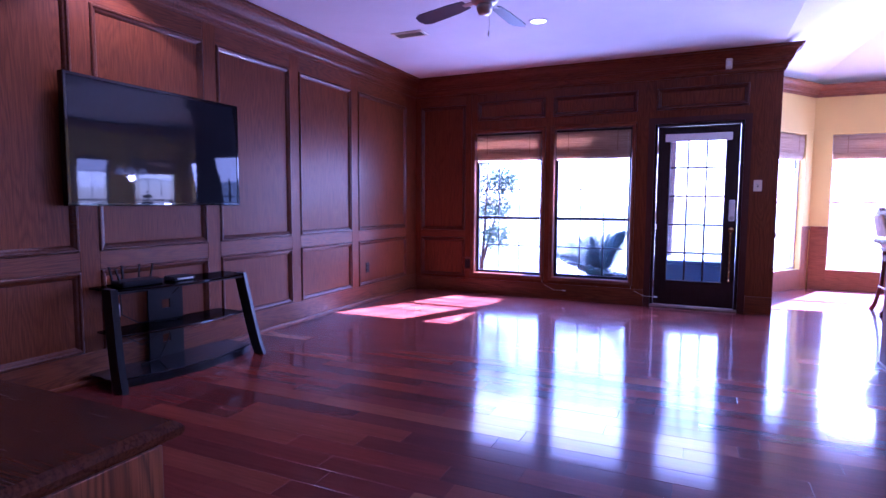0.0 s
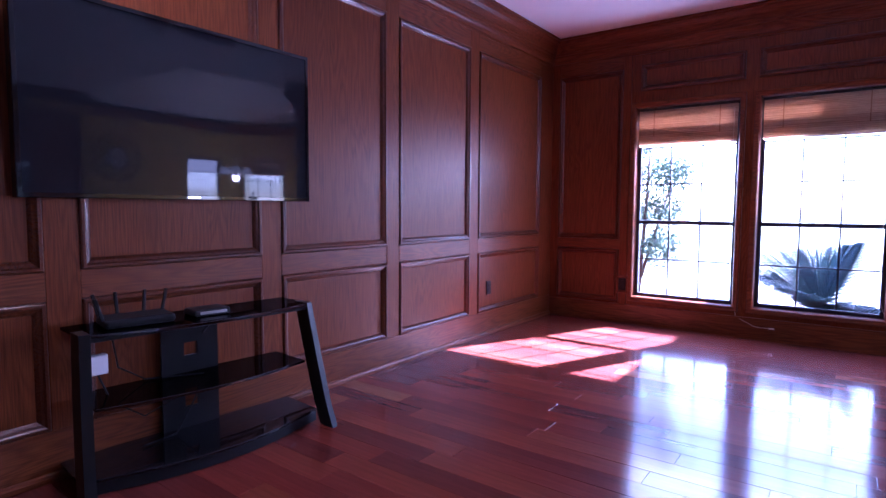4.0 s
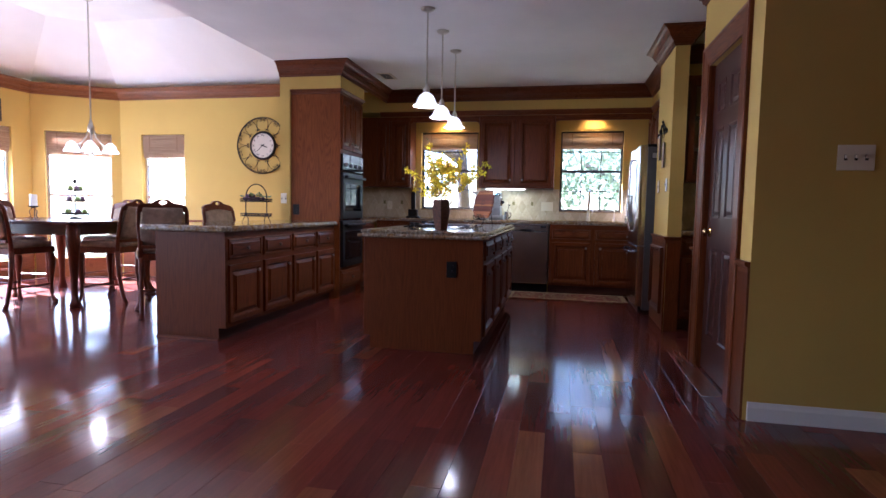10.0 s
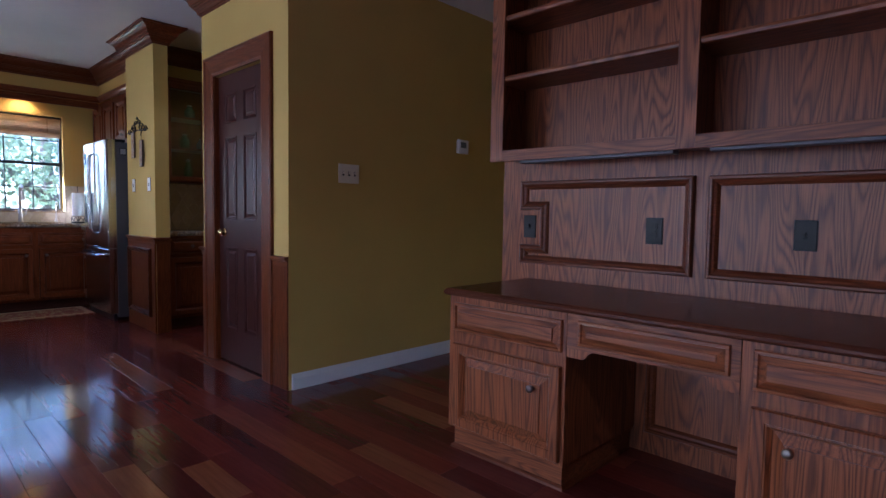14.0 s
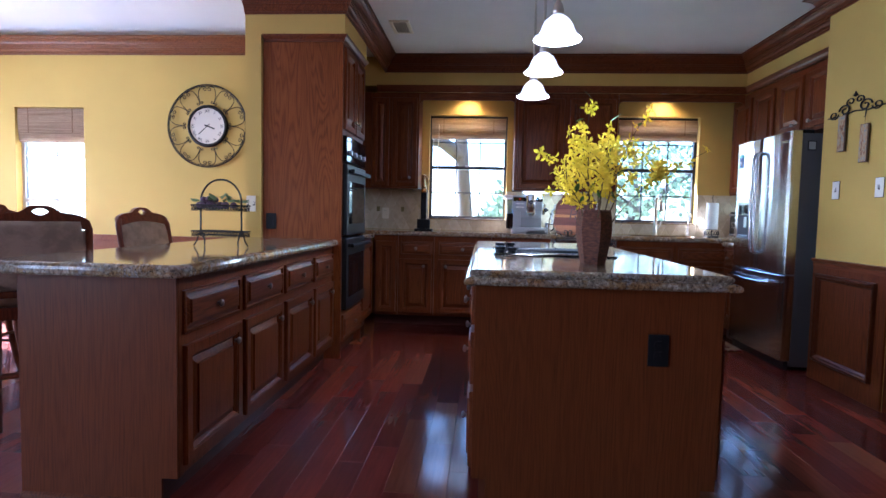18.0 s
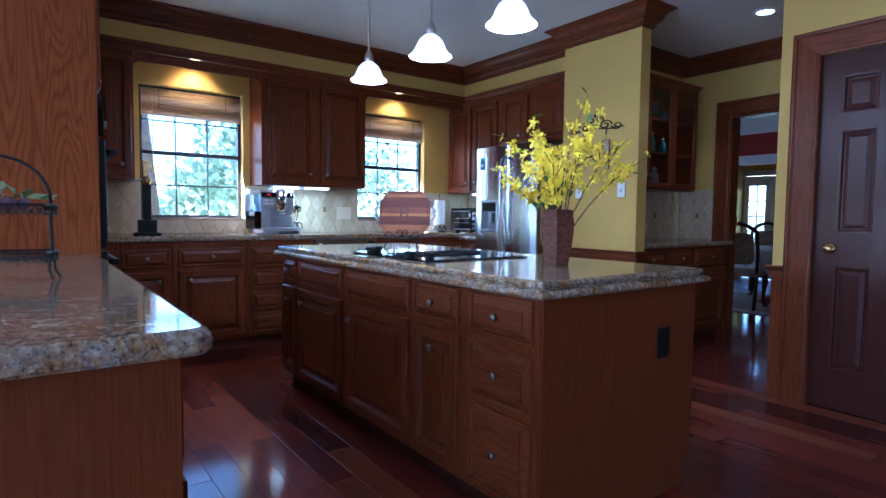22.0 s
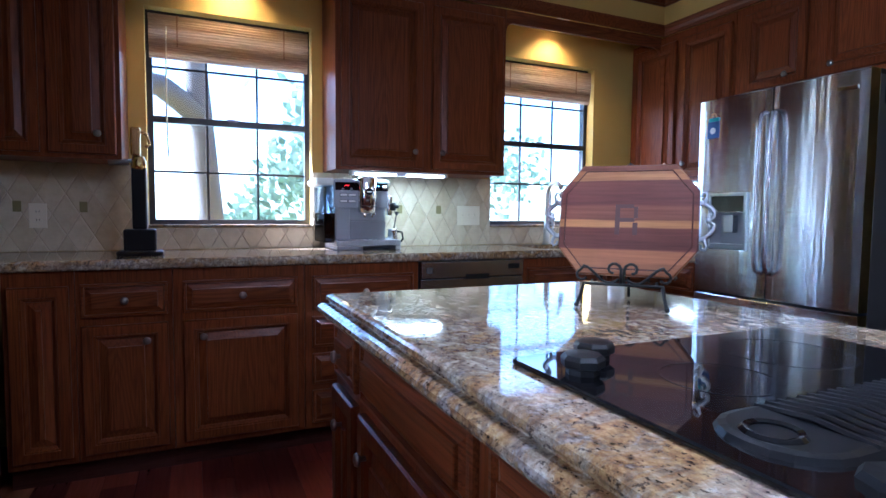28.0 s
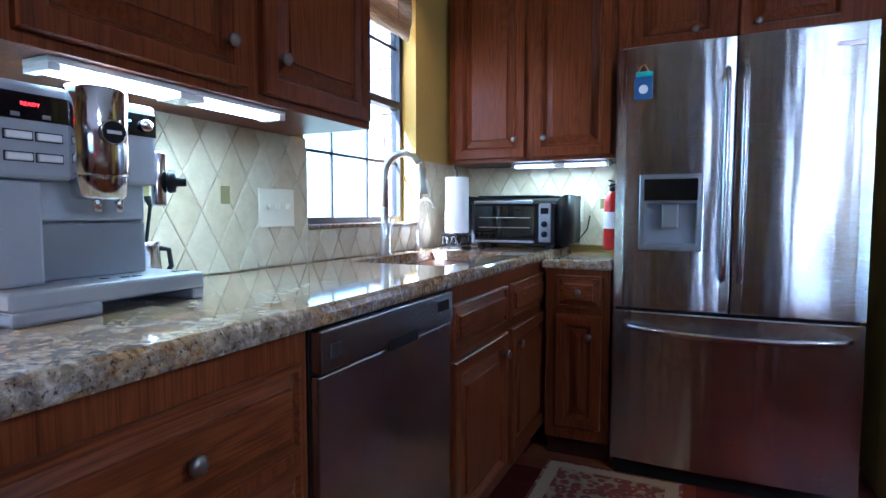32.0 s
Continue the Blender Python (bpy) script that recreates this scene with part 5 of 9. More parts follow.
for i, (s, z, r, h2, m_) in enumerate(((0.25, 0.34, 0.045, 0.15, M_GREENG), (0.42, 0.34, 0.05, 0.12, M_PALEG), (0.75, 0.34, 0.04, 0.2, M_GREENG), (0.92, 0.34, 0.04, 0.16, M_TEAL), (0.3, 0.64, 0.05, 0.14, M_TEAL),
                                         (0.78, 0.64, 0.045, 0.18, M_TEAL), (0.95, 0.64, 0.04, 0.12, M_PALEG), (0.28, 0.02, 0.04, 0.22, M_GREENG), (0.8, 0.02, 0.04, 0.2, M_PALEG))):
    jar = thing("jar", "small glazed jar on a cabinet shelf", "jar", (3.03 + 0.17, 0.56 - s, 1.38 + z + 0.001), 0, "jars in the glass cabinet")
    part("jar_body", lathe([(r * 0.8, 0), (r, h2 * 0.2), (r, h2 * 0.6), (r * 0.5, h2 * 0.8), (r * 0.5, h2 * 0.9)], seg=14), m_, jar, "", True)
    part("stopper", lathe([(r * 0.4, h2 * 0.9), (r * 0.55, h2 * 0.95), (r * 0.4, h2), (0.0, h2 * 1.02)], seg=12), M_NICKEL, jar, "", True)


# ---- kitchen: soffit and trims ----
structure("soffit", boxes((5.03, XK, YK, 4.83, 2.43, H), (3.46, 5.03, YK, 0.60, 2.43, H), (3.36, 4.12, 4.20, 4.83, 2.421, H)), M_YELLOW, "mustard painted soffit above the cabinets")
KM = (M_OAK, M_OAKX)
XF, XU = 4.775, 5.05


def base(label, y, w, fronts):
    return cabinet("base_cabinet", label, (XF, y, 0), -90, w, XK - XF - 0.002, 0, WT - 0.045, fronts, KM, 0.1, "kitchen base cabinets")


base("stained oak corner base cabinet beside the ovens", 4.24, 0.245, [("door", 0.02, 0.225, 0.13, 0.84, None)])
base("stained oak base cabinet with a drawer over a door", 3.995, 0.36, [("drawer", 0.02, 0.34, 0.705, 0.845, "mid"), ("door", 0.02, 0.34, 0.13, 0.67, (0.26, 0.60))])
base("stained oak base cabinet with a drawer over a wide door", 3.635, 0.565, [("drawer", 0.04, 0.53, 0.705, 0.845, "mid"), ("door", 0.04, 0.53, 0.13, 0.67, (0.12, 0.60))])
base("stained oak base cabinet with four drawers", 3.07, 0.582, [("drawer", 0.035, 0.552, a, b, "mid") for a, b in ((0.68, 0.845), (0.50, 0.65), (0.32, 0.47), (0.13, 0.29))])
base("stained oak sink base cabinet with two doors", 1.855, 1.12, [("drawer", 0.03, 0.53, 0.705, 0.845, None), ("drawer", 0.585, 1.09, 0.705, 0.845, None),
     ("door", 0.03, 0.53, 0.13, 0.67, (0.47, 0.60)), ("door", 0.585, 1.09, 0.13, 0.67, (0.65, 0.60))])
cabinet("base_cabinet", "narrow stained oak base cabinet beside the refrigerator", (4.735, 0.855, 0), 180, 0.285, 0.6, 0, WT - 0.045,
        [("drawer", 0.05, 0.25, 0.70, 0.845, "mid"), ("door", 0.05, 0.25, 0.16, 0.67, (0.2, 0.58))], KM, 0.1, "kitchen base cabinets")
cabinet("base_cabinet", "stained oak blind corner cabinet beside the ovens", (4.13, 4.26, 0), 0, 0.6, 0.56, 0, WT - 0.045, [("door", 0.04, 0.56, 0.13, 0.84, None)], KM, 0.1, "kitchen base cabinets")


def upper(label, at, rz, w, d, h, fronts, name="wall_cabinet"):
    c = cabinet(name, label, at, rz, w, d, 0, h, fronts, KM, 0.0, "kitchen wall cabinets")
    return c


h_u = 0.985
upper("dark stained oak wall cabinet with two raised-panel doors", (XU, 2.855, 1.38), -90, 1.03, XK - XU - 0.002, h_u,
      [("door", 0.03, 0.495, 0.02, 0.93, (0.44, 0.11)), ("door", 0.55, 1.005, 0.02, 0.93, (0.605, 0.11))])
upper("dark stained oak wall cabinet with raised-panel doors", (XU, 4.83, 1.38), -90, 0.99, XK - XU - 0.002, h_u,
      [("door", 0.50, 0.68, 0.02, 0.93, None), ("door", 0.71, 0.97, 0.02, 0.93, (0.9, 0.11))])
upper("stained oak wall cabinet with two raised-panel doors", (5.34, 0.58, 1.38), 180, 0.86, 0.32, h_u,
      [("door", 0.04, 0.42, 0.02, 0.93, (0.37, 0.11)), ("door", 0.465, 0.84, 0.02, 0.93, (0.52, 0.11))])
upper("stained oak cabinet with two doors above the refrigerator", (4.478, 0.582, 1.84), 180, 1.015, 0.325, 0.525,
      [("door", 0.07, 0.43, 0.03, 0.47, (0.33, 0.08)), ("door", 0.50, 0.90, 0.03, 0.47, (0.57, 0.08))])
# cornice under the soffit
structure("cabinet_cornice", sweep([(3.462, 0.585), (XU - 0.01, 0.585), (XU - 0.01, 4.28)], [(0.002, 2.365), (0.012, 2.367), (0.016, 2.385), (0.03, 2.4), (0.036, 2.42), (0.036, 2.432), (0.002, 2.432)]), M_OAKX, "stained oak cornice along the cabinet tops")


def valance(y0, y1):
    """A board over a window with rounded lower corners."""
    bm = bmesh.new()
    z1, z0, r = 2.365, 2.29, 0.05
    pts = [(y0, z1), (y1, z1), (y1, z0 - r)]
    pts += [(y1 - r + r * math.cos(a), z0 - r + r * math.sin(a)) for a in [math.pi / 2 * i / 6 for i in range(7)]]
    pts += [(y0 + r - r * math.sin(a), z0 - r + r * math.cos(a)) for a in [math.pi / 2 * i / 6 for i in range(7)]]
    pts += [(y0, z0 - r)]
    a = [bm.verts.new((XU + 0.002, y, z)) for y, z in pts]
    b = [bm.verts.new((XU + 0.022, y, z)) for y, z in pts]
    bm.faces.new(a)
    bm.faces.new(list(reversed(b)))
    for i in range(len(pts)):
        j = (i + 1) % len(pts)
        bm.faces.new((a[i], b[i], b[j], a[j]))
    bmesh.ops.recalc_face_normals(bm, faces=bm.faces)
    return solid("window_valance", bm, M_OAKY, "stained oak valance board above a kitchen window", "valance", group="window valances")


valance(2.857, 3.838)
valance(0.60, 1.823)


def valance_lamp(y):
    d = thing("valance_lamp", "warm lit downlight hidden behind the valance", "downlight", (XK - 0.12, y, 2.43), 0, "valance lamps")
    part("trim_ring", lathe([(0.05, -0.002), (0.055, -0.008), (0.07, -0.006), (0.072, 0.0)], seg=20, cap=False), M_WHITE, d)
    part("lens", lathe([(0.0, -0.002), (0.05, -0.002)], seg=20, cap=False), emitter("warm_lamp", (1.0, 0.62, 0.2), 0.6), d)
    li = bpy.data.lights.new("valance_beam", "SPOT")
    li.energy, li.color, li.spot_size, li.spot_blend, li.shadow_soft_size = 1.6, (1.0, 0.62, 0.2), radians(125), 0.6, 0.05
    o = new("valance_beam", li)
    o.matrix_world = look((XK - 0.12, y, 2.415), (XK - 0.06, y, 1.4))


valance_lamp(3.34)
valance_lamp(1.30)

# ---- kitchen windows ----
for i, (k0, k1) in enumerate((K1, K2)):
    window("window_%d" % (i + 3), "dark sashed kitchen window with small panes over the counter", (XK, k1, KZ[0]), -90, k1 - k0, KZ[1] - KZ[0], 3, 4, depth=0.075)
    roman_shade((XK + 0.028, k1 - 0.012, KZ[1] - 0.03), -90, k1 - k0 - 0.024, 0.225, 0.0)
    structure("window_sill", box(XK - 0.018, XK + 0.07, k0 + 0.001, k1 - 0.001, KZ[0] - 0.012, KZ[0] + 0.004, 0.004), M_GRANITE, "speckled granite window sill")
solid("shade_cord", tube([(XK + 0.0, 3.66, 2.1), (XK - 0.004, 3.665, 1.7), (XK - 0.002, 3.66, 1.42)], 0.004, 6), M_CORD, "pale hanging shade cord with a wooden end", "cord")

# ---- worktops ----
def slab_with_hole(poly, profile, hole):
    bm = bmesh.new()
    rings = [[bm.verts.new((p.x, p.y, z)) for p in offset_path(poly, d, True)] for d, z in profile]
    n = len(poly)
    x0, x1, y0, y1 = hole
    hz = [[bm.verts.new((x, y, z)) for x, y in ((x0, y0), (x1, y0), (x1, y1), (x0, y1))] for z in (profile[0][1], profile[-1][1])]
    for a, b in list(zip(rings, rings[1:])) + [(rings[-1], hz[1]), (hz[1], hz[0]), (hz[0], rings[0])]:
        for i in range(n):
            j = (i + 1) % n
            bm.faces.new((a[i], a[j], b[j], b[i]))
    bmesh.ops.recalc_face_normals(bm, faces=bm.faces)
    return bm


SINK = (4.87, 5.25, 0.98, 1.66)
solid("kitchen_worktop", slab_with_hole([(4.75, YK + 0.002), (XK - 0.002, YK + 0.002), (XK - 0.002, 4.828), (4.75, 4.828)], [(i, z + WT - 0.915) for i, z in EDGE], SINK), M_GRANITE, "long speckled gold granite worktop under the windows", "countertop")
solid("side_worktop", slab([(4.446, YK + 0.002), (4.7495, YK + 0.002), (4.7495, 0.872), (4.446, 0.872)], EDGE), M_GRANITE, "short granite worktop beside the refrigerator", "countertop")
solid("corner_worktop", slab([(4.105, 4.235), (4.7495, 4.235), (4.7495, 4.828), (4.105, 4.828)], EDGE), M_GRANITE, "short granite worktop beside the ovens", "countertop")
OGEE = [(0.036, 0.855), (0.014, 0.856), (0.004, 0.860), (0.0, 0.868), (0.002, 0.877), (0.009, 0.884), (0.018, 0.887), (0.03, 0.888), (0.031, 0.891), (0.025, 0.894), (0.022, 0.900), (0.024, 0.908), (0.03, 0.913), (0.038, 0.915)]
solid("island_worktop", slab([(1.325, 2.215), (3.72, 2.215), (3.72, 3.225), (1.325, 3.225)], OGEE), M_GRANITE, "speckled gold granite island top with a double ogee edge", "countertop")


def round_poly(x0, x1, y0, y1, r, k=5):
    pts = []
    for cx, cy, a0 in ((x1 - r, y0 + r, -90), (x1 - r, y1 - r, 0), (x0 + r, y1 - r, 90), (x0 + r, y0 + r, 180)):
        pts += [(cx + r * math.cos(radians(a0 + 90 * i / k)), cy + r * math.sin(radians(a0 + 90 * i / k))) for i in range(k + 1)]
    return pts


solid("peninsula_worktop", slab(round_poly(1.16, 3.388, 4.23, 5.01, 0.045), [(0.022, 0.866), (0.008, 0.868), (0.001, 0.876), (0.0, 0.89), (0.003, 0.902), (0.01, 0.911), (0.02, 0.915)]), M_GRANITE,
      "speckled gold granite peninsula top with a bullnose edge", "countertop")

# ---- island and peninsula ----
cols_i = ((0.03, 0.24), (0.29, 0.87), (0.92, 1.52), (1.56, 1.87))
fr = []
for a, b in cols_i:
    wide = b - a
    fr += [("drawer", a, b, 0.70, 0.845, "mid" if wide < 0.4 else None), ("door", a, b, 0.13, 0.67, ((a + 0.07) if wide > 0.4 else (a + b) / 2, 0.59))]
fr += [("drawer", 1.94, 2.26, a, b, "mid") for a, b in ((0.695, 0.845), (0.46, 0.665), (0.13, 0.43))]
isl = cabinet("kitchen_island", "stained oak kitchen island with drawers and raised-panel doors", (3.66, 3.18, 0), 180, 2.29, 0.92, 0, 0.855, fr, KM, 0.1, category="island")
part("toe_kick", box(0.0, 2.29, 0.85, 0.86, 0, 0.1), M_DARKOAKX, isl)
part("end_panel", boxes((2.289, 2.296, 0.004, 0.916, 0.1, 0.854), (2.289, 2.296, 0.055, 0.863, 0.002, 0.1)), M_OAKS, isl)
for i in range(4):
    a, b = 0.03 + i * 0.57, 0.55 + i * 0.57
    for z0, z1, nm in ((0.70, 0.845, "drawer"), (0.13, 0.67, "door")):
        prof = DRAWER if nm == "drawer" else FRAME
        d_ = part(nm, add_ring(bmesh.new(), a, b, z0, z1, prof, lambda s, z, q: (s, 0.92 + q, z), nm == "drawer"), M_OAK, isl)
        if nm == "door":
            part("panel", add_ring(bmesh.new(), a, b, z0, z1, FIELD, lambda s, z, q: (s, 0.92 + q, z), True), M_OAK, d_)
        o = knob(d_, (a + b) / 2 if nm == "drawer" else b - 0.07, (z0 + z1) / 2 if nm == "drawer" else 0.6)
        o.matrix_basis = pose((a + b) / 2 if nm == "drawer" else b - 0.07, 0.94, (z0 + z1) / 2 if nm == "drawer" else 0.6, 0, 0, 180)
wall_plate("power_outlet", (1.363, 2.495, 0.63), -90, 0.075, 0.12, M_BLACK, "outlet", "black power outlet on the island's end", "power outlet")
cols_p = ((0.03, 0.52), (0.57, 1.07), (1.12, 1.62), (1.67, 2.12))
fr = []
for a, b in cols_p:
    fr += [("drawer", a, b, 0.645, 0.81, "mid"), ("door", a, b, 0.135, 0.60, (b - 0.08, 0.53))]
pen = cabinet("kitchen_peninsula", "stained oak peninsula cabinet with four drawers and four doors", (1.24, 4.285, 0), 0, 2.145, 0.615, 0, 0.866, fr, KM, 0.1, category="peninsula")
part("end_panel", boxes((-0.012, 0.0, -0.004, 0.618, 0.1, 0.865), (-0.012, 0.0, 0.058, 0.618, 0.0, 0.1)), M_OAKS, pen)
part("corner_stile", box(0.0, 0.026, -0.006, 0.0, 0.1, 0.865), M_OAK, pen)
part("base_shoe", sweep([(-0.012, 0.618), (-0.012, 0.06)], [(-0.014, 0.0), (-0.012, 0.014), (0.0, 0.02), (0.0, 0.0)]), M_OAKX, pen)

# ---- double oven cabinet ----
ov = thing("oven_cabinet", "tall stained oak cabinet holding two black wall ovens", "oven cabinet", (3.39, 4.22, 0), 0)
W = 0.71
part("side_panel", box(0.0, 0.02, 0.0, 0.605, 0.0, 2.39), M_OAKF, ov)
part("side_panel", box(W - 0.02, W, 0.0, 0.605, 0.0, 2.39), M_OAK, ov)
part("carcass", boxes((0.02, W - 0.02, 0.0, 0.6, 0.1, 0.36), (0.02, W - 0.02, 0.06, 0.6, 0.36, 1.70), (0.02, W - 0.02, 0.0, 0.6, 1.70, 2.39)), M_OAK, ov)
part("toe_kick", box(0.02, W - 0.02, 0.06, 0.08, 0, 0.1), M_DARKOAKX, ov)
drawer_front(ov, 0.03, W - 0.03, 0.13, 0.33, M_OAKX)
panel_door(ov, 0.03, W / 2 - 0.01, 1.74, 2.345, M_OAK, M_OAKX, (W / 2 - 0.05, 1.83))
panel_door(ov, W / 2 + 0.01, W - 0.03, 1.74, 2.345, M_OAK, M_OAKX, (W / 2 + 0.05, 1.83))
part("cornice", sweep([(0.0, 0.6), (0.0, 0.0), (W, 0.0), (W, 0.3)], [(0.0, 2.37), (-0.01, 2.372), (-0.014, 2.39), (-0.03, 2.405), (-0.036, 2.42), (0.0, 2.42)]), M_OAKX, ov)
ovn = thing("double_oven", "black built-in double wall oven with glass doors", "oven", (3.39, 4.22, 0), 0)
part("control_panel", box(0.025, W - 0.025, -0.03, 0.055, 1.50, 1.695, 0.006), M_BLACKGLOSS, ovn)
for i in range(4):
    part("dial", lathe([(0.022, 0), (0.02, 0.02), (0.0, 0.022)], seg=14), M_PEWTER, ovn).matrix_basis = pose(0.12 + i * 0.155, -0.03, 1.57, 90)
part("clock_display", box(0.24, 0.46, -0.033, -0.03, 1.62, 1.67), M_SCREEN, ovn)
for z0, z1 in ((0.94, 1.485), (0.37, 0.92)):
    d_ = part("oven_door", box(0.025, W - 0.025, -0.035, 0.055, z0, z1, 0.008), M_BLACK, ovn)
    part("glass_panel", box(0.09, W - 0.09, -0.0375, -0.0345, z0 + 0.09, z1 - 0.13, 0.001), M_BLACKGLOSS, d_)
    part("handle", boxes((0.05, W - 0.05, -0.085, -0.06, z1 - 0.07, z1 - 0.04), (0.07, 0.1, -0.065, -0.034, z1 - 0.068, z1 - 0.042), (W - 0.1, W - 0.07, -0.065, -0.034, z1 - 0.068, z1 - 0.042), bevel=0.005), M_BLACK, d_)
wall_plate("power_outlet", (3.389, 4.76, 1.04), -90, 0.08, 0.12, M_BLACK, "outlet", "black power outlet on the oven cabinet's side", "power outlet")
wall_plate("light_switch", (3.359, 4.903, 1.168), -90, 0.072, 0.118, M_OFFWHITE, 2, "ivory switch plate on the mustard wall end", "light switch")

# ---- cooktop ----
M_BURN = material("faint_burner_print", (0.022, 0.022, 0.024), 0.12)
ck = thing("cooktop", "black glass cooktop with a central ribbed vent", "cooktop", (2.50, 2.785, 0.9155), 0)
part("glass_plate", slab(round_poly(-0.36, 0.35, -0.318, 0.315, 0.02), [(0.002, 0), (0, 0.002), (0, 0.006), (0.003, 0.008)]), M_BLACKGLOSS, ck)
vt = part("vent_grille", slab(round_poly(-0.105, 0.035, -0.25, 0.28, 0.066), [(0, 0.008), (0.004, 0.014), (0.012, 0.016)]), M_BLACK, ck)
for i in range(22):
    yy = -0.225 + i * 0.019
    part("rib", tube([(-0.1, yy, 0.014), (-0.035, yy, 0.021), (0.03, yy, 0.014)], 0.0042, 6), M_BLACK, vt)
part("grease_cap", lathe([(0.022, 0.0165), (0.022, 0.019), (0.028, 0.0205), (0.032, 0.0165)], (-0.035, 0.236, 0), 24, False), M_BLACKGLOSS, vt)
for x, y in ((0.232, 0.262), (0.29, 0.195), (-0.165, 0.272), (-0.24, 0.215)):
    part("knob", lathe([(0.024, 0.008), (0.024, 0.016), (0.031, 0.02), (0.032, 0.03), (0.027, 0.036), (0.0, 0.037)], (x, y, 0), 8), M_BLACK, ck, "lobed black burner knob")
for x, y, r in ((-0.25, -0.13, 0.1), (-0.26, 0.07, 0.075), (0.2, -0.13, 0.1), (0.14, 0.1, 0.08)):
    part("burner_ring", lathe([(r - 0.003, 0.0081), (r - 0.003, 0.0085), (r, 0.0085), (r, 0.0081)], (x, y, 0), 36, False), M_BURN, ck)

# ---- dishwasher ----
dw = thing("dishwasher", "brushed steel dishwasher under the worktop", "dishwasher", (XF, 2.487, 0), -90)
part("tub", box(0.004, 0.622, 0.0, 0.56, 0.1, WT - 0.047), M_BLACK, dw)
part("door", box(0.006, 0.62, -0.022, 0.0, 0.11, 0.806, 0.004), M_STEELB, dw)
part("control_strip", box(0.006, 0.62, -0.03, 0.0, 0.81, WT - 0.047, 0.005), M_STEELB, dw)
part("pull_recess", box(0.26, 0.40, -0.0315, -0.0295, 0.80, 0.828, 0.001), M_BLACK, dw)
part("display", box(0.52, 0.59, -0.0315, -0.0295, 0.85, 0.878), M_BLACK, dw)
part("maker_badge", box(0.035, 0.065, -0.0315, -0.0295, 0.838, 0.866), M_PEWTER, dw)
part("kick_plate", box(0.006, 0.62, 0.05, 0.06, 0.0, 0.1), M_BLACK, dw)

# ---- sink and taps ----
sk = thing("kitchen_sink", "stainless steel double sink set under the worktop", "sink", (0, 0, 0), 0)
sx0, sx1, sy0, sy1 = SINK[0] - 0.008, SINK[1] + 0.008, SINK[2] - 0.008, SINK[3] + 0.008
for y0, y1 in ((sy0, 1.30), (1.34, sy1)):
    bm = bmesh.new()
    prof = [(0.0, WT - 0.044), (0.004, WT - 0.055), (0.01, WT - 0.195), (0.05, WT - 0.215)]
    add_ring(bm, sx0, sx1, y0, y1, prof, lambda s, t, d: (s, t, d), True)
    part("basin", bm, M_STEEL, sk)
    part("drain", lathe([(0.0, WT - 0.2135), (0.035, WT - 0.2135), (0.042, WT - 0.2105), (0.045, WT - 0.2145)], ((sx0 + sx1) / 2, (y0 + y1) / 2, 0), 18, False), M_CHROME, sk)
part("sink_divider", box(sx0, sx1, 1.30, 1.34, WT - 0.215, WT - 0.044, 0.004), M_STEEL, sk)
fc = thing("kitchen_tap", "brushed nickel gooseneck tap with a pull-down spray", "tap", (5.285, 1.345, WT), 0)
part("tap_body", lathe([(0.03, 0), (0.03, 0.006), (0.023, 0.012), (0.021, 0.11), (0.017, 0.13), (0.015, 0.2)], seg=18), M_NICKEL, fc, "", True)
arc = [(0, 0, 0.18), (0, 0, 0.3)] + [(-0.085 + 0.085 * math.cos(a), 0, 0.33 + 0.085 * math.sin(a)) for a in [math.pi * i / 12 for i in range(11)]]
part("gooseneck", tube(arc, 0.0145, 12), M_NICKEL, fc, "", True)
sp = part("spray_head", lathe([(0.013, 0.0), (0.016, -0.03), (0.019, -0.1), (0.017, -0.105)][::-1], seg=14), M_NICKEL, fc, "", True)
sp.matrix_basis = pose(-0.166, 0, 0.355, 0, 8, 0)
part("lever", tube([(0.0, -0.02, 0.07), (0.0, -0.05, 0.09), (0.0, -0.06, 0.15)], 0.006, 8), M_NICKEL, fc, "", True)
so = thing("filter_tap", "slim brushed nickel filtered water tap", "tap", (5.31, 1.0, WT), 0)
part("tap_base", lathe([(0.02, 0), (0.018, 0.02), (0.008, 0.05), (0.012, 0.08), (0.006, 0.1)], seg=14), M_NICKEL, so, "", True)
part("spout", tube([(0, 0, 0.08), (0, 0, 0.2)] + [(-0.04 + 0.04 * math.cos(a), 0, 0.2 + 0.04 * math.sin(a)) for a in [math.pi * i / 8 for i in range(9)]], 0.005, 8), M_NICKEL, so, "", True)

# ---- refrigerator ----
FX0, FX1, FY = 3.555, 4.435, 0.905
rf = thing("refrigerator", "brushed steel french-door refrigerator with a bottom freezer", "refrigerator", (FX1, FY, 0), 180)
fw = FX1 - FX0
M_FSIDE = plaster("grey_fridge_side", (0.09, 0.09, 0.095), 0.4, 0.15)
part("cabinet_body", box(0.004, fw - 0.004, 0.07, FY - YK - 0.01, 0.03, 1.77, 0.004), M_FSIDE, rf)
for s in (0.02, fw - 0.12):
    part("hinge_cover", box(s, s + 0.1, 0.06, 0.16, 1.77, 1.80, 0.006), M_BLACK, rf)


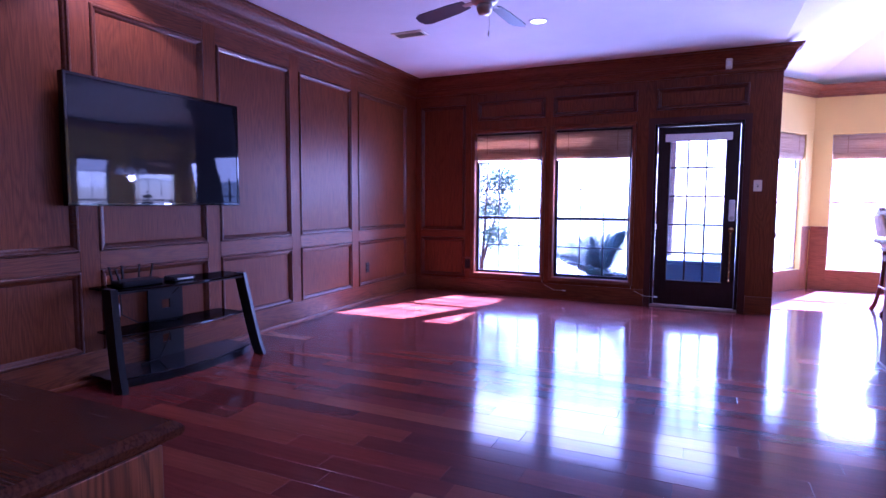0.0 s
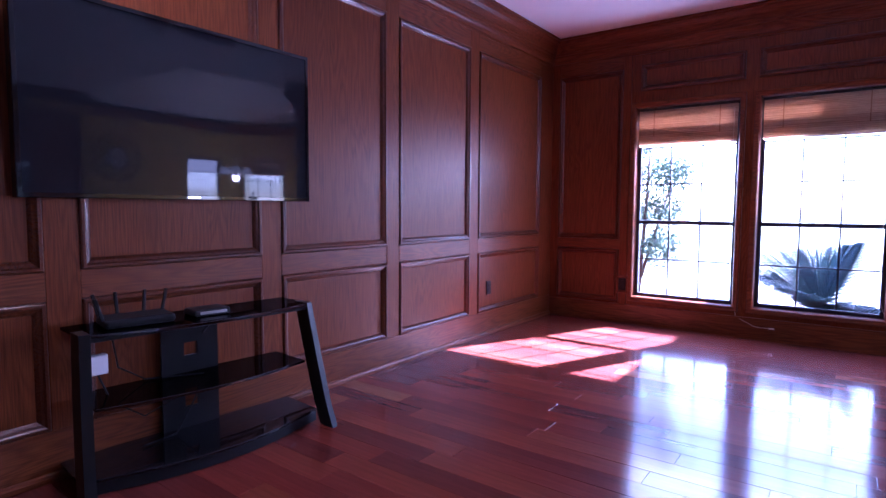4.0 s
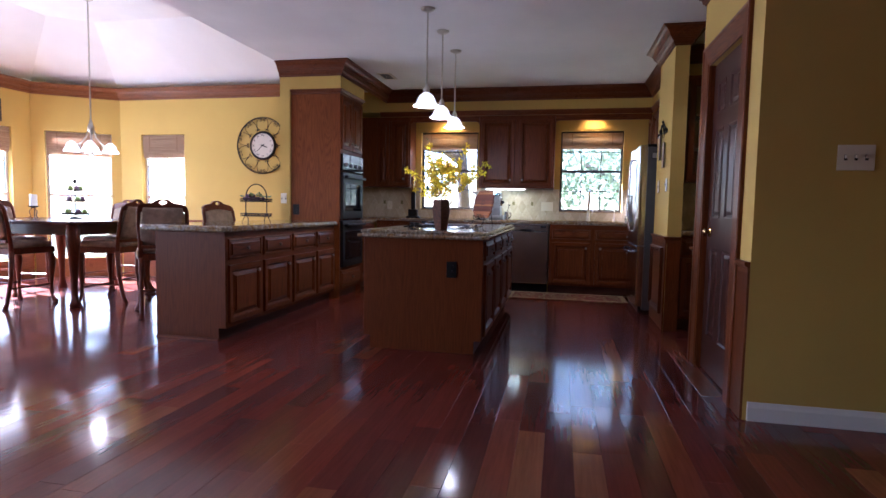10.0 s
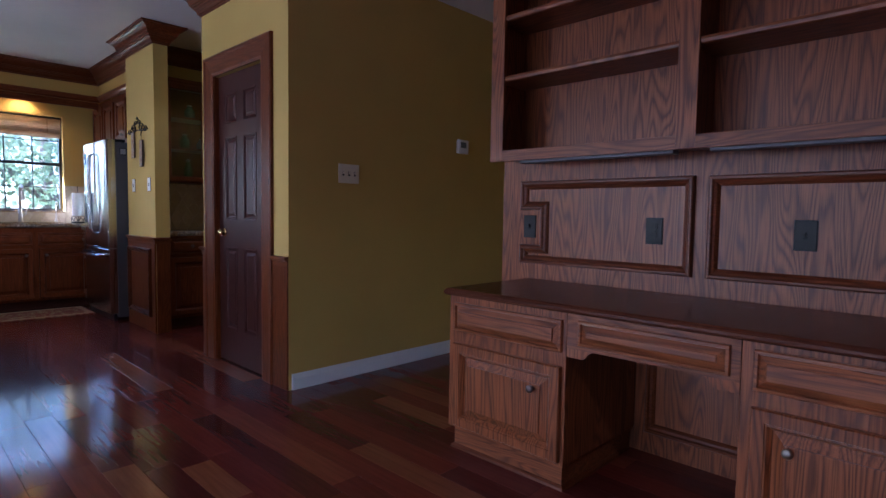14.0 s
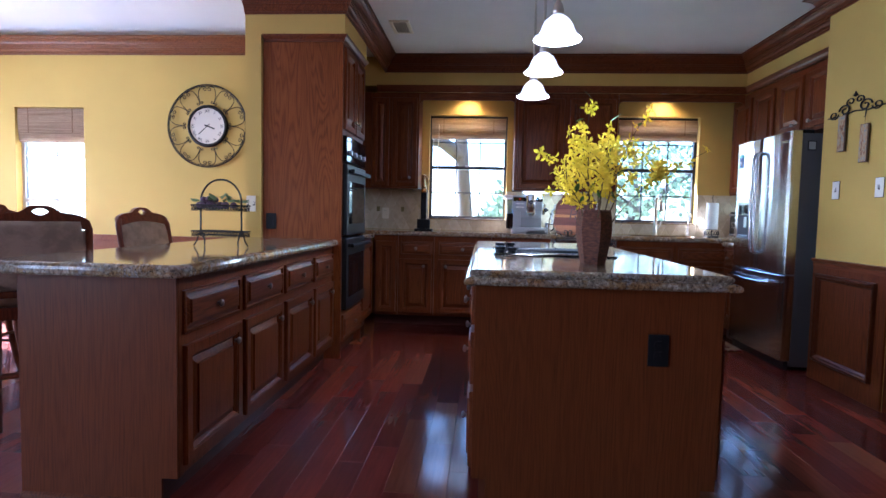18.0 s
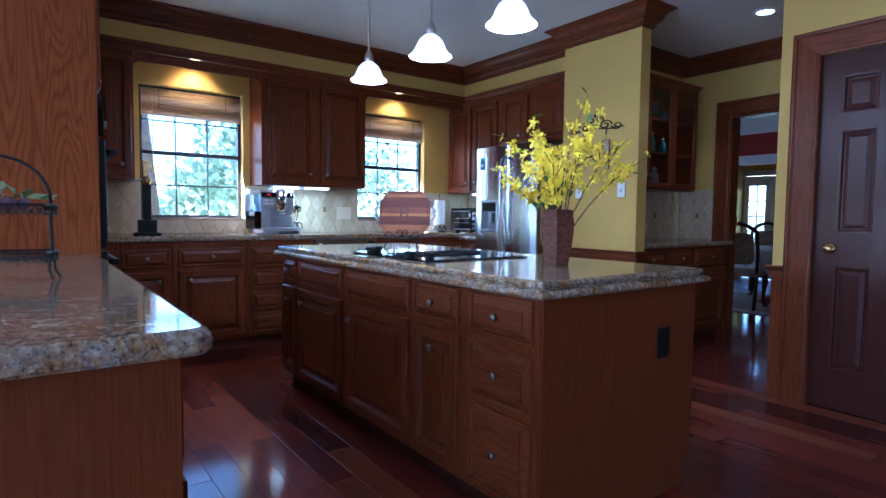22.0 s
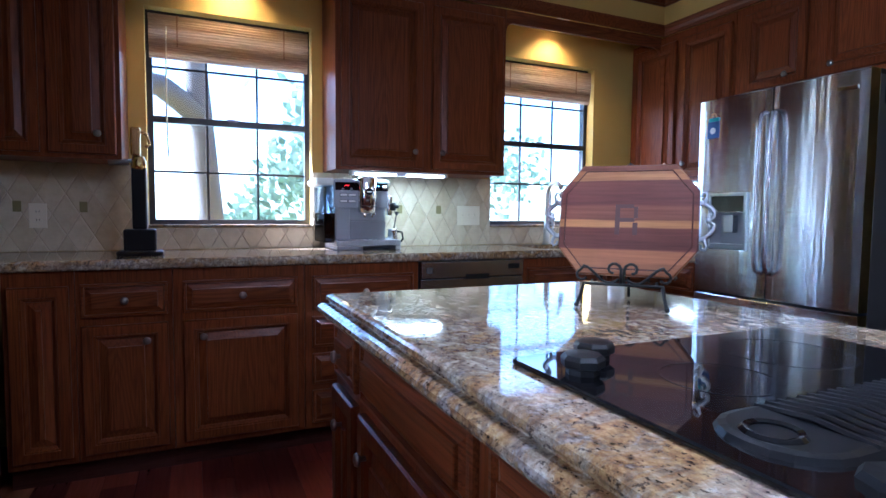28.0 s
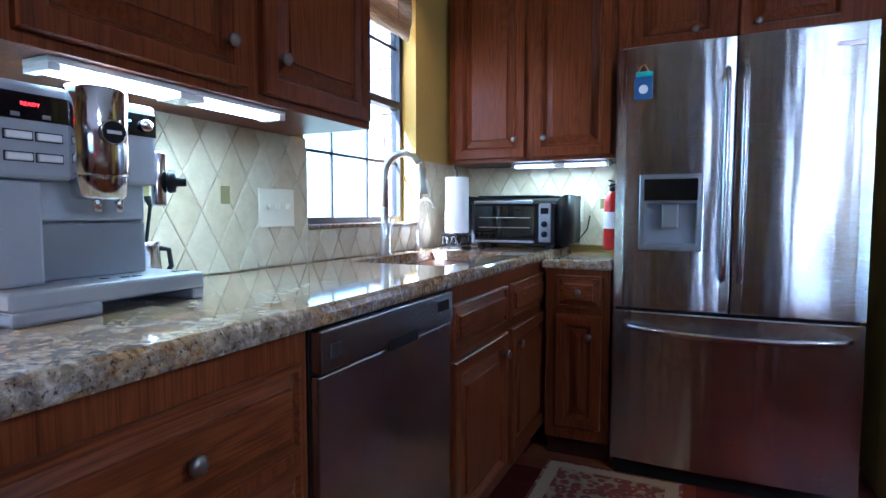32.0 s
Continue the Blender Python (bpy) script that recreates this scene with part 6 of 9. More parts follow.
def fridge_door(s0, s1, z0, z1, name, bow=0.012, hole=None):
    """A steel door with a slightly bowed face, and a hole for a dispenser."""
    bm = bmesh.new()
    k = 12
    ss = sorted({s0 + (s1 - s0) * i / k for i in range(k + 1)} | set(hole[:2] if hole else ()))
    zs = sorted({z0, z0 + 0.005, z1 - 0.005, z1} | set(hole[2:] if hole else ()))

    def face_y(s, z):
        t = (s - s0) / (s1 - s0)
        edge = 0.0 if t < 0.001 or t > 0.999 or z in (z0, z1) else 0.004
        return -bow * math.sin(math.pi * t) - edge

    grid = [[bm.verts.new((s, face_y(s, z), z)) for s in ss] for z in zs]
    for j in range(len(zs) - 1):
        for i in range(len(ss) - 1):
            if hole and hole[0] <= ss[i] < hole[1] - 1e-6 and hole[2] <= zs[j] < hole[3] - 1e-6:
                continue
            bm.faces.new((grid[j][i], grid[j][i + 1], grid[j + 1][i + 1], grid[j + 1][i]))
    rim = grid[0] + [r[-1] for r in grid[1:]] + list(reversed(grid[-1]))[1:] + [r[0] for r in reversed(grid[1:-1])]
    bk = [bm.verts.new((v.co.x, 0.065, v.co.z)) for v in rim]
    for i in range(len(rim)):
        j = (i + 1) % len(rim)
        bm.faces.new((rim[j], rim[i], bk[i], bk[j]))
    return part(name, bm, M_STEEL, rf)


mid_ = fw / 2
d1 = fridge_door(0.003, mid_ - 0.003, 0.728, 1.79, "left_door", hole=(0.116, 0.319, 0.985, 1.165))
d2 = fridge_door(mid_ + 0.003, fw - 0.003, 0.728, 1.79, "right_door")
d3 = fridge_door(0.003, fw - 0.003, 0.075, 0.716, "freezer_drawer", 0.016)


def bar_handle(parent, pts, r=0.013):
    h = part("handle", tube(pts, r, 10), M_STEEL, parent, "", True)
    return h


for s, p_ in ((mid_ - 0.03, d1), (mid_ + 0.03, d2)):
    bar_handle(p_, [(s, -0.008, 0.86), (s, -0.045, 0.875), (s, -0.056, 0.92), (s, -0.06, 1.1), (s, -0.062, 1.27), (s, -0.06, 1.44), (s, -0.056, 1.61), (s, -0.045, 1.655), (s, -0.008, 1.67)], 0.0115)
bar_handle(d3, [(0.05, -0.015, 0.66), (0.08, -0.05, 0.655), (0.25, -0.072, 0.645), (mid_, -0.08, 0.642), (fw - 0.25, -0.072, 0.645), (fw - 0.08, -0.05, 0.655), (fw - 0.05, -0.015, 0.66)], 0.013)
dp = part("dispenser", add_ring(bmesh.new(), 0.10, 0.335, 0.97, 1.275, [(0, 0.012), (0, 0.022), (0.004, 0.025), (0.018, 0.025), (0.02, 0.016)], front), M_PEWTER, d1)
part("display", box(0.117, 0.318, -0.022, -0.012, 1.172, 1.258, 0.002), M_BLACKGLOSS, dp)
part("recess", add_ring(bmesh.new(), 0.119, 0.316, 0.985, 1.165, [(-0.004, 0.02), (0.0, 0.016), (0.004, -0.045), (0.006, -0.05)], front, True), material("grey_recess", (0.3, 0.31, 0.33), 0.35), dp)
part("paddle", box(0.187, 0.247, -0.01, 0.03, 1.06, 1.155, 0.004), M_PEWTER, dp)
part("drip_tray", box(0.12, 0.315, -0.024, 0.04, 0.987, 0.999, 0.003), M_PEWTER, dp)
part("maker_badge", box(0.745, 0.835, -0.0135, -0.008, 1.706, 1.726, 0.002), M_CHROME, d2)
part("toe_grille", box(0.01, fw - 0.01, 0.03, 0.06, 0.0, 0.07, 0.004), M_BLACK, rf)
mg = thing("fridge_magnet", "small blue picture magnet on the refrigerator door", "magnet", (FX1 - 0.106, FY + 0.013, 1.637), 180)
part("magnet_card", box(-0.035, 0.035, -0.006, 0.0, -0.06, 0.03, 0.002), material("blue_print", (0.04, 0.1, 0.25), 0.4), mg)
part("magnet_bow", box(-0.03, 0.035, -0.008, -0.001, 0.03, 0.05, 0.003), material("teal_paint", (0.08, 0.45, 0.42), 0.4), mg)
part("magnet_loop", tube([(-0.02, -0.004, 0.05), (-0.012, -0.004, 0.07), (0.005, -0.004, 0.075), (0.02, -0.004, 0.05)], 0.0025, 6), material("orange_ribbon", (0.6, 0.25, 0.06), 0.5), mg)
part("printed_dot", lathe([(0.0, 0), (0.018, 0), (0.018, 0.001), (0.0, 0.001)], seg=12, cap=False), M_WHITE, mg).matrix_basis = pose(0, -0.0065, -0.02, 90)
mg2 = thing("fridge_magnet", "small square photo magnet on the refrigerator side", "magnet", (FX0 + 0.003, 0.77, 1.68), -90)
part("magnet_card", box(-0.03, 0.03, -0.004, 0.0, -0.035, 0.035, 0.001), M_BLACK, mg2)
part("photo", box(-0.024, 0.024, -0.0055, -0.0038, -0.028, 0.028), plaster("grey_photo", (0.4, 0.38, 0.36)), mg2)

# ---- under-cabinet lamps ----
def cabinet_lamp(at, rz, w, watts):
    d = thing("cabinet_lamp", "lit white fluorescent strip lamp under the wall cabinets", "strip light", at, rz, "under-cabinet lamps")
    part("lamp_body", box(0, w, 0.0, 0.075, -0.012, 0.0, 0.002), M_WHITE, d)
    for a, b in ((0.02, w / 2 - 0.03), (w / 2 + 0.03, w - 0.02)):
        part("diffuser", box(a + 0.001, b - 0.001, 0.004, 0.06, -0.023, -0.0125, 0.004), M_TUBE, d)
    for a, b in ((0, 0.02), (w / 2 - 0.03, w / 2 + 0.03), (w - 0.02, w)):
        part("end_cap", box(a, b, 0.002, 0.072, -0.024, -0.0125), M_WHITE, d)
    li = bpy.data.lights.new("cabinet_lamp_light", "AREA")
    li.shape, li.size, li.size_y, li.energy, li.color = "RECTANGLE", w - 0.06, 0.05, watts, (0.82, 1.0, 0.8)
    o = new("cabinet_lamp_light", li)
    o.matrix_world = pose(*at, 0, 0, rz) @ pose(w / 2, 0.035, -0.027)
    return d


cabinet_lamp((5.07, 2.76, 1.38), -90, 0.57, 0.24)
cabinet_lamp((5.02, 0.50, 1.38), 180, 0.5, 0.22)

# ---- pendants ----
def pendant(x):
    p = thing("pendant_light", "lit white bell glass pendant on a nickel stem", "pendant light", (x, 2.84, H), 0, "island pendants")
    part("canopy", lathe([(0.012, -0.03), (0.03, -0.026), (0.055, -0.012), (0.06, 0.0)], seg=20), M_NICKEL, p, "", True)
    part("stem", lathe([(0.007, -0.63), (0.007, -0.03)], seg=10), M_NICKEL, p)
    part("socket_cap", lathe([(0.026, -0.685), (0.028, -0.66), (0.02, -0.635), (0.008, -0.615)], seg=16), M_NICKEL, p, "", True)
    sh = part("shade", lathe([(0.109, -0.791), (0.105, -0.784), (0.089, -0.77), (0.077, -0.75), (0.07, -0.73), (0.056, -0.706), (0.036, -0.689), (0.024, -0.682)], seg=28, cap=False), M_SHADE, p, "glowing opal glass bell", True)
    li = bpy.data.lights.new("pendant_bulb", "POINT")
    li.energy, li.color, li.shadow_soft_size = 0.65, (1.0, 0.97, 0.92), 0.04
    o = new("pendant_bulb", li)
    o.location = (x, 2.84, H - 0.80)
    return p


for x in (1.90, 2.495, 3.14):
    pendant(x)


# ---- things on the island ----
def rope_vase_material():
    m = material("brown_rope_vase", (0.11, 0.035, 0.018), 0.55)
    v = coords(m, (0.4, 0.4, 1), rnd=False)
    f = noise_node(m, v, 120, 3)
    set_color(m, ramp(m, f, [(0.3, (0.05, 0.015, 0.008)), (0.6, (0.14, 0.045, 0.022)), (0.8, (0.2, 0.075, 0.04))]))
    bump(m, f, 0.5, 0.003)
    return m


VX, VY = 1.77, 2.668
va = thing("vase", "brown ribbed six-sided vase on the island", "vase", (VX, VY, 0.9152), 10)
vp = [(0.053, 0.0), (0.055, 0.005), (0.071, 0.09), (0.078, 0.14), (0.079, 0.18), (0.071, 0.232), (0.066, 0.238), (0.06, 0.235), (0.064, 0.17), (0.047, 0.02)]
bm = bmesh.new()
fine = []
for (r0, z0), (r1, z1) in zip(vp[:6], vp[1:6]):
    k = max(1, int((z1 - z0) / 0.0035))
    fine += [(r0 + (r1 - r0) * j / k + (0.001 if j % 2 else 0.0), z0 + (z1 - z0) * j / k) for j in range(k)]
part("vase_body", add_lathe(bm, fine + vp[5:], seg=6), rope_vase_material(), va)
M_PETAL = material("yellow_petal", (0.85, 0.68, 0.025), 0.6)
_n, _l, _b = nodes_of(M_PETAL)
_tr, _mx = _n.new("ShaderNodeBsdfTranslucent"), _n.new("ShaderNodeMixShader")
_tr.inputs[0].default_value = (0.85, 0.68, 0.025, 1)
_mx.inputs[0].default_value = 0.45
_l.new(_b.outputs[0], _mx.inputs[1])
_l.new(_tr.outputs[0], _mx.inputs[2])
_l.new(_mx.outputs[0], _n["Material Output"].inputs[0])
M_TWIG = material("brown_twig", (0.09, 0.06, 0.03), 0.8)
M_LEAF = material("green_leaf", (0.06, 0.13, 0.02), 0.5)
rng = random.Random(11)
fl = thing("flower_spray", "spray of yellow forsythia blossom standing in the vase", "flowers", (VX, VY, 0.92), 0)
blooms = bmesh.new()
leaves = bmesh.new()


def add_bloom(bm, p, size, r):
    """Four narrow petals that spread and curl from one point."""
    ax = Vector((r.uniform(-1, 1), r.uniform(-1, 1), r.uniform(-0.6, 0.8))).normalized()
    u = ax.orthogonal().normalized()
    w = ax.cross(u)
    a0 = r.uniform(0, 6.28)
    for i in range(4):
        a = a0 + i * math.pi / 2 + r.uniform(-0.2, 0.2)
        d = u * math.cos(a) + w * math.sin(a)
        s = d.cross(ax) * size * r.uniform(0.2, 0.27)
        q1, q2 = p + d * size * 0.3 + ax * size * 0.32, p + d * size * 0.68 + ax * size * 0.38
        tip = p + d * size + ax * size * r.uniform(0.1, 0.4)
        v = [bm.verts.new(q) for q in (p, q1 + s * 0.75, q2 + s, tip, q2 - s, q1 - s * 0.75)]
        bm.faces.new((v[0], v[1], v[5]))
        bm.faces.new((v[1], v[2], v[4], v[5]))
        bm.faces.new((v[2], v[3], v[4]))


def add_leaf(bm, p, d, length):
    s = d.cross(Vector((0, 0, 1))).normalized() * length * 0.17
    up = Vector((0, 0, length * 0.06))
    v = [bm.verts.new(q) for q in (p, p + d * length * 0.35 + s + up, p + d * length * 0.7 + s * 0.8 + up, p + d * length, p + d * length * 0.7 - s * 0.8 + up, p + d * length * 0.35 - s + up)]
    bm.faces.new((v[0], v[1], v[2], v[3]))
    bm.faces.new((v[0], v[3], v[4], v[5]))


def spread(r, k):
    return Vector((r.gauss(0, 1), r.gauss(0, 1), r.gauss(0, 1))) * k


for i in range(12):
    a = 2 * math.pi * i / 12 + rng.uniform(-0.22, 0.22)
    outer = i % 2 == 0
    lean = rng.uniform(0.31, 0.42) if outer else rng.uniform(0.08, 0.2)
    top = rng.uniform(0.44, 0.6) if outer else rng.uniform(0.52, 0.69)
    sway = rng.uniform(-0.5, 0.5)
    pts = []
    for k in range(10):
        t = k / 9
        b = a + sway * t * t
        rad = 0.02 + lean * (1.0 - 0.12 * math.sin(b)) * (0.25 * t + 0.75 * t * t)
        pts.append(Vector((math.cos(b) * rad, math.sin(b) * rad, 0.04 + (top - 0.04) * (t if not outer else 1.12 * t - 0.12 * t * t))) + spread(rng, 0.005 * t))
    part("twig", tube(pts, [0.0038 * (1 - 0.7 * k / 9) for k in range(10)], 5), M_TWIG, fl)
    shoots = [pts[5:]]
    for s in range(3):
        j = rng.randint(4, 7)
        d = (Vector((math.cos(a), math.sin(a), 0)) * rng.uniform(-0.2, 0.9) + Vector((rng.uniform(-1, 1), rng.uniform(-1, 1), rng.uniform(0.0, 0.9)))).normalized()
        ln_ = rng.uniform(0.07, 0.15)
        shoot = [pts[j], pts[j] + d * ln_ * 0.5 + Vector((0, 0, 0.012)), pts[j] + d * ln_]
        part("side_twig", tube(shoot, [0.0022, 0.0018, 0.001], 5), M_TWIG, fl)
        shoots.append(shoot)
    for shoot in shoots:
        n_ = 6 if len(shoot) > 3 else 3
        for k in range(n_):
            t = (k + 0.6 + rng.uniform(-0.3, 0.3)) / n_ * (len(shoot) - 1)
            j = min(len(shoot) - 2, int(t))
            c = shoot[j].lerp(shoot[j + 1], min(1.0, t - j))
            for q in range(rng.randint(1, 3)):
                add_bloom(blooms, c + spread(rng, 0.011), rng.uniform(0.024, 0.035), rng)
    for k in range(2):
        j = rng.randint(4, 9)
        d = Vector((rng.uniform(-1, 1), rng.uniform(-1, 1), rng.uniform(-0.1, 0.9))).normalized()
        add_leaf(leaves, pts[j], d, rng.uniform(0.04, 0.08))
ob = part("blossoms", blooms, M_PETAL, fl)
ob["kind"] = "stuff"
ob = part("leaves", leaves, M_LEAF, fl)
ob["kind"] = "stuff"


def board_wood():
    """Strips of dark and orange wood glued one above the other."""
    m = material("striped_board_wood", (0.2, 0.08, 0.04), 0.36)
    n, l, b = nodes_of(m)
    tc, sep, wob, rng_ = n.new("ShaderNodeTexCoord"), n.new("ShaderNodeSeparateXYZ"), n.new("ShaderNodeMath"), n.new("ShaderNodeMapRange")
    l.new(tc.outputs["Object"], sep.inputs[0])
    wob.operation = "MULTIPLY_ADD"
    wob.inputs[1].default_value = 0.006
    l.new(noise_node(m, coords(m, (0.2, 1, 1), rnd=False), 30, 2), wob.inputs[0])
    l.new(sep.outputs["Z"], wob.inputs[2])
    rng_.inputs[1].default_value, rng_.inputs[2].default_value = -0.144, 0.15
    l.new(wob.outputs[0], rng_.inputs[0])
    strips = [(0.0, (0.22, 0.085, 0.036)), (0.22, (0.24, 0.095, 0.04)), (0.235, (0.085, 0.026, 0.02)), (0.42, (0.1, 0.032, 0.022)), (0.435, (0.3, 0.145, 0.05)), (0.49, (0.28, 0.13, 0.048)),
              (0.5, (0.12, 0.042, 0.026)), (0.62, (0.14, 0.05, 0.03)), (0.635, (0.09, 0.028, 0.022)), (0.85, (0.1, 0.034, 0.024)), (0.86, (0.26, 0.125, 0.05)), (0.94, (0.24, 0.11, 0.046)), (0.95, (0.12, 0.045, 0.028)), (1.0, (0.14, 0.052, 0.03))]
    c = ramp(m, rng_.outputs[0], strips)
    g = noise_node(m, coords(m, (0.04, 1, 1), rnd=False), 110, 4, 0.65)
    set_color(m, mix(m, 0.7, c, ramp(m, g, [(0.3, (0.55, 0.52, 0.5)), (0.7, (1.2, 1.2, 1.2))]), "MULTIPLY"))
    b.inputs["Specular IOR Level"].default_value = 0.25
    bump(m, g, 0.15, 0.001)
    return m


BX, BY, BRZ = 3.23, 2.52, -138
BW, BH, BCX, BCZ = 0.172, 0.146, 0.055, 0.07
cbd = thing("serving_board", "striped wooden serving board with scrolled pewter handles", "serving board", (BX, BY, 0.984), BRZ)
octo = [(-BW + BCX, -BH), (BW - BCX, -BH), (BW, -BH + BCZ), (BW, BH - BCZ), (BW - BCX, BH), (-BW + BCX, BH), (-BW, BH - BCZ), (-BW, -BH + BCZ)]
tilt = pose(0, 0, BH + 0.005, -12)
bm = slab(octo, [(0.004, -0.011), (0, -0.007), (0, 0.007), (0.004, 0.011)])
bmesh.ops.rotate(bm, verts=bm.verts, cent=(0, 0, 0), matrix=Matrix.Rotation(radians(90), 3, "X"))
bd = part("board", bm, board_wood(), cbd)
bd.matrix_basis = tilt
part("groove", tube([(x * 0.91, -0.0102, z * 0.885) for x, z in octo], 0.0022, 6, True), M_DARKOAK, bd)
for d in (-1, 1):
    hd = part("handle", lathe([(0.0, -0.009), (0.006, -0.006), (0.008, 0.0), (0.006, 0.006), (0.0, 0.009)], (d * (BW + 0.022), -0.004, 0.0), 10, False), M_PEWTER, bd, "scrolled pewter handle", True)
    for e in (-1, 1):
        s_ = [(0.004, 0.06), (0.006, 0.07), (0.014, 0.072), (0.018, 0.063), (0.013, 0.05), (0.013, 0.042), (0.024, 0.034), (0.034, 0.022), (0.034, 0.01), (0.027, 0.004), (0.02, 0.008), (0.021, 0.016), (0.027, 0.016)]
        part("scroll", tube([(d * (BW + x), -0.004, e * z) for x, z in s_], [0.003, 0.0035, 0.0038, 0.0042, 0.005, 0.006, 0.0062, 0.006, 0.005, 0.0045, 0.004, 0.0035, 0.003], 8), M_PEWTER, hd, "", True)
        part("mount", box(d * (BW + 0.006) - 0.009, d * (BW + 0.006) + 0.009, -0.006, 0.004, e * 0.045 - 0.006, e * 0.045 + 0.006, 0.002), M_PEWTER, hd)
M_LETTER = material("stained_letter", (0.05, 0.016, 0.013), 0.5)
for x0, x1, z0, z1 in ((-0.028, -0.016, -0.04, 0.04), (-0.016, 0.018, 0.03, 0.04), (0.018, 0.028, 0.004, 0.034), (-0.016, 0.02, -0.006, 0.004), (0.016, 0.028, -0.04, -0.008)):
    part("letter_stroke", box(x0, x1, -0.0114, -0.0106, z0, z1), M_LETTER, bd)
es = thing("easel_stand", "black scrolled iron easel holding the serving board", "easel", (BX, BY, 0.9152), BRZ)
LIP, BAR = -0.062, 0.058
part("front_bar", tube([(-0.098, LIP, BAR), (0.098, LIP, BAR)], 0.0042, 8), M_IRON, es)
for d in (-1, 1):
    part("front_leg", tube([(d * 0.095, LIP, BAR), (d * 0.1, LIP - 0.012, 0.03), (d * 0.107, LIP - 0.03, 0.006)], 0.0042, 8), M_IRON, es)
    part("ball_foot", lathe([(0.0, -0.006), (0.005, -0.004), (0.0065, 0.0), (0.005, 0.004), (0.0, 0.006)], (d * 0.108, LIP - 0.032, 0.0062), 10, False), M_IRON, es, "", True)
    part("ledge", tube([(d * 0.08, LIP, BAR), (d * 0.08, -0.02, BAR + 0.004)], 0.0035, 6), M_IRON, es)
    heart = [(d * 0.003, LIP, BAR + 0.004), (d * 0.004, LIP, BAR + 0.03)] + [(d * (0.022 - 0.018 * math.cos(a) * (1 - 0.06 * i)), LIP, BAR + 0.038 + 0.018 * math.sin(a) * (1 - 0.06 * i)) for i, a in enumerate([math.pi * 0.19 * k for k in range(9)])]
    part("heart_curl", tube(heart, 0.0038, 7), M_IRON, es, "", True)
    arm = [(d * (0.008 + 0.095 * k / 12), LIP, BAR + 0.014 - 0.012 * math.sin(math.pi * k / 7) + 0.024 * (k / 12) ** 2) for k in range(12)]
    arm += [(d * (0.1 + 0.013 * math.sin(a)), LIP, BAR + 0.022 + 0.013 * math.cos(a)) for a in [0.3 + 0.55 * k for k in range(8)]]
    part("side_curl", tube(arm, 0.0036, 7), M_IRON, es, "", True)
    part("rear_upright", tube([(d * 0.06, -0.012, BAR + 0.004), (d * 0.03, 0.035, 0.24), (d * 0.006, 0.055, 0.35)], 0.004, 6), M_IRON, es)
part("top_loop", tube([(0.006, 0.055, 0.35), (0.012, 0.056, 0.362), (0.0, 0.057, 0.37), (-0.012, 0.056, 0.362), (-0.006, 0.055, 0.35)], 0.0036, 6), M_IRON, es)
part("back_leg", tube([(0, 0.05, 0.33), (0, 0.075, 0.2), (0, 0.12, 0.005)], 0.0042, 6), M_IRON, es)

# ---- fruit stand on the peninsula ----
fs = thing("fruit_stand", "two-tier black wire stand with artificial fruit", "fruit stand", (2.2, 4.58, 0.9152), 75)
hw = 0.136
for d in (-1, 1):
    part("foot", tube([(d * (hw + 0.012), 0.04, 0.004), (d * hw, 0.03, 0.03), (d * hw, 0.0, 0.1)], 0.004, 6), M_IRON, fs)
    part("foot", tube([(d * (hw + 0.012), -0.04, 0.004), (d * hw, -0.03, 0.03), (d * hw, 0.0, 0.1)], 0.004, 6), M_IRON, fs)
part("arch", tube([(-hw, 0, 0.06)] + [(-hw * math.cos(math.pi * i / 18), 0, 0.24 + 0.125 * math.sin(math.pi * i / 18)) for i in range(19)] + [(hw, 0, 0.06)], 0.005, 8), M_IRON, fs)
for z in (0.085, 0.225):
    for yy in (-0.07, 0.07):
        part("tray_rim", tube([(-hw, yy, z), (hw, yy, z)], 0.004, 6), M_IRON, fs)
    for xx in (-hw, hw):
        part("tray_rim", tube([(xx, -0.07, z), (xx, 0.07, z)], 0.004, 6), M_IRON, fs)
    part("tray_mesh", boxes(*[(x - 0.0012, x + 0.0012, -0.07, 0.07, z - 0.022, z - 0.019) for x in [(-hw + 2 * hw * i / 9) for i in range(10)]], *[(-hw, hw, y - 0.0012, y + 0.0012, z - 0.0215, z - 0.0195) for y in (-0.06, -0.03, 0, 0.03, 0.06)]), M_IRON, fs)
    for sh in (0.0, 0.5):
        for yy in (-0.07, 0.07):
            part("lattice", tube([(-hw + 2 * hw * i / 42, yy, z - 0.03 * abs(math.sin(math.pi * (i / 6 + sh)))) for i in range(43)], 0.0017, 5), M_IRON, fs)
        for xx in (-hw, hw):
            part("lattice", tube([(xx, -0.07 + 0.14 * i / 24, z - 0.03 * abs(math.sin(math.pi * (i / 6 + sh)))) for i in range(25)], 0.0017, 5), M_IRON, fs)
M_GRAPE = material("purple_grape", (0.1, 0.05, 0.09), 0.5)
M_PEAR = material("green_fruit", (0.16, 0.24, 0.06), 0.45)


def fruit(x, y, z, r, mat, label):
    bm = bmesh.new()
    bmesh.ops.create_icosphere(bm, subdivisions=2, radius=r)
    for v in bm.verts:
        v.co.z *= 0.95
        v.co *= 1 + 0.05 * noise.noise(v.co * 30)
    c = math.cos(radians(75)), math.sin(radians(75))
    return solid("fruit", bm, mat, label, "fruit", group="fruit on the stand", at=(2.2 + x * c[0] - y * c[1], 4.58 + x * c[1] + y * c[0], 0.9152 + z), smooth=True)


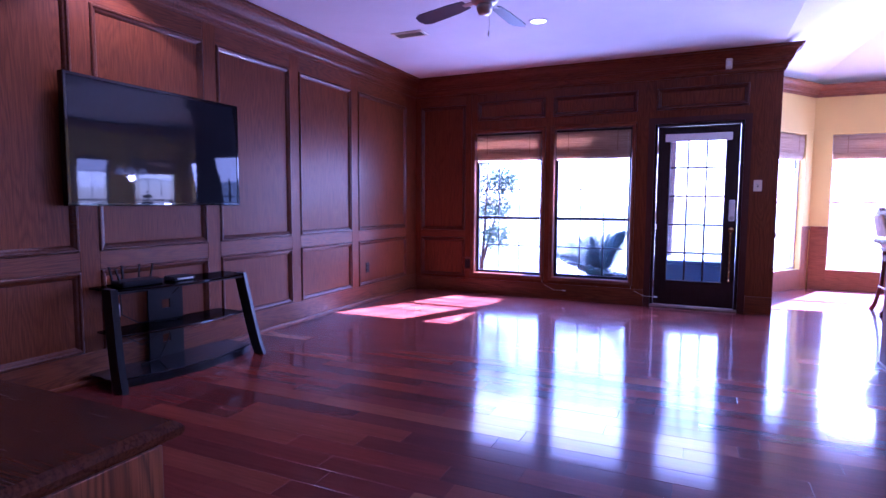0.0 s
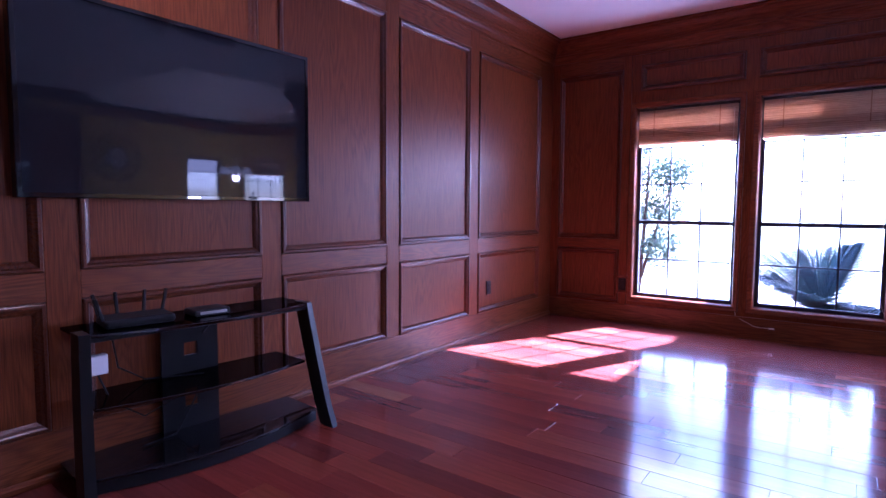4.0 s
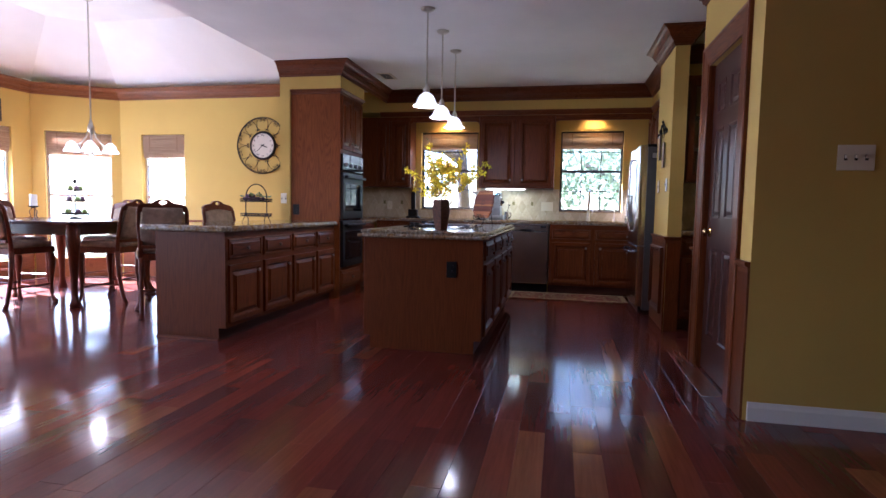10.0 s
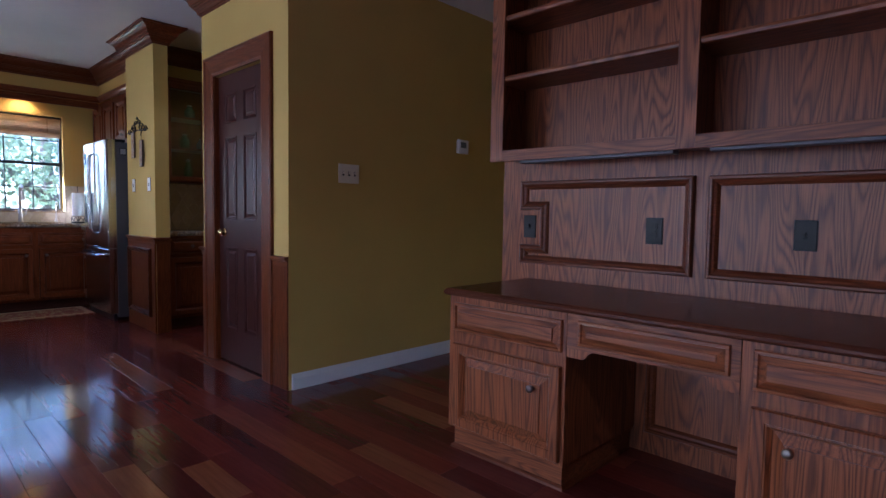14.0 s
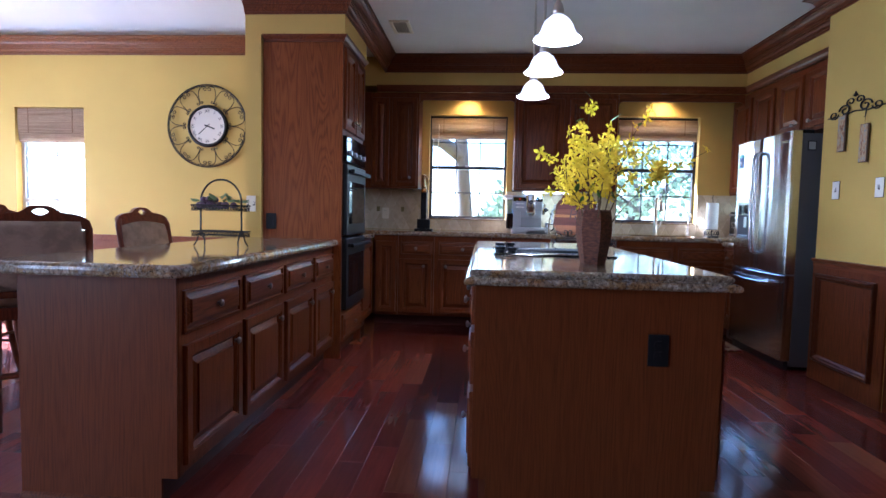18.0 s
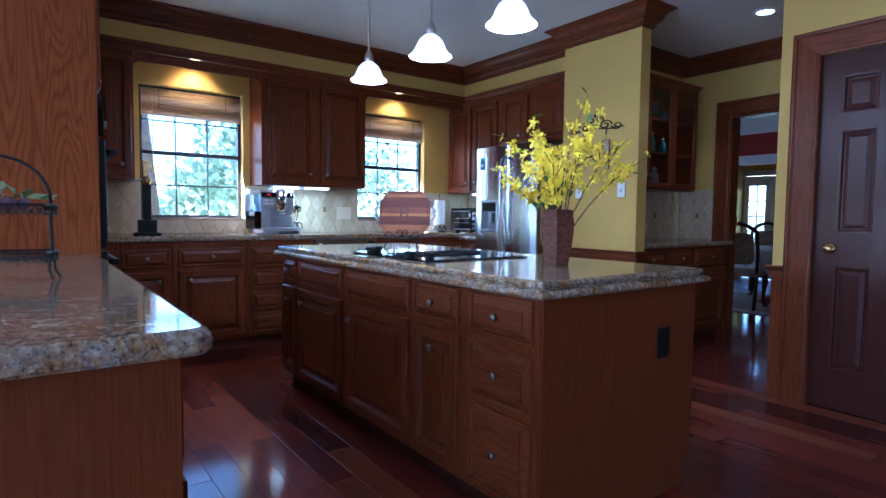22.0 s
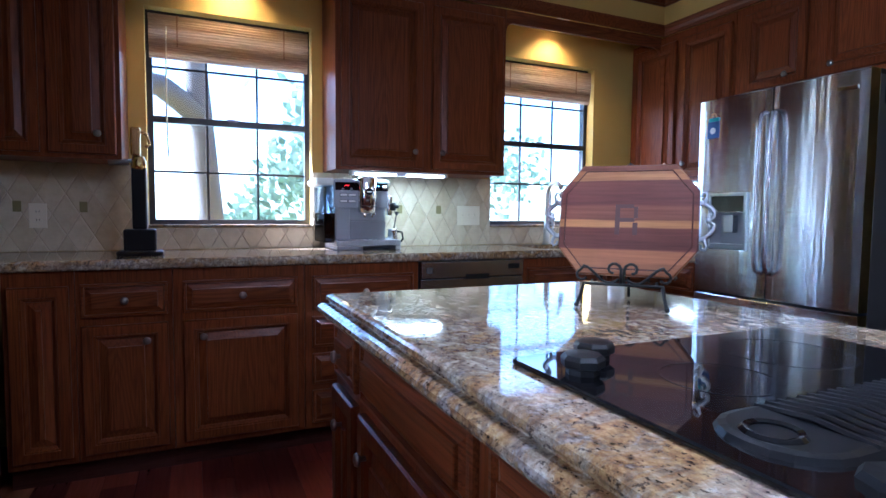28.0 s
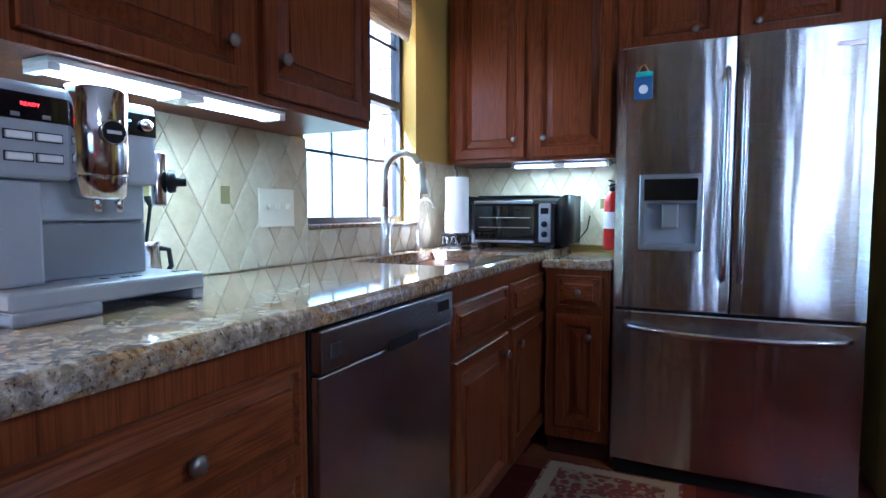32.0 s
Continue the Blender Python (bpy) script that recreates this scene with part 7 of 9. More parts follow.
for k, (x, y, z) in enumerate(((0.045, -0.045, 0.226), (0.08, -0.035, 0.226), (0.112, -0.03, 0.226), (0.06, -0.005, 0.226), (0.095, 0.005, 0.226), (0.045, 0.035, 0.226), (0.08, 0.04, 0.226), (0.112, 0.035, 0.226),
                               (0.06, -0.025, 0.256), (0.09, -0.015, 0.256), (0.062, 0.018, 0.256), (0.095, 0.022, 0.254), (-0.03, 0.0, 0.226), (-0.06, -0.03, 0.226))):
    fruit(x, y, z, 0.0195 if k % 3 else 0.022, M_GRAPE, "artificial purple grape on the wire tray")
M_VINE = material("pale_vine_leaf", (0.16, 0.22, 0.08), 0.55)


def vine_leaf(bm, p, a, tip, size):
    """A five-lobed leaf, cupped."""
    out = Vector((math.cos(a) * math.cos(tip), math.sin(a) * math.cos(tip), math.sin(tip)))
    side = Vector((-math.sin(a), math.cos(a), 0))
    up = out.cross(side)
    rim = []
    for k in range(15):
        t = -2.6 + 5.2 * k / 14
        r = size * (0.62 + 0.38 * abs(math.cos(2.5 * t * 5 / 5.2)))
        rim.append(bm.verts.new(p + out * (0.35 * size + r * 0.75 * math.cos(t)) + side * r * 0.75 * math.sin(t) - up * 0.3 * r * abs(math.sin(t * 1.3))))
    c = bm.verts.new(p + out * 0.3 * size + up * 0.006)
    for q, w in zip(rim, rim[1:]):
        bm.faces.new((c, q, w))


for k, (x, y, z, a, tip) in enumerate(((-0.1, -0.04, 0.245, 3.6, 0.3), (-0.07, 0.03, 0.25, 2.4, 0.5), (-0.04, -0.05, 0.25, 4.5, 0.2), (-0.03, 0.0, 0.265, 5.3, 0.7), (0.0, 0.04, 0.255, 1.4, 0.4),
                                       (-0.1, 0.04, 0.25, 2.9, 0.1), (0.01, -0.05, 0.255, 5.0, 0.3), (0.03, 0.0, 0.265, 0.4, 0.6), (0.1, 0.05, 0.25, 0.9, 0.2))):
    bm = bmesh.new()
    vine_leaf(bm, Vector((x, y, z)), a, tip, 0.042)
    part("vine_leaf", bm, M_VINE, fs, "pale green artificial vine leaf")

# ---- things on the wall worktop ----
M_SILVER = material("silver_plastic", (0.26, 0.27, 0.3), 0.35, 0.4)
M_LSILVER = material("pale_silver_plastic", (0.34, 0.35, 0.38), 0.4, 0.2)
cf = thing("coffee_machine", "silver automatic coffee machine with chrome spouts", "coffee machine", (5.07, 2.851, WT + 0.0002), -90)
cf.matrix_world = cf.matrix_world @ Matrix.Diagonal((1.114, 0.87, 1.0, 1.0))
part("drip_base", boxes((0.0, 0.325, -0.04, 0.32, 0.022, 0.055), (0.0, 0.13, -0.04, 0.1, 0.0, 0.024), (0.296, 0.325, -0.04, 0.1, 0.0, 0.024), (0.0, 0.325, 0.1, 0.32, 0.0, 0.024), bevel=0.006), M_LSILVER, cf)
for x, y in ((0.16, 0.02), (0.19, 0.01), (0.21, 0.004), (0.29, 0.01), (0.305, 0.0)):
    part("grid_slot", box(x, x + 0.012, y, y + 0.012, 0.0545, 0.0562), M_BLACK, cf)
part("housing", box(0.008, 0.272, 0.085, 0.325, 0.05, 0.375, 0.01), M_SILVER, cf)
part("splash_back", box(0.076, 0.270, 0.07, 0.086, 0.056, 0.158, 0.004), M_SILVER, cf)
part("spout_back", box(0.076, 0.270, 0.07, 0.086, 0.161, 0.24, 0.004), M_LSILVER, cf)
part("lower_front", box(0.005, 0.075, 0.022, 0.09, 0.056, 0.229, 0.006), M_LSILVER, cf)
part("control_front", box(-0.004, 0.118, 0.018, 0.09, 0.231, 0.386, 0.007), M_LSILVER, cf)
part("side_front", box(0.205, 0.274, 0.03, 0.09, 0.231, 0.386, 0.007), M_LSILVER, cf)
part("display", box(0.002, 0.116, 0.0145, 0.0185, 0.325, 0.368, 0.001), M_BLACKGLOSS, cf)
cu = bpy.data.curves.new("led_text", "FONT")
cu.body, cu.size, cu.extrude, cu.align_x, cu.align_y = "READY", 0.0085, 0.0004, "CENTER", "CENTER"
tmp = bpy.data.objects.new("led_text", cu)
me = bpy.data.meshes.new_from_object(tmp)
bpy.data.objects.remove(tmp)
me.materials.append(M_LED)
ob = new("led_text", me)
ob.parent, ob.matrix_basis = cf, pose(0.06, 0.0138, 0.35, 90)
for i in range(2):
    for j in range(2):
        bt_ = part("button", box(0.026 + 0.042 * i, 0.061 + 0.042 * i, 0.0125, 0.0185, 0.26 + 0.034 * j, 0.272 + 0.034 * j, 0.002), M_WHITE, cf)
        part("button_surround", add_ring(bmesh.new(), 0.024 + 0.042 * i, 0.063 + 0.042 * i, 0.258 + 0.034 * j, 0.274 + 0.034 * j, [(0, -0.0178), (0, -0.0168), (0.002, -0.0168), (0.002, -0.0178)], front), M_BLACK, bt_)
for i in range(2):
    part("menu_key", box(0.034 + 0.042 * i, 0.046 + 0.042 * i, 0.0135, 0.0148, 0.329, 0.336, 0.001), M_PEWTER, cf)
part("side_display", box(0.207, 0.272, 0.0265, 0.0305, 0.325, 0.368, 0.001), M_BLACKGLOSS, cf)
part("dial", lathe([(0.012, 0), (0.011, 0.01), (0, 0.011)], seg=16), M_CHROME, cf, "", True).matrix_basis = pose(0.25, 0.0265, 0.346, 90)
part("power_light", lathe([(0.002, 0), (0.0, 0.001)], seg=8), M_BLUELED, cf).matrix_basis = pose(0.222, 0.0262, 0.352, 90)
part("spout_tower", lathe([(0.046, 0.242), (0.048, 0.246), (0.048, 0.392), (0.045, 0.397), (0.0, 0.398)], (0.162, 0.022, 0), 28, False), M_CHROME, cf, "mirror-bright chrome coffee tower", True)
part("spout_cup", lathe([(0.0, 0.2), (0.036, 0.2), (0.042, 0.206), (0.046, 0.242)], (0.162, 0.022, 0), 26, False), M_CHROME, cf, "", True)
for x in (0.146, 0.182):
    part("spout", lathe([(0.004, -0.022), (0.006, -0.02), (0.008, 0.004)], (x, 0.0, 0.2), 12), M_CHROME, cf, "", True)
part("spout", lathe([(0.004, -0.012), (0.008, 0.004)], (0.2, 0.03, 0.2), 12), M_CHROME, cf, "", True)
bd_ = part("badge", lathe([(0.021, 0), (0.0205, 0.004), (0.017, 0.0055), (0, 0.006)], seg=22), M_BLACK, cf)
bd_.matrix_basis = pose(0.162, -0.0255, 0.318, 90)
part("badge_rim", lathe([(0.0215, 0.0), (0.0225, 0.003), (0.021, 0.006), (0.0195, 0.005)], seg=22, cap=False), M_CHROME, bd_, "", True)
part("badge_bar", box(-0.012, 0.012, -0.003, 0.003, 0.0058, 0.0068), M_WHITE, bd_)
part("steam_pipe", lathe([(0.013, 0.0), (0.014, 0.004), (0.014, 0.106), (0.012, 0.11)], (0.285, 0.045, 0.19), 16), M_CHROME, cf, "", True)
part("steam_arm", box(0.266, 0.29, 0.04, 0.06, 0.255, 0.285, 0.004), M_CHROME, cf)
part("steam_knob", lathe([(0.022, 0), (0.024, 0.004), (0.022, 0.014), (0.01, 0.016), (0.009, 0.034), (0, 0.035)], seg=18), M_BLACK, cf, "", True).matrix_basis = pose(0.298, 0.035, 0.24, 90, 0, 50)
part("water_tank", box(-0.05, 0.004, 0.03, 0.325, 0.04, 0.20, 0.005), M_SMOKE, cf, "smoked clear water tank")
part("tank_upper", box(-0.05, 0.004, 0.03, 0.325, 0.202, 0.35, 0.005), glass("clear_plastic", (0.75, 0.85, 0.95), 0.15), cf, "clear plastic water tank")
part("tank_lid", box(-0.085, 0.003, 0.03, 0.328, 0.351, 0.39, 0.012), M_WHITE, cf, "pale tank lid that sticks out")
gr = thing("milk_frother", "small black and chrome milk frother with a handle", "milk frother", (5.24, 2.47, WT + 0.0002), 0)
part("jug", lathe([(0.032, 0), (0.034, 0.01), (0.028, 0.1), (0.03, 0.11)], seg=16), M_CHROME, gr, "", True)
part("handle", tube([(0.0, -0.03, 0.095), (0.0, -0.06, 0.09), (0.0, -0.066, 0.05), (0.0, -0.034, 0.015)], 0.006, 8), M_BLACK, gr, "", True)
part("spoon", tube([(0.01, 0.0, 0.05), (0.02, -0.03, 0.19), (0.022, -0.035, 0.21)], [0.004, 0.004, 0.018], 8), M_BLACK, gr, "", True)

cs = thing("lever_corkscrew", "standing black lever corkscrew with a brass head", "corkscrew", (5.0, 3.77, WT + 0.0002), -90)
part("stand_base", slab(round_poly(-0.095, 0.095, -0.07, 0.07, 0.03), [(0.004, 0), (0, 0.006), (0, 0.016), (0.008, 0.022)]), M_BLACK, cs)
part("stand_block", boxes((-0.065, 0.065, -0.045, 0.045, 0.02, 0.12), bevel=0.008), M_BLACK, cs)
part("column", box(-0.03, 0.03, -0.025, 0.025, 0.12, 0.40, 0.008), M_BLACK, cs)
part("brass_collar", lathe([(0.032, 0.39), (0.034, 0.40), (0.03, 0.43), (0.024, 0.45)], seg=16), M_BRASS, cs, "", True)
part("brass_head", boxes((-0.03, 0.01, -0.02, 0.02, 0.45, 0.58), bevel=0.008), M_BRASS, cs)
part("lever", tube([(-0.02, 0, 0.43), (-0.07, 0, 0.425), (-0.12, 0, 0.415)], [0.008, 0.008, 0.013], 10), M_PEWTER, cs, "", True)
part("clamp_arm", tube([(0.01, 0, 0.56), (0.035, 0, 0.55), (0.045, 0, 0.51), (0.03, 0, 0.49)], 0.007, 8), M_BRASS, cs, "", True)

pt = thing("paper_towel", "roll of white paper towel on a black iron holder", "paper towel", (5.2, 0.80, WT + 0.0002), 0)
part("holder_base", lathe([(0.068, 0.0), (0.07, 0.004), (0.07, 0.01), (0.062, 0.012)], seg=24), M_IRON, pt)
pts = [(0.068 * math.cos(2 * math.pi * i / 48), 0.068 * math.sin(2 * math.pi * i / 48), 0.04 + 0.022 * math.sin(8 * 2 * math.pi * i / 48)) for i in range(48)]
part("holder_scroll", tube(pts, 0.004, 6, True), M_IRON, pt)
part("holder_rim", tube([(0.07 * math.cos(2 * math.pi * i / 24), 0.07 * math.sin(2 * math.pi * i / 24), 0.075) for i in range(24)], 0.004, 6, True), M_IRON, pt)
part("mast", tube([(0, 0, 0.01), (0, 0, 0.38), (0.012, 0, 0.40), (0, 0, 0.43)], 0.004, 6), M_IRON, pt)
part("roll", lathe([(0.02, 0.078), (0.056, 0.078), (0.058, 0.082), (0.058, 0.345), (0.056, 0.35), (0.02, 0.35)], seg=26, cap=False), plaster("paper", (0.82, 0.82, 0.82), 0.9, 0.3), pt, "", True)
to = thing("toaster_oven", "black toaster oven with a glass door and a silver side panel", "toaster oven", (5.2, 0.645, WT + 0.0002), 180)
part("oven_case", sweep([(0.0, 0.05), (0.0, 0.33), (0.44, 0.33), (0.44, 0.05)], [(0.0, 0.016), (0.0, 0.2), (0.012, 0.24), (0.04, 0.262), (0.06, 0.266), (0.06, 0.016)]), M_BLACK, to, "", True)
part("oven_top", box(0.03, 0.41, 0.05, 0.3, 0.255, 0.265, 0.004), M_BLACK, to)
part("oven_face", box(0.0, 0.44, 0.03, 0.052, 0.016, 0.225, 0.008), M_BLACK, to)
part("glass_door", box(0.025, 0.345, 0.018, 0.032, 0.045, 0.215, 0.006), M_BLACKGLOSS, to)
part("door_handle", box(0.03, 0.34, -0.006, 0.012, 0.222, 0.238, 0.006), M_SILVER, to)
part("rack", boxes(*[(0.05, 0.32, 0.0165, 0.018, z, z + 0.003) for z in (0.1, 0.15)]), M_NICKEL, to)
part("crumb_ledge", box(0.03, 0.34, 0.006, 0.03, 0.024, 0.036, 0.003), M_SILVER, to)
part("control_panel", box(0.365, 0.425, 0.016, 0.032, 0.03, 0.222, 0.006), M_SILVER, to)
part("display", box(0.375, 0.415, 0.0145, 0.0165, 0.17, 0.2, 0.001), M_SCREEN, to)
for z in (0.07, 0.12):
    part("dial", lathe([(0.016, 0), (0.014, 0.012), (0, 0.013)], seg=16), M_BLACK, to, "", True).matrix_basis = pose(0.395, 0.016, z, 90)
for x in (0.04, 0.4):
    for y in (0.06, 0.27):
        part("foot", box(x - 0.015, x + 0.015, y, y + 0.03, 0.0, 0.016), M_BLACK, to)
part("lead", tube([(0.43, 0.32, 0.08), (0.5, 0.33, 0.03), (0.54, 0.36, 0.09), (0.55, 0.375, 0.16)], 0.004, 6), M_BLACK, to)
fe = thing("fire_extinguisher", "small red fire extinguisher beside the refrigerator", "fire extinguisher", (4.5, 0.5, WT + 0.0002), 0)
part("cylinder", lathe([(0.036, 0.0), (0.04, 0.006), (0.04, 0.23), (0.03, 0.265), (0.016, 0.28)], seg=20), material("red_enamel", (0.5, 0.02, 0.015), 0.3), fe, "", True)
part("label_band", lathe([(0.0408, 0.1), (0.0408, 0.18)], seg=20, cap=False), M_WHITE, fe)
part("valve", lathe([(0.016, 0.28), (0.018, 0.3), (0.012, 0.32)], seg=12), M_BLACK, fe)
part("squeeze_lever", boxes((-0.01, 0.01, 0.0, 0.09, 0.325, 0.333), (-0.01, 0.01, 0.0, 0.08, 0.30, 0.308), bevel=0.003), M_BLACK, fe)
part("hose", tube([(0.0, -0.01, 0.31), (-0.02, -0.045, 0.27), (-0.02, -0.05, 0.12)], 0.009, 8), M_BLACK, fe)
sw2 = thing("switch_plate", "ivory triple switch plate on the tiled splashback", "light switch", (XK - 0.018, 1.91, 1.137), -90)
part("plate", box(-0.082, 0.082, -0.006, 0.0, -0.062, 0.062, 0.003), M_OFFWHITE, sw2)
for i in range(3):
    part("toggle", box(-0.05 + 0.046 * i, -0.04 + 0.046 * i, -0.018, -0.005, -0.004, 0.012, 0.002), M_OFFWHITE, sw2)
wall_plate("power_outlet", (XK - 0.018, 4.23, 1.12), -90, 0.072, 0.118, M_OFFWHITE, "outlet", "ivory power outlet on the tiled splashback", "power outlet")
wall_plate("power_outlet", (4.72, YK + 0.018, 1.13), 180, 0.072, 0.118, M_OFFWHITE, "outlet", "ivory power outlet on the tiled splashback", "power outlet")

# ---- rug ----
def rug_material():
    m = material("patterned_rug", (0.3, 0.1, 0.07), 0.95)
    n, l, b = nodes_of(m)
    v = coords(m, rnd=False)
    vo = n.new("ShaderNodeTexVoronoi")
    vo.inputs["Scale"].default_value = 26
    l.new(v, vo.inputs["Vector"])
    c = ramp(m, vo.outputs["Distance"], [(0.1, (0.3, 0.22, 0.14)), (0.22, (0.16, 0.03, 0.02)), (0.5, (0.13, 0.025, 0.02)), (0.68, (0.26, 0.2, 0.12))])
    f = noise_node(m, v, 60, 3)
    set_color(m, mix(m, 0.5, c, ramp(m, f, [(0.35, (0.45, 0.4, 0.35)), (0.65, (1.2, 1.15, 1.0))]), "MULTIPLY"))
    bump(m, noise_node(m, v, 400, 2), 0.5, 0.003)
    return m


rg = thing("kitchen_rug", "small red and cream patterned rug on the floor", "rug", (4.42, 1.62, 0.002), 0)
part("rug_body", box(-0.28, 0.28, -0.72, 0.72, 0.0, 0.009, 0.004), rug_material(), rg)
part("border", add_ring(bmesh.new(), -0.265, 0.265, -0.705, 0.705, [(0, 0.0092), (0.0, 0.0102), (0.05, 0.0102), (0.05, 0.0092)], lambda s, t, d: (s, t, d)), plaster("cream_border", (0.3, 0.23, 0.14), 0.95), rg)


# ---- breakfast nook: trims and windows ----
CRN = [(XC, YR + 0.001), (XC, 8.1), (3.83, YA), (1.37, YA), (XE, 8.1), (XE, YW + T)]
crown(CRN, wood("nook_crown_oak", (0.1, 0.03, 0.01), (0.2, 0.07, 0.024), (0.28, 0.11, 0.04), "x", 0.3), "bright stained oak crown moulding round the nook", drop=0.15, out=0.13)
wn = [bpy.data.objects[n] for n in ("wall_bay_side", "wall_bay_left", "wall_bay_far", "wall_bay_right", "wall_clock")]
M_WAIN = wood("wainscot_oak", (0.1, 0.026, 0.01), (0.2, 0.06, 0.02), (0.28, 0.1, 0.035), "x", 0.3)
for i, wall in enumerate(wn):
    p, q = Vector(BAY[i]), Vector(BAY[i + 1])
    u = (q - p).normalized()
    nrm = Vector((u.y, -u.x))
    ln = (q - p).length
    hs = {1: [(0.12, 0.94)], 2: [(0.22, 2.18)], 3: [(0.16, 0.98)], 4: [(0.35, 1.06)]}.get(i, [])

    def onw(s, z, d, p=p, u=u, nrm=nrm):
        c = p + u * s + nrm * d
        return (c.x, c.y, z)

    cuts = [0.016] + [x for h in hs for x in h] + [ln - 0.016]
    for k in range(0, len(cuts), 2):
        flat(wall, "wainscot_board", onw, cuts[k], cuts[k + 1], 0.0, 0.80, 0.013, M_WAIN)
        flat(wall, "chair_rail", onw, cuts[k], cuts[k + 1], 0.80, 0.85, 0.028, M_WAIN)
    for h in hs:
        flat(wall, "wainscot_board", onw, h[0], h[1], 0.0, NZ[0] - 0.002, 0.013, M_WAIN)
    for h in ([(0.22, 1.2), (1.2, 2.18)] if i == 2 else hs):
        c = p + u * h[0]
        ang = math.degrees(math.atan2(u.y, u.x))
        window("window_%d" % (5 + len([o for o in bpy.data.objects if o.name.startswith("window_") and o.name[7:].isdigit() and int(o.name[7:]) >= 5])),
               "pale sashed nook window with small panes", (c.x, c.y, NZ[0]), ang, h[1] - h[0], NZ[1] - NZ[0], 3 if h[1] - h[0] > 0.8 else 2, 4, M_SASHW, 0.075)
        s0 = p + u * (h[0] + 0.01) - nrm * 0.03
        roman_shade((s0.x, s0.y, NZ[1] - 0.01), ang, h[1] - h[0] - 0.02, 0.33)

# ---- clock ----
ckk = thing("wall_clock", "round wall clock in a wide black scrolled iron ring", "clock", (XC, 5.79, 1.905), -90)


def ring_pts(r, y, n=48):
    return [(r * math.cos(2 * math.pi * i / n), y, r * math.sin(2 * math.pi * i / n)) for i in range(n)]


part("outer_ring", tube(ring_pts(0.386, -0.03), 0.0062, 6, True), M_IRON, ckk)
part("inner_ring", tube(ring_pts(0.374, -0.03), 0.0035, 6, True), M_IRON, ckk)
bm = lathe([(0.165, 0.0), (0.195, 0.004), (0.2, 0.02), (0.192, 0.034), (0.175, 0.038), (0.168, 0.03)], seg=40, cap=False)
bmesh.ops.rotate(bm, verts=bm.verts, cent=(0, 0, 0), matrix=Matrix.Rotation(radians(90), 3, "X"))
part("bezel", bm, M_IRON, ckk, "", True)
bm = lathe([(0.0, 0.026), (0.17, 0.026), (0.17, 0.0)], seg=40, cap=False)
bmesh.ops.rotate(bm, verts=bm.verts, cent=(0, 0, 0), matrix=Matrix.Rotation(radians(90), 3, "X"))
part("dial", bm, plaster("cream_dial", (0.68, 0.62, 0.55), 0.6, 0.05), ckk)
ROMAN = ["XII", "I", "II", "III", "IIII", "V", "VI", "VII", "VIII", "IX", "X", "XI"]
for i, txt in enumerate(ROMAN):
    cu = bpy.data.curves.new("numeral", "FONT")
    cu.body, cu.size, cu.extrude, cu.align_x, cu.align_y = txt, 0.04, 0.0006, "CENTER", "CENTER"
    tmp = bpy.data.objects.new("numeral", cu)
    me = bpy.data.meshes.new_from_object(tmp)
    bpy.data.objects.remove(tmp)
    me.materials.append(M_BLACK)
    ob = new("numeral", me)
    a = radians(90 - 30 * i)
    ob.parent = ckk
    ob.matrix_basis = pose(0.14 * math.cos(a), -0.0275, 0.14 * math.sin(a), 90, 0, 0) @ pose(0, 0, 0, 0, 0, -30 * i)
for turn, ln, wd in ((110, 0.075, 0.006), (228, 0.115, 0.004)):
    part("clock_pointer", box(-wd, wd, -0.03, -0.0285, -0.03, ln), M_BLACK, ckk).matrix_basis = pose(0, 0, 0, 0, turn, 0)
part("centre_cap", lathe([(0.01, 0), (0.008, 0.006), (0, 0.007)], seg=12), M_BLACK, ckk).matrix_basis = pose(0, -0.028, 0, 90)


def clock_scroll(turn, d):
    """An S of iron from a curl at the rim to a curl at the dial."""
    def polar(r, deg):
        a = radians(90 - turn - d * deg)
        return Vector((r * math.cos(a), -0.03, r * math.sin(a)))

    def curl(r, deg, size, psi, rho):
        a = radians(90 - turn - d * deg)
        radial, across = Vector((math.cos(a), 0, math.sin(a))), Vector((math.sin(a), 0, -math.cos(a))) * d
        return polar(r, deg) + (across * math.cos(psi) + radial * math.sin(psi)) * size * rho

    out = [curl(0.347, 4.2, 0.021, math.pi / 2 + 2 * math.pi * 1.2 * (1 - k / 13), 0.3 + 0.7 * k / 13) for k in range(14)]
    inn = [curl(0.226, 13.4, 0.0165, -2 * math.pi * 1.15 * k / 12, 1 - 0.7 * k / 12) for k in range(13)]
    p0, p3 = out[-1], inn[0]
    p1, p2 = polar(0.385, 14.5), polar(0.3, 17.8)
    mid = [p0 * (1 - t) ** 3 + p1 * 3 * t * (1 - t) ** 2 + p2 * 3 * t * t * (1 - t) + p3 * t ** 3 for t in [k / 8 for k in range(1, 8)]]
    return out + mid + inn


for i in range(10):
    for d in (-1, 1):
        part("scroll", tube(clock_scroll(36 * i, d), 0.0036, 5), M_IRON, ckk)

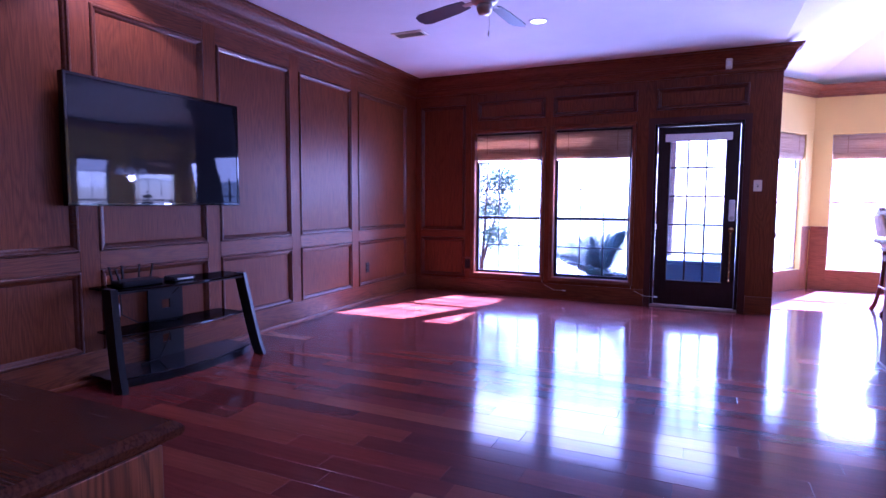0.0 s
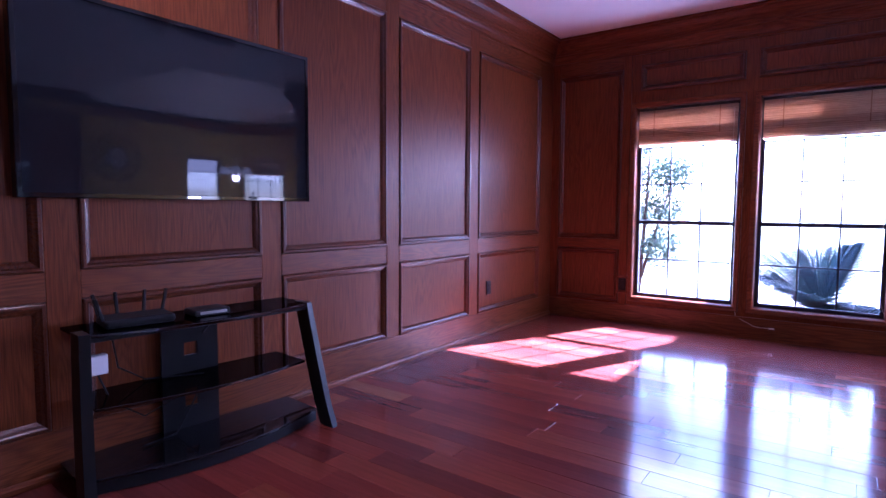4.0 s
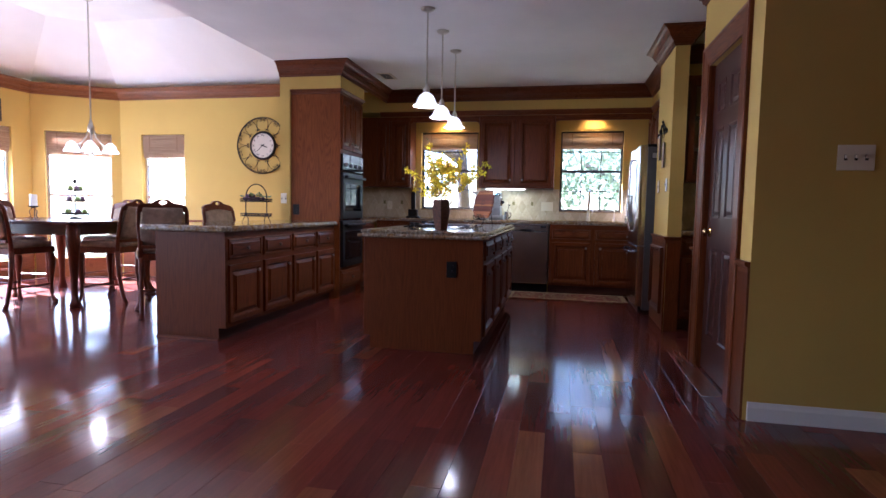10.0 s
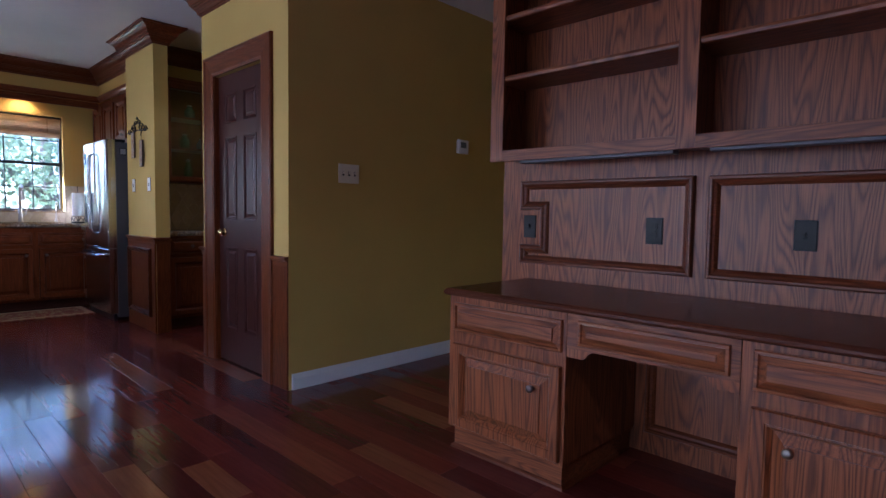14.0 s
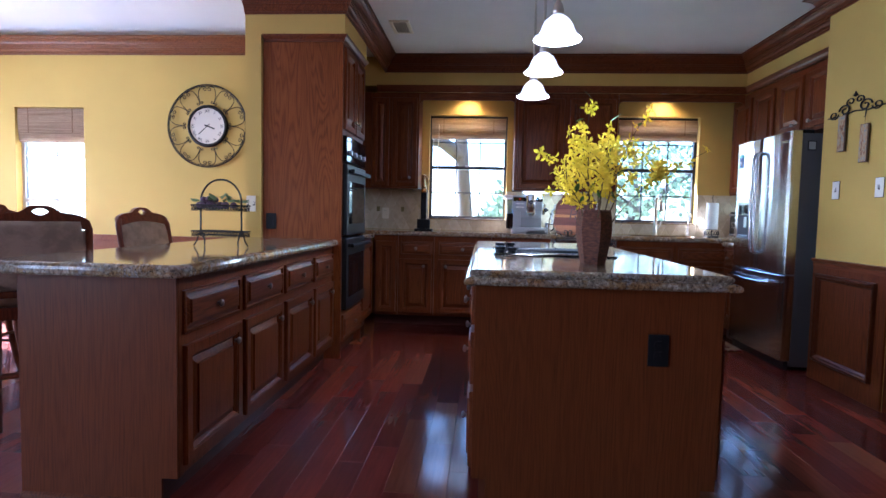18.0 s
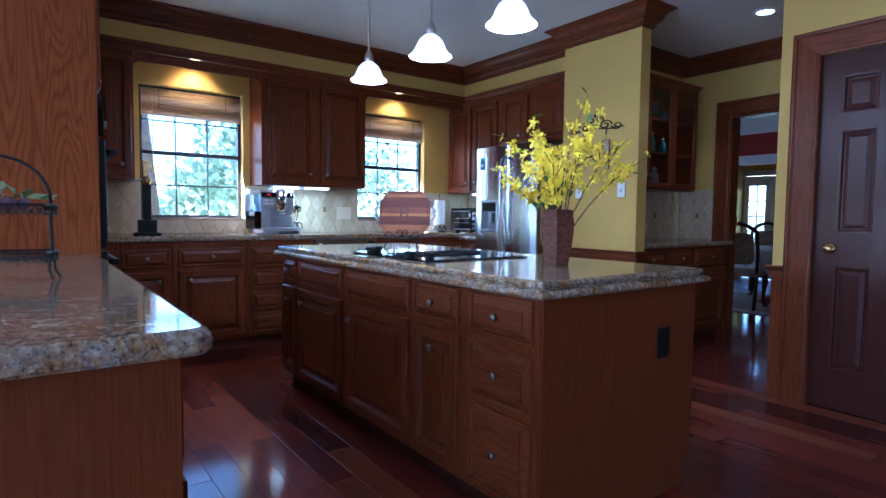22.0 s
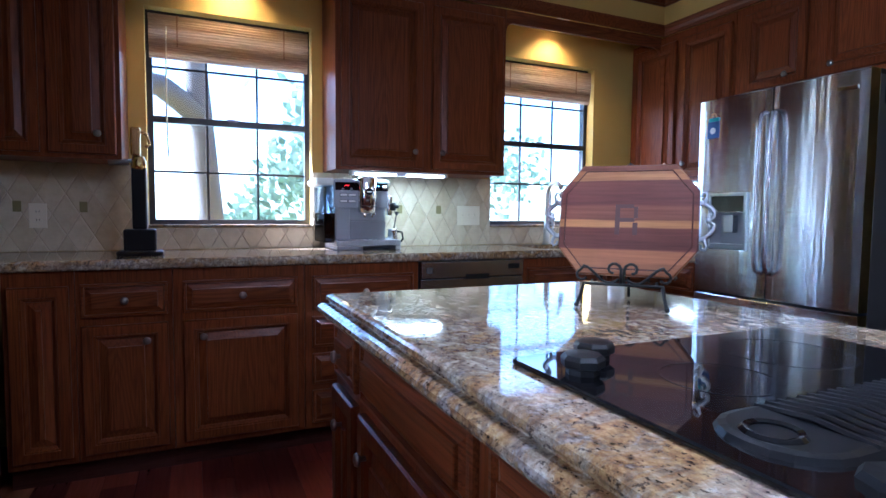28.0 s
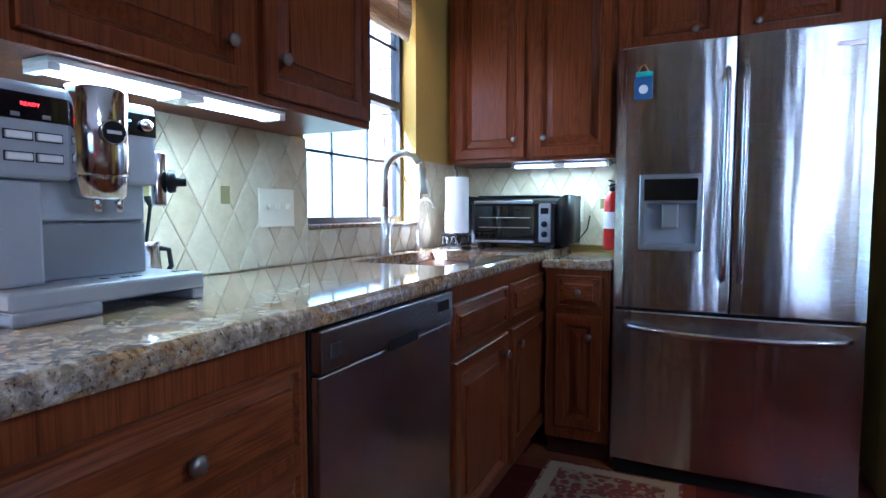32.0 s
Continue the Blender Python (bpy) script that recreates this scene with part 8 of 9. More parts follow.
# ---- carved plaque ----
pq = thing("carved_plaque", "dark framed carved plaque with vine scrolls round a rosette", "wall decor", (2.79, YA, 2.27), 0)
M_DLEAF = plaster("dark_leaf", (0.07, 0.045, 0.03))
part("frame", add_ring(bmesh.new(), -0.615, 0.615, -0.148, 0.148, [(0, 0.0), (0, 0.026), (0.008, 0.032), (0.024, 0.028), (0.036, 0.014)], front), M_DLEAF, pq)
part("ground", box(-0.58, 0.58, -0.012, -0.004, -0.113, 0.113), plaster("gilt_ground", (0.34, 0.25, 0.07), 0.5), pq)
part("rosette", lathe([(0.085, 0.0), (0.08, 0.012), (0.062, 0.014), (0.055, 0.024), (0.035, 0.02), (0.02, 0.03), (0.0, 0.032)], seg=20), M_DLEAF, pq, "", True).matrix_basis = pose(0, -0.012, 0, 90)
for d in (-1, 1):
    part("vine", tube([(d * (0.09 + 0.46 * k / 24), -0.018, 0.05 * math.sin(2.0 * math.pi * k / 12)) for k in range(25)], 0.007, 6), M_DLEAF, pq, "", True)
    for k in range(4):
        s_ = (-1) ** k
        part("leaf_scroll", tube(scroll(d * (0.155 + 0.115 * k), -0.035 * s_, 0.05, 1.2, math.pi * 0.5 * s_, d * s_, 16, -0.02, 0.8), [0.0085 * (1 - 0.6 * i / 16) for i in range(17)], 6), M_DLEAF, pq, "", True)
        bm = bmesh.new()
        vine_leaf(bm, Vector((d * (0.15 + 0.115 * k), -0.02, 0.02 * s_)), 0.0 if d > 0 else math.pi, 0.9 * s_, 0.034)
        part("carved_leaf", bm, M_DLEAF, pq)

# ---- chandelier ----
ch = thing("chandelier", "nickel chandelier with white glass bells on a long chain", "chandelier", (2.72, 6.93, 3.34), 0)
part("canopy", lathe([(0.015, -0.04), (0.05, -0.025), (0.065, 0.0)], seg=20), M_NICKEL, ch, "", True)
part("chain", tube([(0, 0, -0.04), (0, 0, -1.34)], 0.008, 8), M_NICKEL, ch)
part("column", lathe([(0.01, -1.75), (0.022, -1.72), (0.03, -1.69), (0.014, -1.66), (0.012, -1.5), (0.03, -1.46), (0.036, -1.42), (0.02, -1.38), (0.012, -1.34)], seg=16), M_NICKEL, ch, "", True)
for i in range(4):
    a = radians(90 * i + 40)
    c, s = math.cos(a), math.sin(a)
    arm = [(0.02, -1.42), (0.05, -1.53), (0.1, -1.6), (0.135, -1.625), (0.17, -1.60), (0.185, -1.585)]
    ar = part("arm", tube([(c * r, s * r, z) for r, z in arm], 0.008, 8), M_NICKEL, ch, "", True)
    part("arm_scroll", tube([(c * r, s * r, z) for r, z in ((0.03, -1.70), (0.08, -1.72), (0.12, -1.67), (0.1, -1.62))], 0.006, 6), M_NICKEL, ar)
    part("shade", lathe([(0.088, -1.70), (0.084, -1.685), (0.066, -1.655), (0.055, -1.62), (0.03, -1.595), (0.02, -1.585)], (c * 0.185, s * 0.185, 0), 22, False), M_SHADE, ch, "glowing white glass bell", True)
li = bpy.data.lights.new("chandelier_bulbs", "POINT")
li.energy, li.color, li.shadow_soft_size = 0.7, (1.0, 0.95, 0.88), 0.06
new("chandelier_bulbs", li).location = (2.72, 6.93, 1.57)

# ---- table ----
M_TABLE = wood("dark_mahogany", (0.02, 0.006, 0.004), (0.05, 0.014, 0.008), (0.09, 0.026, 0.014), "y", 0.2)
M_MAHOG = wood("red_mahogany", (0.05, 0.012, 0.006), (0.12, 0.03, 0.013), (0.18, 0.05, 0.02), "z", 0.25)


def cabriole(x, y, h, r, dx, dy, foot=True):
    """A tapered leg that swells at the knee and ends in a turned-out foot."""
    prof = [(0.0, r * 0.95, 0.030), (0.03, r * 1.1, 0.028), (0.07, r * 0.8, 0.016), (0.16, r * 0.6, 0.004), (0.35, r * 0.7, 0.0), (0.6, r * 1.0, 0.006), (0.8, r * 1.35, 0.012), (0.93, r * 1.25, 0.006), (1.0, r * 1.1, 0.0)]
    pts = [(x + dx * o, y + dy * o, max(h * t, 0.0)) for t, _, o in prof]
    return tube(pts, [q for _, q, _ in prof], 10)


tb_ = thing("dining_table", "counter-height mahogany table with turned-out legs", "table", (2.62, 7.2, 0), 0)
part("tabletop", slab(round_poly(-0.62, 0.62, -0.72, 0.72, 0.06), [(0.02, 0.845), (0.004, 0.85), (0.0, 0.86), (0.004, 0.872), (0.014, 0.878)]), M_TABLE, tb_)
for x0, x1, y0, y1 in ((-0.52, 0.52, -0.62, -0.595), (-0.52, 0.52, 0.595, 0.62), (-0.52, -0.495, -0.595, 0.595), (0.495, 0.52, -0.595, 0.595)):
    part("apron", box(x0, x1, y0, y1, 0.735, 0.845, 0.003), M_TABLE, tb_)
for dx in (-1, 1):
    for dy in (-1, 1):
        part("leg", cabriole(dx * 0.51, dy * 0.61, 0.845, 0.05, dx * 1.2, dy * 1.2), M_MAHOG, tb_, "", True)


# ---- chairs ----
def fabric(name, c):
    m = material(name, c, 0.9)
    v = coords(m, rnd=False)
    f = noise_node(m, v, 14, 4)
    w_ = noise_node(m, v, 300, 2)
    set_color(m, mix(m, ramp(m, f, [(0.4, (0, 0, 0)), (0.6, (1, 1, 1))]), tuple(q * 0.7 for q in c), c))
    bump(m, w_, 0.4, 0.002)
    return m


M_SEAT = fabric("tan_upholstery", (0.3, 0.215, 0.15))


def counter_chair():
    """A counter chair, seat at 0.62 m, facing local -y; its back at +y."""
    c = thing("counter_chair", "mahogany counter chair with a tan upholstered back and seat", "chair", (0, 0, 0), 0, "chairs round the table")
    sw_, sd = 0.24, 0.23
    part("seat_frame", slab([(-sw_, -sd), (sw_, -sd), (sw_ - 0.03, sd), (-sw_ + 0.03, sd)], [(0.006, 0.54), (0, 0.546), (0, 0.60), (0.006, 0.606)]), M_MAHOG, c)
    part("seat", slab(round_poly(-sw_ + 0.012, sw_ - 0.012, -sd + 0.008, sd - 0.02, 0.06), [(0.004, 0.606), (0.0, 0.62), (0.01, 0.645), (0.04, 0.66), (0.09, 0.666)]), M_SEAT, c, "tan fabric seat pad", True)
    for dx in (-1, 1):
        part("leg", cabriole(dx * (sw_ - 0.03), -sd + 0.03, 0.545, 0.026, dx * 0.8, -1.0), M_MAHOG, c, "", True)
        part("leg", tube([(dx * (sw_ - 0.045), sd + 0.075, 0.0), (dx * (sw_ - 0.05), sd + 0.045, 0.06), (dx * (sw_ - 0.05), sd - 0.005, 0.3), (dx * (sw_ - 0.05), sd - 0.02, 0.57)], [0.026, 0.02, 0.02, 0.026], 10), M_MAHOG, c, "", True)
        part("stretcher", tube([(dx * (sw_ - 0.03), -sd + 0.03, 0.2), (dx * (sw_ - 0.05), sd + 0.01, 0.2)], 0.011, 8), M_MAHOG, c)
        part("back_post", tube([(dx * (sw_ - 0.05), sd - 0.02, 0.56), (dx * (sw_ - 0.045), sd + 0.0, 0.72), (dx * (sw_ - 0.034), sd + 0.03, 0.88), (dx * (sw_ - 0.036), sd + 0.055, 1.0), (dx * (sw_ - 0.05), sd + 0.066, 1.04)], [0.024, 0.019, 0.018, 0.019, 0.018], 10), M_MAHOG, c, "", True)
    part("stretcher", tube([(-sw_ + 0.03, -sd + 0.03, 0.16), (sw_ - 0.03, -sd + 0.03, 0.16)], 0.011, 8), M_MAHOG, c)
    part("stretcher", tube([(-sw_ + 0.05, sd + 0.02, 0.26), (sw_ - 0.05, sd + 0.02, 0.26)], 0.011, 8), M_MAHOG, c)
    # crest with a pierced handhold
    bm = bmesh.new()
    n = 24

    def crest_strip(rows):
        """One solid strip of the crest between two lines (x, low, high)."""
        quad = [[bm.verts.new((x, sd + 0.045 + o + (z - 1.0) * 0.25, z)) for o in (0.0, 0.028) for z in (lo, hi)] for x, lo, hi in rows]
        for p, q in zip(quad, quad[1:]):
            for i, j in ((0, 1), (1, 3), (3, 2), (2, 0)):
                bm.faces.new((p[i], q[i], q[j], p[j]))
        bm.faces.new((quad[0][0], quad[0][1], quad[0][3], quad[0][2]))
        bm.faces.new((quad[-1][2], quad[-1][3], quad[-1][1], quad[-1][0]))

    line = []
    for i in range(n + 1):
        t = -1 + 2 * i / n
        line.append((t * (sw_ - 0.032), 0.99 + 0.035 * (1 - t * t), 1.083 - 0.04 * abs(t) ** 5 + 0.037 * math.exp(-(t / 0.34) ** 4)))
    crest_strip(line[:11])
    crest_strip(line[14:])
    crest_strip([(x, lo, 1.07 + 0.0045 * (k - 2) ** 2) for k, (x, lo, hi) in enumerate(line[10:15])])
    crest_strip([(x, 1.106 - 0.0042 * (k - 2) ** 2, hi) for k, (x, lo, hi) in enumerate(line[10:15])])
    bmesh.ops.recalc_face_normals(bm, faces=bm.faces)
    part("crest_rail", bm, M_MAHOG, c)
    back_shape = [(-0.165, -0.185), (0.165, -0.185), (0.19, -0.05), (0.194, 0.08)] + [(-0.188 * t / 8, 0.176 - 0.045 * abs(t / 8) ** 3) for t in range(-8, 9)] + [(-0.194, 0.08), (-0.19, -0.05)]
    for y, lab in ((0.028, "front"), (0.062, "back")):
        pad = slab(back_shape, [(0.0, -0.004), (0.004, 0.008), (0.02, 0.018), (0.05, 0.022)])
        p_ = part("back_pad", pad, M_SEAT, c, "tan fabric back pad", True)
        p_.matrix_basis = pose(0, sd + y, 0.86, 90 - 13 if lab == "front" else 270 - 13)
    part("lower_rail", box(-sw_ + 0.055, sw_ - 0.055, sd + 0.0, sd + 0.03, 0.655, 0.69, 0.006), M_MAHOG, c)
    return c


chair = counter_chair()
spots = [(2.06, 7.25, 90), (2.57, 6.55, 184), (2.12, 5.55, 130), (2.93, 5.25, -15), (3.3, 7.25, -90), (2.65, 7.93, 0)]
chair.matrix_world = pose(*spots[0][:2], 0, 0, 0, spots[0][2])
for x, y, a in spots[1:]:
    copy_thing(chair, pose(x, y, 0, 0, 0, a))

# ---- candle and tiered stand on the table ----
cn = thing("pillar_candle", "white pillar candle on a scrolled iron holder", "candle", (2.72, 7.75, 0.878), 0)
for i in range(3):
    a = 2.1 * i
    part("holder_leg", tube([(0.05 * math.cos(a), 0.05 * math.sin(a), 0.004), (0.03 * math.cos(a), 0.03 * math.sin(a), 0.03), (0.045 * math.cos(a), 0.045 * math.sin(a), 0.08), (0.012 * math.cos(a), 0.012 * math.sin(a), 0.13)], 0.005, 6), M_IRON, cn)
part("drip_plate", lathe([(0.02, 0.125), (0.055, 0.14), (0.058, 0.148), (0.05, 0.146)], seg=20), M_IRON, cn)
part("candle", lathe([(0.038, 0.148), (0.04, 0.152), (0.04, 0.275), (0.036, 0.28)], seg=20), material("white_wax", (0.8, 0.78, 0.72), 0.5), cn)
st = thing("tiered_tray", "three-tier dark tray with artificial fruit on the table", "serving tray", (3.0, 7.45, 0.878), 0)
part("mast", lathe([(0.006, 0.0), (0.006, 0.42), (0.02, 0.44), (0.02, 0.46), (0.0, 0.48)], seg=10), M_IRON, st)
part("base_foot", lathe([(0.07, 0.0), (0.06, 0.012), (0.01, 0.02)], seg=20), M_IRON, st)
for z, r in ((0.05, 0.15), (0.2, 0.12), (0.33, 0.09)):
    part("tray", lathe([(0.01, z), (r - 0.01, z), (r, z + 0.02), (r - 0.006, z + 0.022), (r - 0.016, z + 0.008), (0.01, z + 0.008)], seg=26, cap=False), M_IRON, st, "", True)
    for k in range(5):
        a = 1.25 * k + z * 9
        bm = bmesh.new()
        bmesh.ops.create_icosphere(bm, subdivisions=2, radius=0.03)
        solid("fruit", bm, M_GRAPE if k % 2 else M_PEAR, "artificial fruit on the tiered tray", "fruit", group="fruit on the tiered tray", at=(3.0 + 0.62 * r * math.cos(a), 7.45 + 0.62 * r * math.sin(a), 0.878 + z + 0.037), smooth=True)


# ---- dining room seen through the doorway ----
M_CLOTH = fabric("white_tablecloth", (0.62, 0.62, 0.66))
dtb = thing("dining_room_table", "round table under a pale blue-white cloth", "table", (3.42, -3.55, 0), 0)
part("pedestal", lathe([(0.3, 0.0), (0.25, 0.04), (0.08, 0.1), (0.07, 0.6), (0.2, 0.72)], seg=20), M_MAHOG, dtb, "", True)
part("tabletop", lathe([(0.55, 0.72), (0.55, 0.745)], seg=32), M_TABLE, dtb)
clo = bmesh.new()
rings = []
for r, z in ((0.0, 0.752), (0.5, 0.752), (0.57, 0.745), (0.59, 0.7), (0.6, 0.6), (0.61, 0.45)):
    rings.append([clo.verts.new(((r + (0.03 * math.sin(9 * a) if z < 0.7 else 0)) * math.cos(a), (r + (0.03 * math.sin(9 * a) if z < 0.7 else 0)) * math.sin(a), z)) for a in [2 * math.pi * i / 54 for i in range(54)]])
for a, b in zip(rings, rings[1:]):
    for i in range(54):
        j = (i + 1) % 54
        clo.faces.new((a[i], a[j], b[j], b[i]))
bmesh.ops.remove_doubles(clo, verts=clo.verts, dist=1e-5)
solid("tablecloth", clo, M_CLOTH, "pale cloth draped over the round dining table", "tablecloth", at=(3.42, -3.55, 0), smooth=True)


def dining_chair(at, rz):
    c = thing("dining_chair", "dark carved dining chair with an upholstered seat", "chair", at, rz, "chairs in the dining room")
    part("seat", slab(round_poly(-0.24, 0.24, -0.23, 0.23, 0.05), [(0.0, 0.42), (0.0, 0.45), (0.02, 0.48), (0.07, 0.49)]), M_SEAT, c, "tan fabric seat", True)
    for dx in (-1, 1):
        part("leg", cabriole(dx * 0.2, -0.2, 0.42, 0.028, dx, -1), M_TABLE, c, "", True)
        part("leg", tube([(dx * 0.2, 0.28, 0.0), (dx * 0.2, 0.22, 0.25), (dx * 0.2, 0.2, 0.44)], 0.022, 8), M_TABLE, c, "", True)
        part("back_post", tube([(dx * 0.2, 0.2, 0.42), (dx * 0.21, 0.23, 0.7), (dx * 0.2, 0.28, 0.98)], 0.022, 8), M_TABLE, c, "", True)
    part("crest_rail", tube([(-0.2, 0.28, 0.97), (-0.1, 0.29, 1.04), (0, 0.29, 1.07), (0.1, 0.29, 1.04), (0.2, 0.28, 0.97)], 0.024, 8), M_TABLE, c, "", True)
    part("back_pad", slab(round_poly(-0.17, 0.17, -0.2, 0.2, 0.08), [(0.0, -0.01), (0.004, 0.012), (0.03, 0.02)]), M_SEAT, c, "tan fabric back", True).matrix_basis = pose(0, 0.235, 0.76, 90 - 12)
    return c


dining_chair((3.9, -4.3, 0), 208)
dining_chair((3.54, -2.78, 0), 12)
rugd = thing("dining_rug", "pale bordered rug under the dining table", "rug", (3.4, -3.4, 0.002), 0)
part("rug_field", box(-1.1, 1.1, -1.05, 1.05, 0.0, 0.008, 0.003), fabric("faded_rug", (0.25, 0.17, 0.14)), rugd)
part("border", add_ring(bmesh.new(), -1.1, 1.1, -1.05, 1.05, [(0.0, 0.0), (0.0, 0.0095), (0.2, 0.0095), (0.2, 0.007)], lambda s, t, d: (s, t, d)), fabric("pale_rug_border", (0.42, 0.36, 0.32)), rugd)
structure("dining_trim", boxes((2.42, 2.549, -4.6, -4.58, 0, 1.98), (4.951, 5.08, -4.6, -4.58, 0, 1.98), (2.42, 5.08, -4.6, -4.58, 1.98, 2.12)), M_WHITE, "white painted trim round the wide opening")
structure("dining_cornice", sweep([(5.4, -4.6), (0.65, -4.6)][::-1], crown_profile(H, 0.27, 0.14)), M_WHITE, "white cornice in the dining room")
M_FRENCH = material("white_door_paint", (0.62, 0.64, 0.7), 0.4)
for x0 in (4.422, 4.902):
    fd = thing("door_3" if x0 < 4.5 else "door_4", "white glazed french door full of daylight", "door", (x0, -6.6, 0), 0, kind="structure")
    lf = part("leaf", boxes((0.0, 0.085, -0.06, -0.02, 0.01, 1.94), (0.391, 0.476, -0.06, -0.02, 0.01, 1.94), (0.085, 0.391, -0.06, -0.02, 0.01, 0.31), (0.085, 0.391, -0.06, -0.02, 1.76, 1.94)), M_FRENCH, fd)
    part("muntin", box(0.228, 0.248, -0.05, -0.03, 0.31, 1.76), M_FRENCH, lf)
    for k in range(1, 5):
        part("muntin", box(0.085, 0.391, -0.049, -0.031, 0.30 + 0.29 * k, 0.32 + 0.29 * k), M_FRENCH, lf)
    ob = part("pane", box(0.085, 0.391, -0.042, -0.038, 0.31, 1.76), M_GLASS, lf)
    ob.visible_shadow = False
    part("door_handle", tube([(0.43 if x0 < 4.5 else 0.045, -0.02, 0.98), (0.43 if x0 < 4.5 else 0.045, 0.03, 0.98), (0.35 if x0 < 4.5 else 0.125, 0.03, 0.98)], 0.009, 8), M_BRASS, lf, "brass lever handle", True)
structure("front_door_casing", boxes((4.33, 4.417, -6.6, -6.575, 0, 1.95), (4.33, 5.398, -6.6, -6.575, 1.95, 2.04)), M_FRENCH, "white casing round the french doors")
dl = thing("door_5", "dark oak swing door standing open into the dining room", "door", (DD[1] - 0.004, -0.95 - T - 0.02, 0), -63, kind="structure")
lf = part("leaf", box(0.004, 0.84, 0.0, 0.024, 0.012, DD[2] - 0.01, 0.002), M_DARKOAK, dl)
# white layer on the leaf stands in for daylight on the jamb edge
part("leaf_face", box(0.002, 0.84, 0.0245, 0.04, 0.012, DD[2] - 0.01, 0.002), M_FRENCH, lf, "white layer standing in for the lit jamb edge")
for z in (0.25, 1.05, 1.85):
    part("hinge", lathe([(0.007, z), (0.007, z + 0.09)], (-0.004, 0.0, 0), 8), M_BRASS, lf)
sr = thing("stair_rail", "dark wooden handrail on white balusters", "stair rail", (4.0, -5.9, 0), 0)
part("handrail", tube([(0.35, 0, 1.12), (0.05, 0, 1.28), (-0.5, 0, 1.6)], 0.028, 8), M_TABLE, sr, "", True)
for k in range(6):
    part("baluster", lathe([(0.018, 0.0), (0.018, 0.3), (0.011, 0.5), (0.016, 0.8), (0.011, 1.13 + 0.072 * k)], (0.3 - 0.13 * k, 0, 0), 8), M_WHITE, sr)
window_light("window_light", 4.9, -6.8, 1.1, (0, 1, -0.1), 0.7, 1.4, SKY_W * 0.2)
# fill added beside the solid dining room wall, which has no window
window_light("window_light", 5.3, -3.0, 1.3, (-1, 0, -0.1), 1.0, 1.6, SKY_W * 0.24)


# ---- outdoors ----
def ground_material():
    m = material("lawn_and_path", (0.09, 0.12, 0.04), 0.95)
    v = coords(m, rnd=False)
    a, b = noise_node(m, v, 1.5, 4), noise_node(m, v, 40, 3)
    c = ramp(m, a, [(0.35, (0.24, 0.27, 0.13)), (0.65, (0.42, 0.42, 0.27))])
    set_color(m, mix(m, 0.5, c, ramp(m, b, [(0.3, (0.6, 0.6, 0.5)), (0.7, (1.2, 1.2, 1.1))]), "MULTIPLY"))
    return m


structure("ground", box(-400, 400, -400, 400, -0.4, -0.16), ground_material(), "sunlit lawn round the house")
M_CONC = plaster("pale_concrete", (0.48, 0.47, 0.44), 0.9)
structure("pavement", box(-3.6, 0.5, 6.9, 12.5, -0.16, -0.1), M_CONC, "pale concrete patio outside the back door")


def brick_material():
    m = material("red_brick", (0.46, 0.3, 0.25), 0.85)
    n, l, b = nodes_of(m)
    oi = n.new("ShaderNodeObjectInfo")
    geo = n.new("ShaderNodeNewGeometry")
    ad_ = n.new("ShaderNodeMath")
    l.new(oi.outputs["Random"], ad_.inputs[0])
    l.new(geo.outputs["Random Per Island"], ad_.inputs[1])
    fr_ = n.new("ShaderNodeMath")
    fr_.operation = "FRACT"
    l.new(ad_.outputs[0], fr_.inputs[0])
    # brick tones lightened to stand in for glare and bounced sunlight
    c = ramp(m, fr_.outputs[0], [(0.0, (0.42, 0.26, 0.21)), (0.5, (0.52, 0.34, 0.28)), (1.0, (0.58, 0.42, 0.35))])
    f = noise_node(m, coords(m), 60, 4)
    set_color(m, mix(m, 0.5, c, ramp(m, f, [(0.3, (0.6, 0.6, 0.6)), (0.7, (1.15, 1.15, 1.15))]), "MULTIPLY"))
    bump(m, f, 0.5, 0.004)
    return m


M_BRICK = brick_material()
M_MORTAR = plaster("grey_mortar", (0.4, 0.38, 0.35), 0.95)


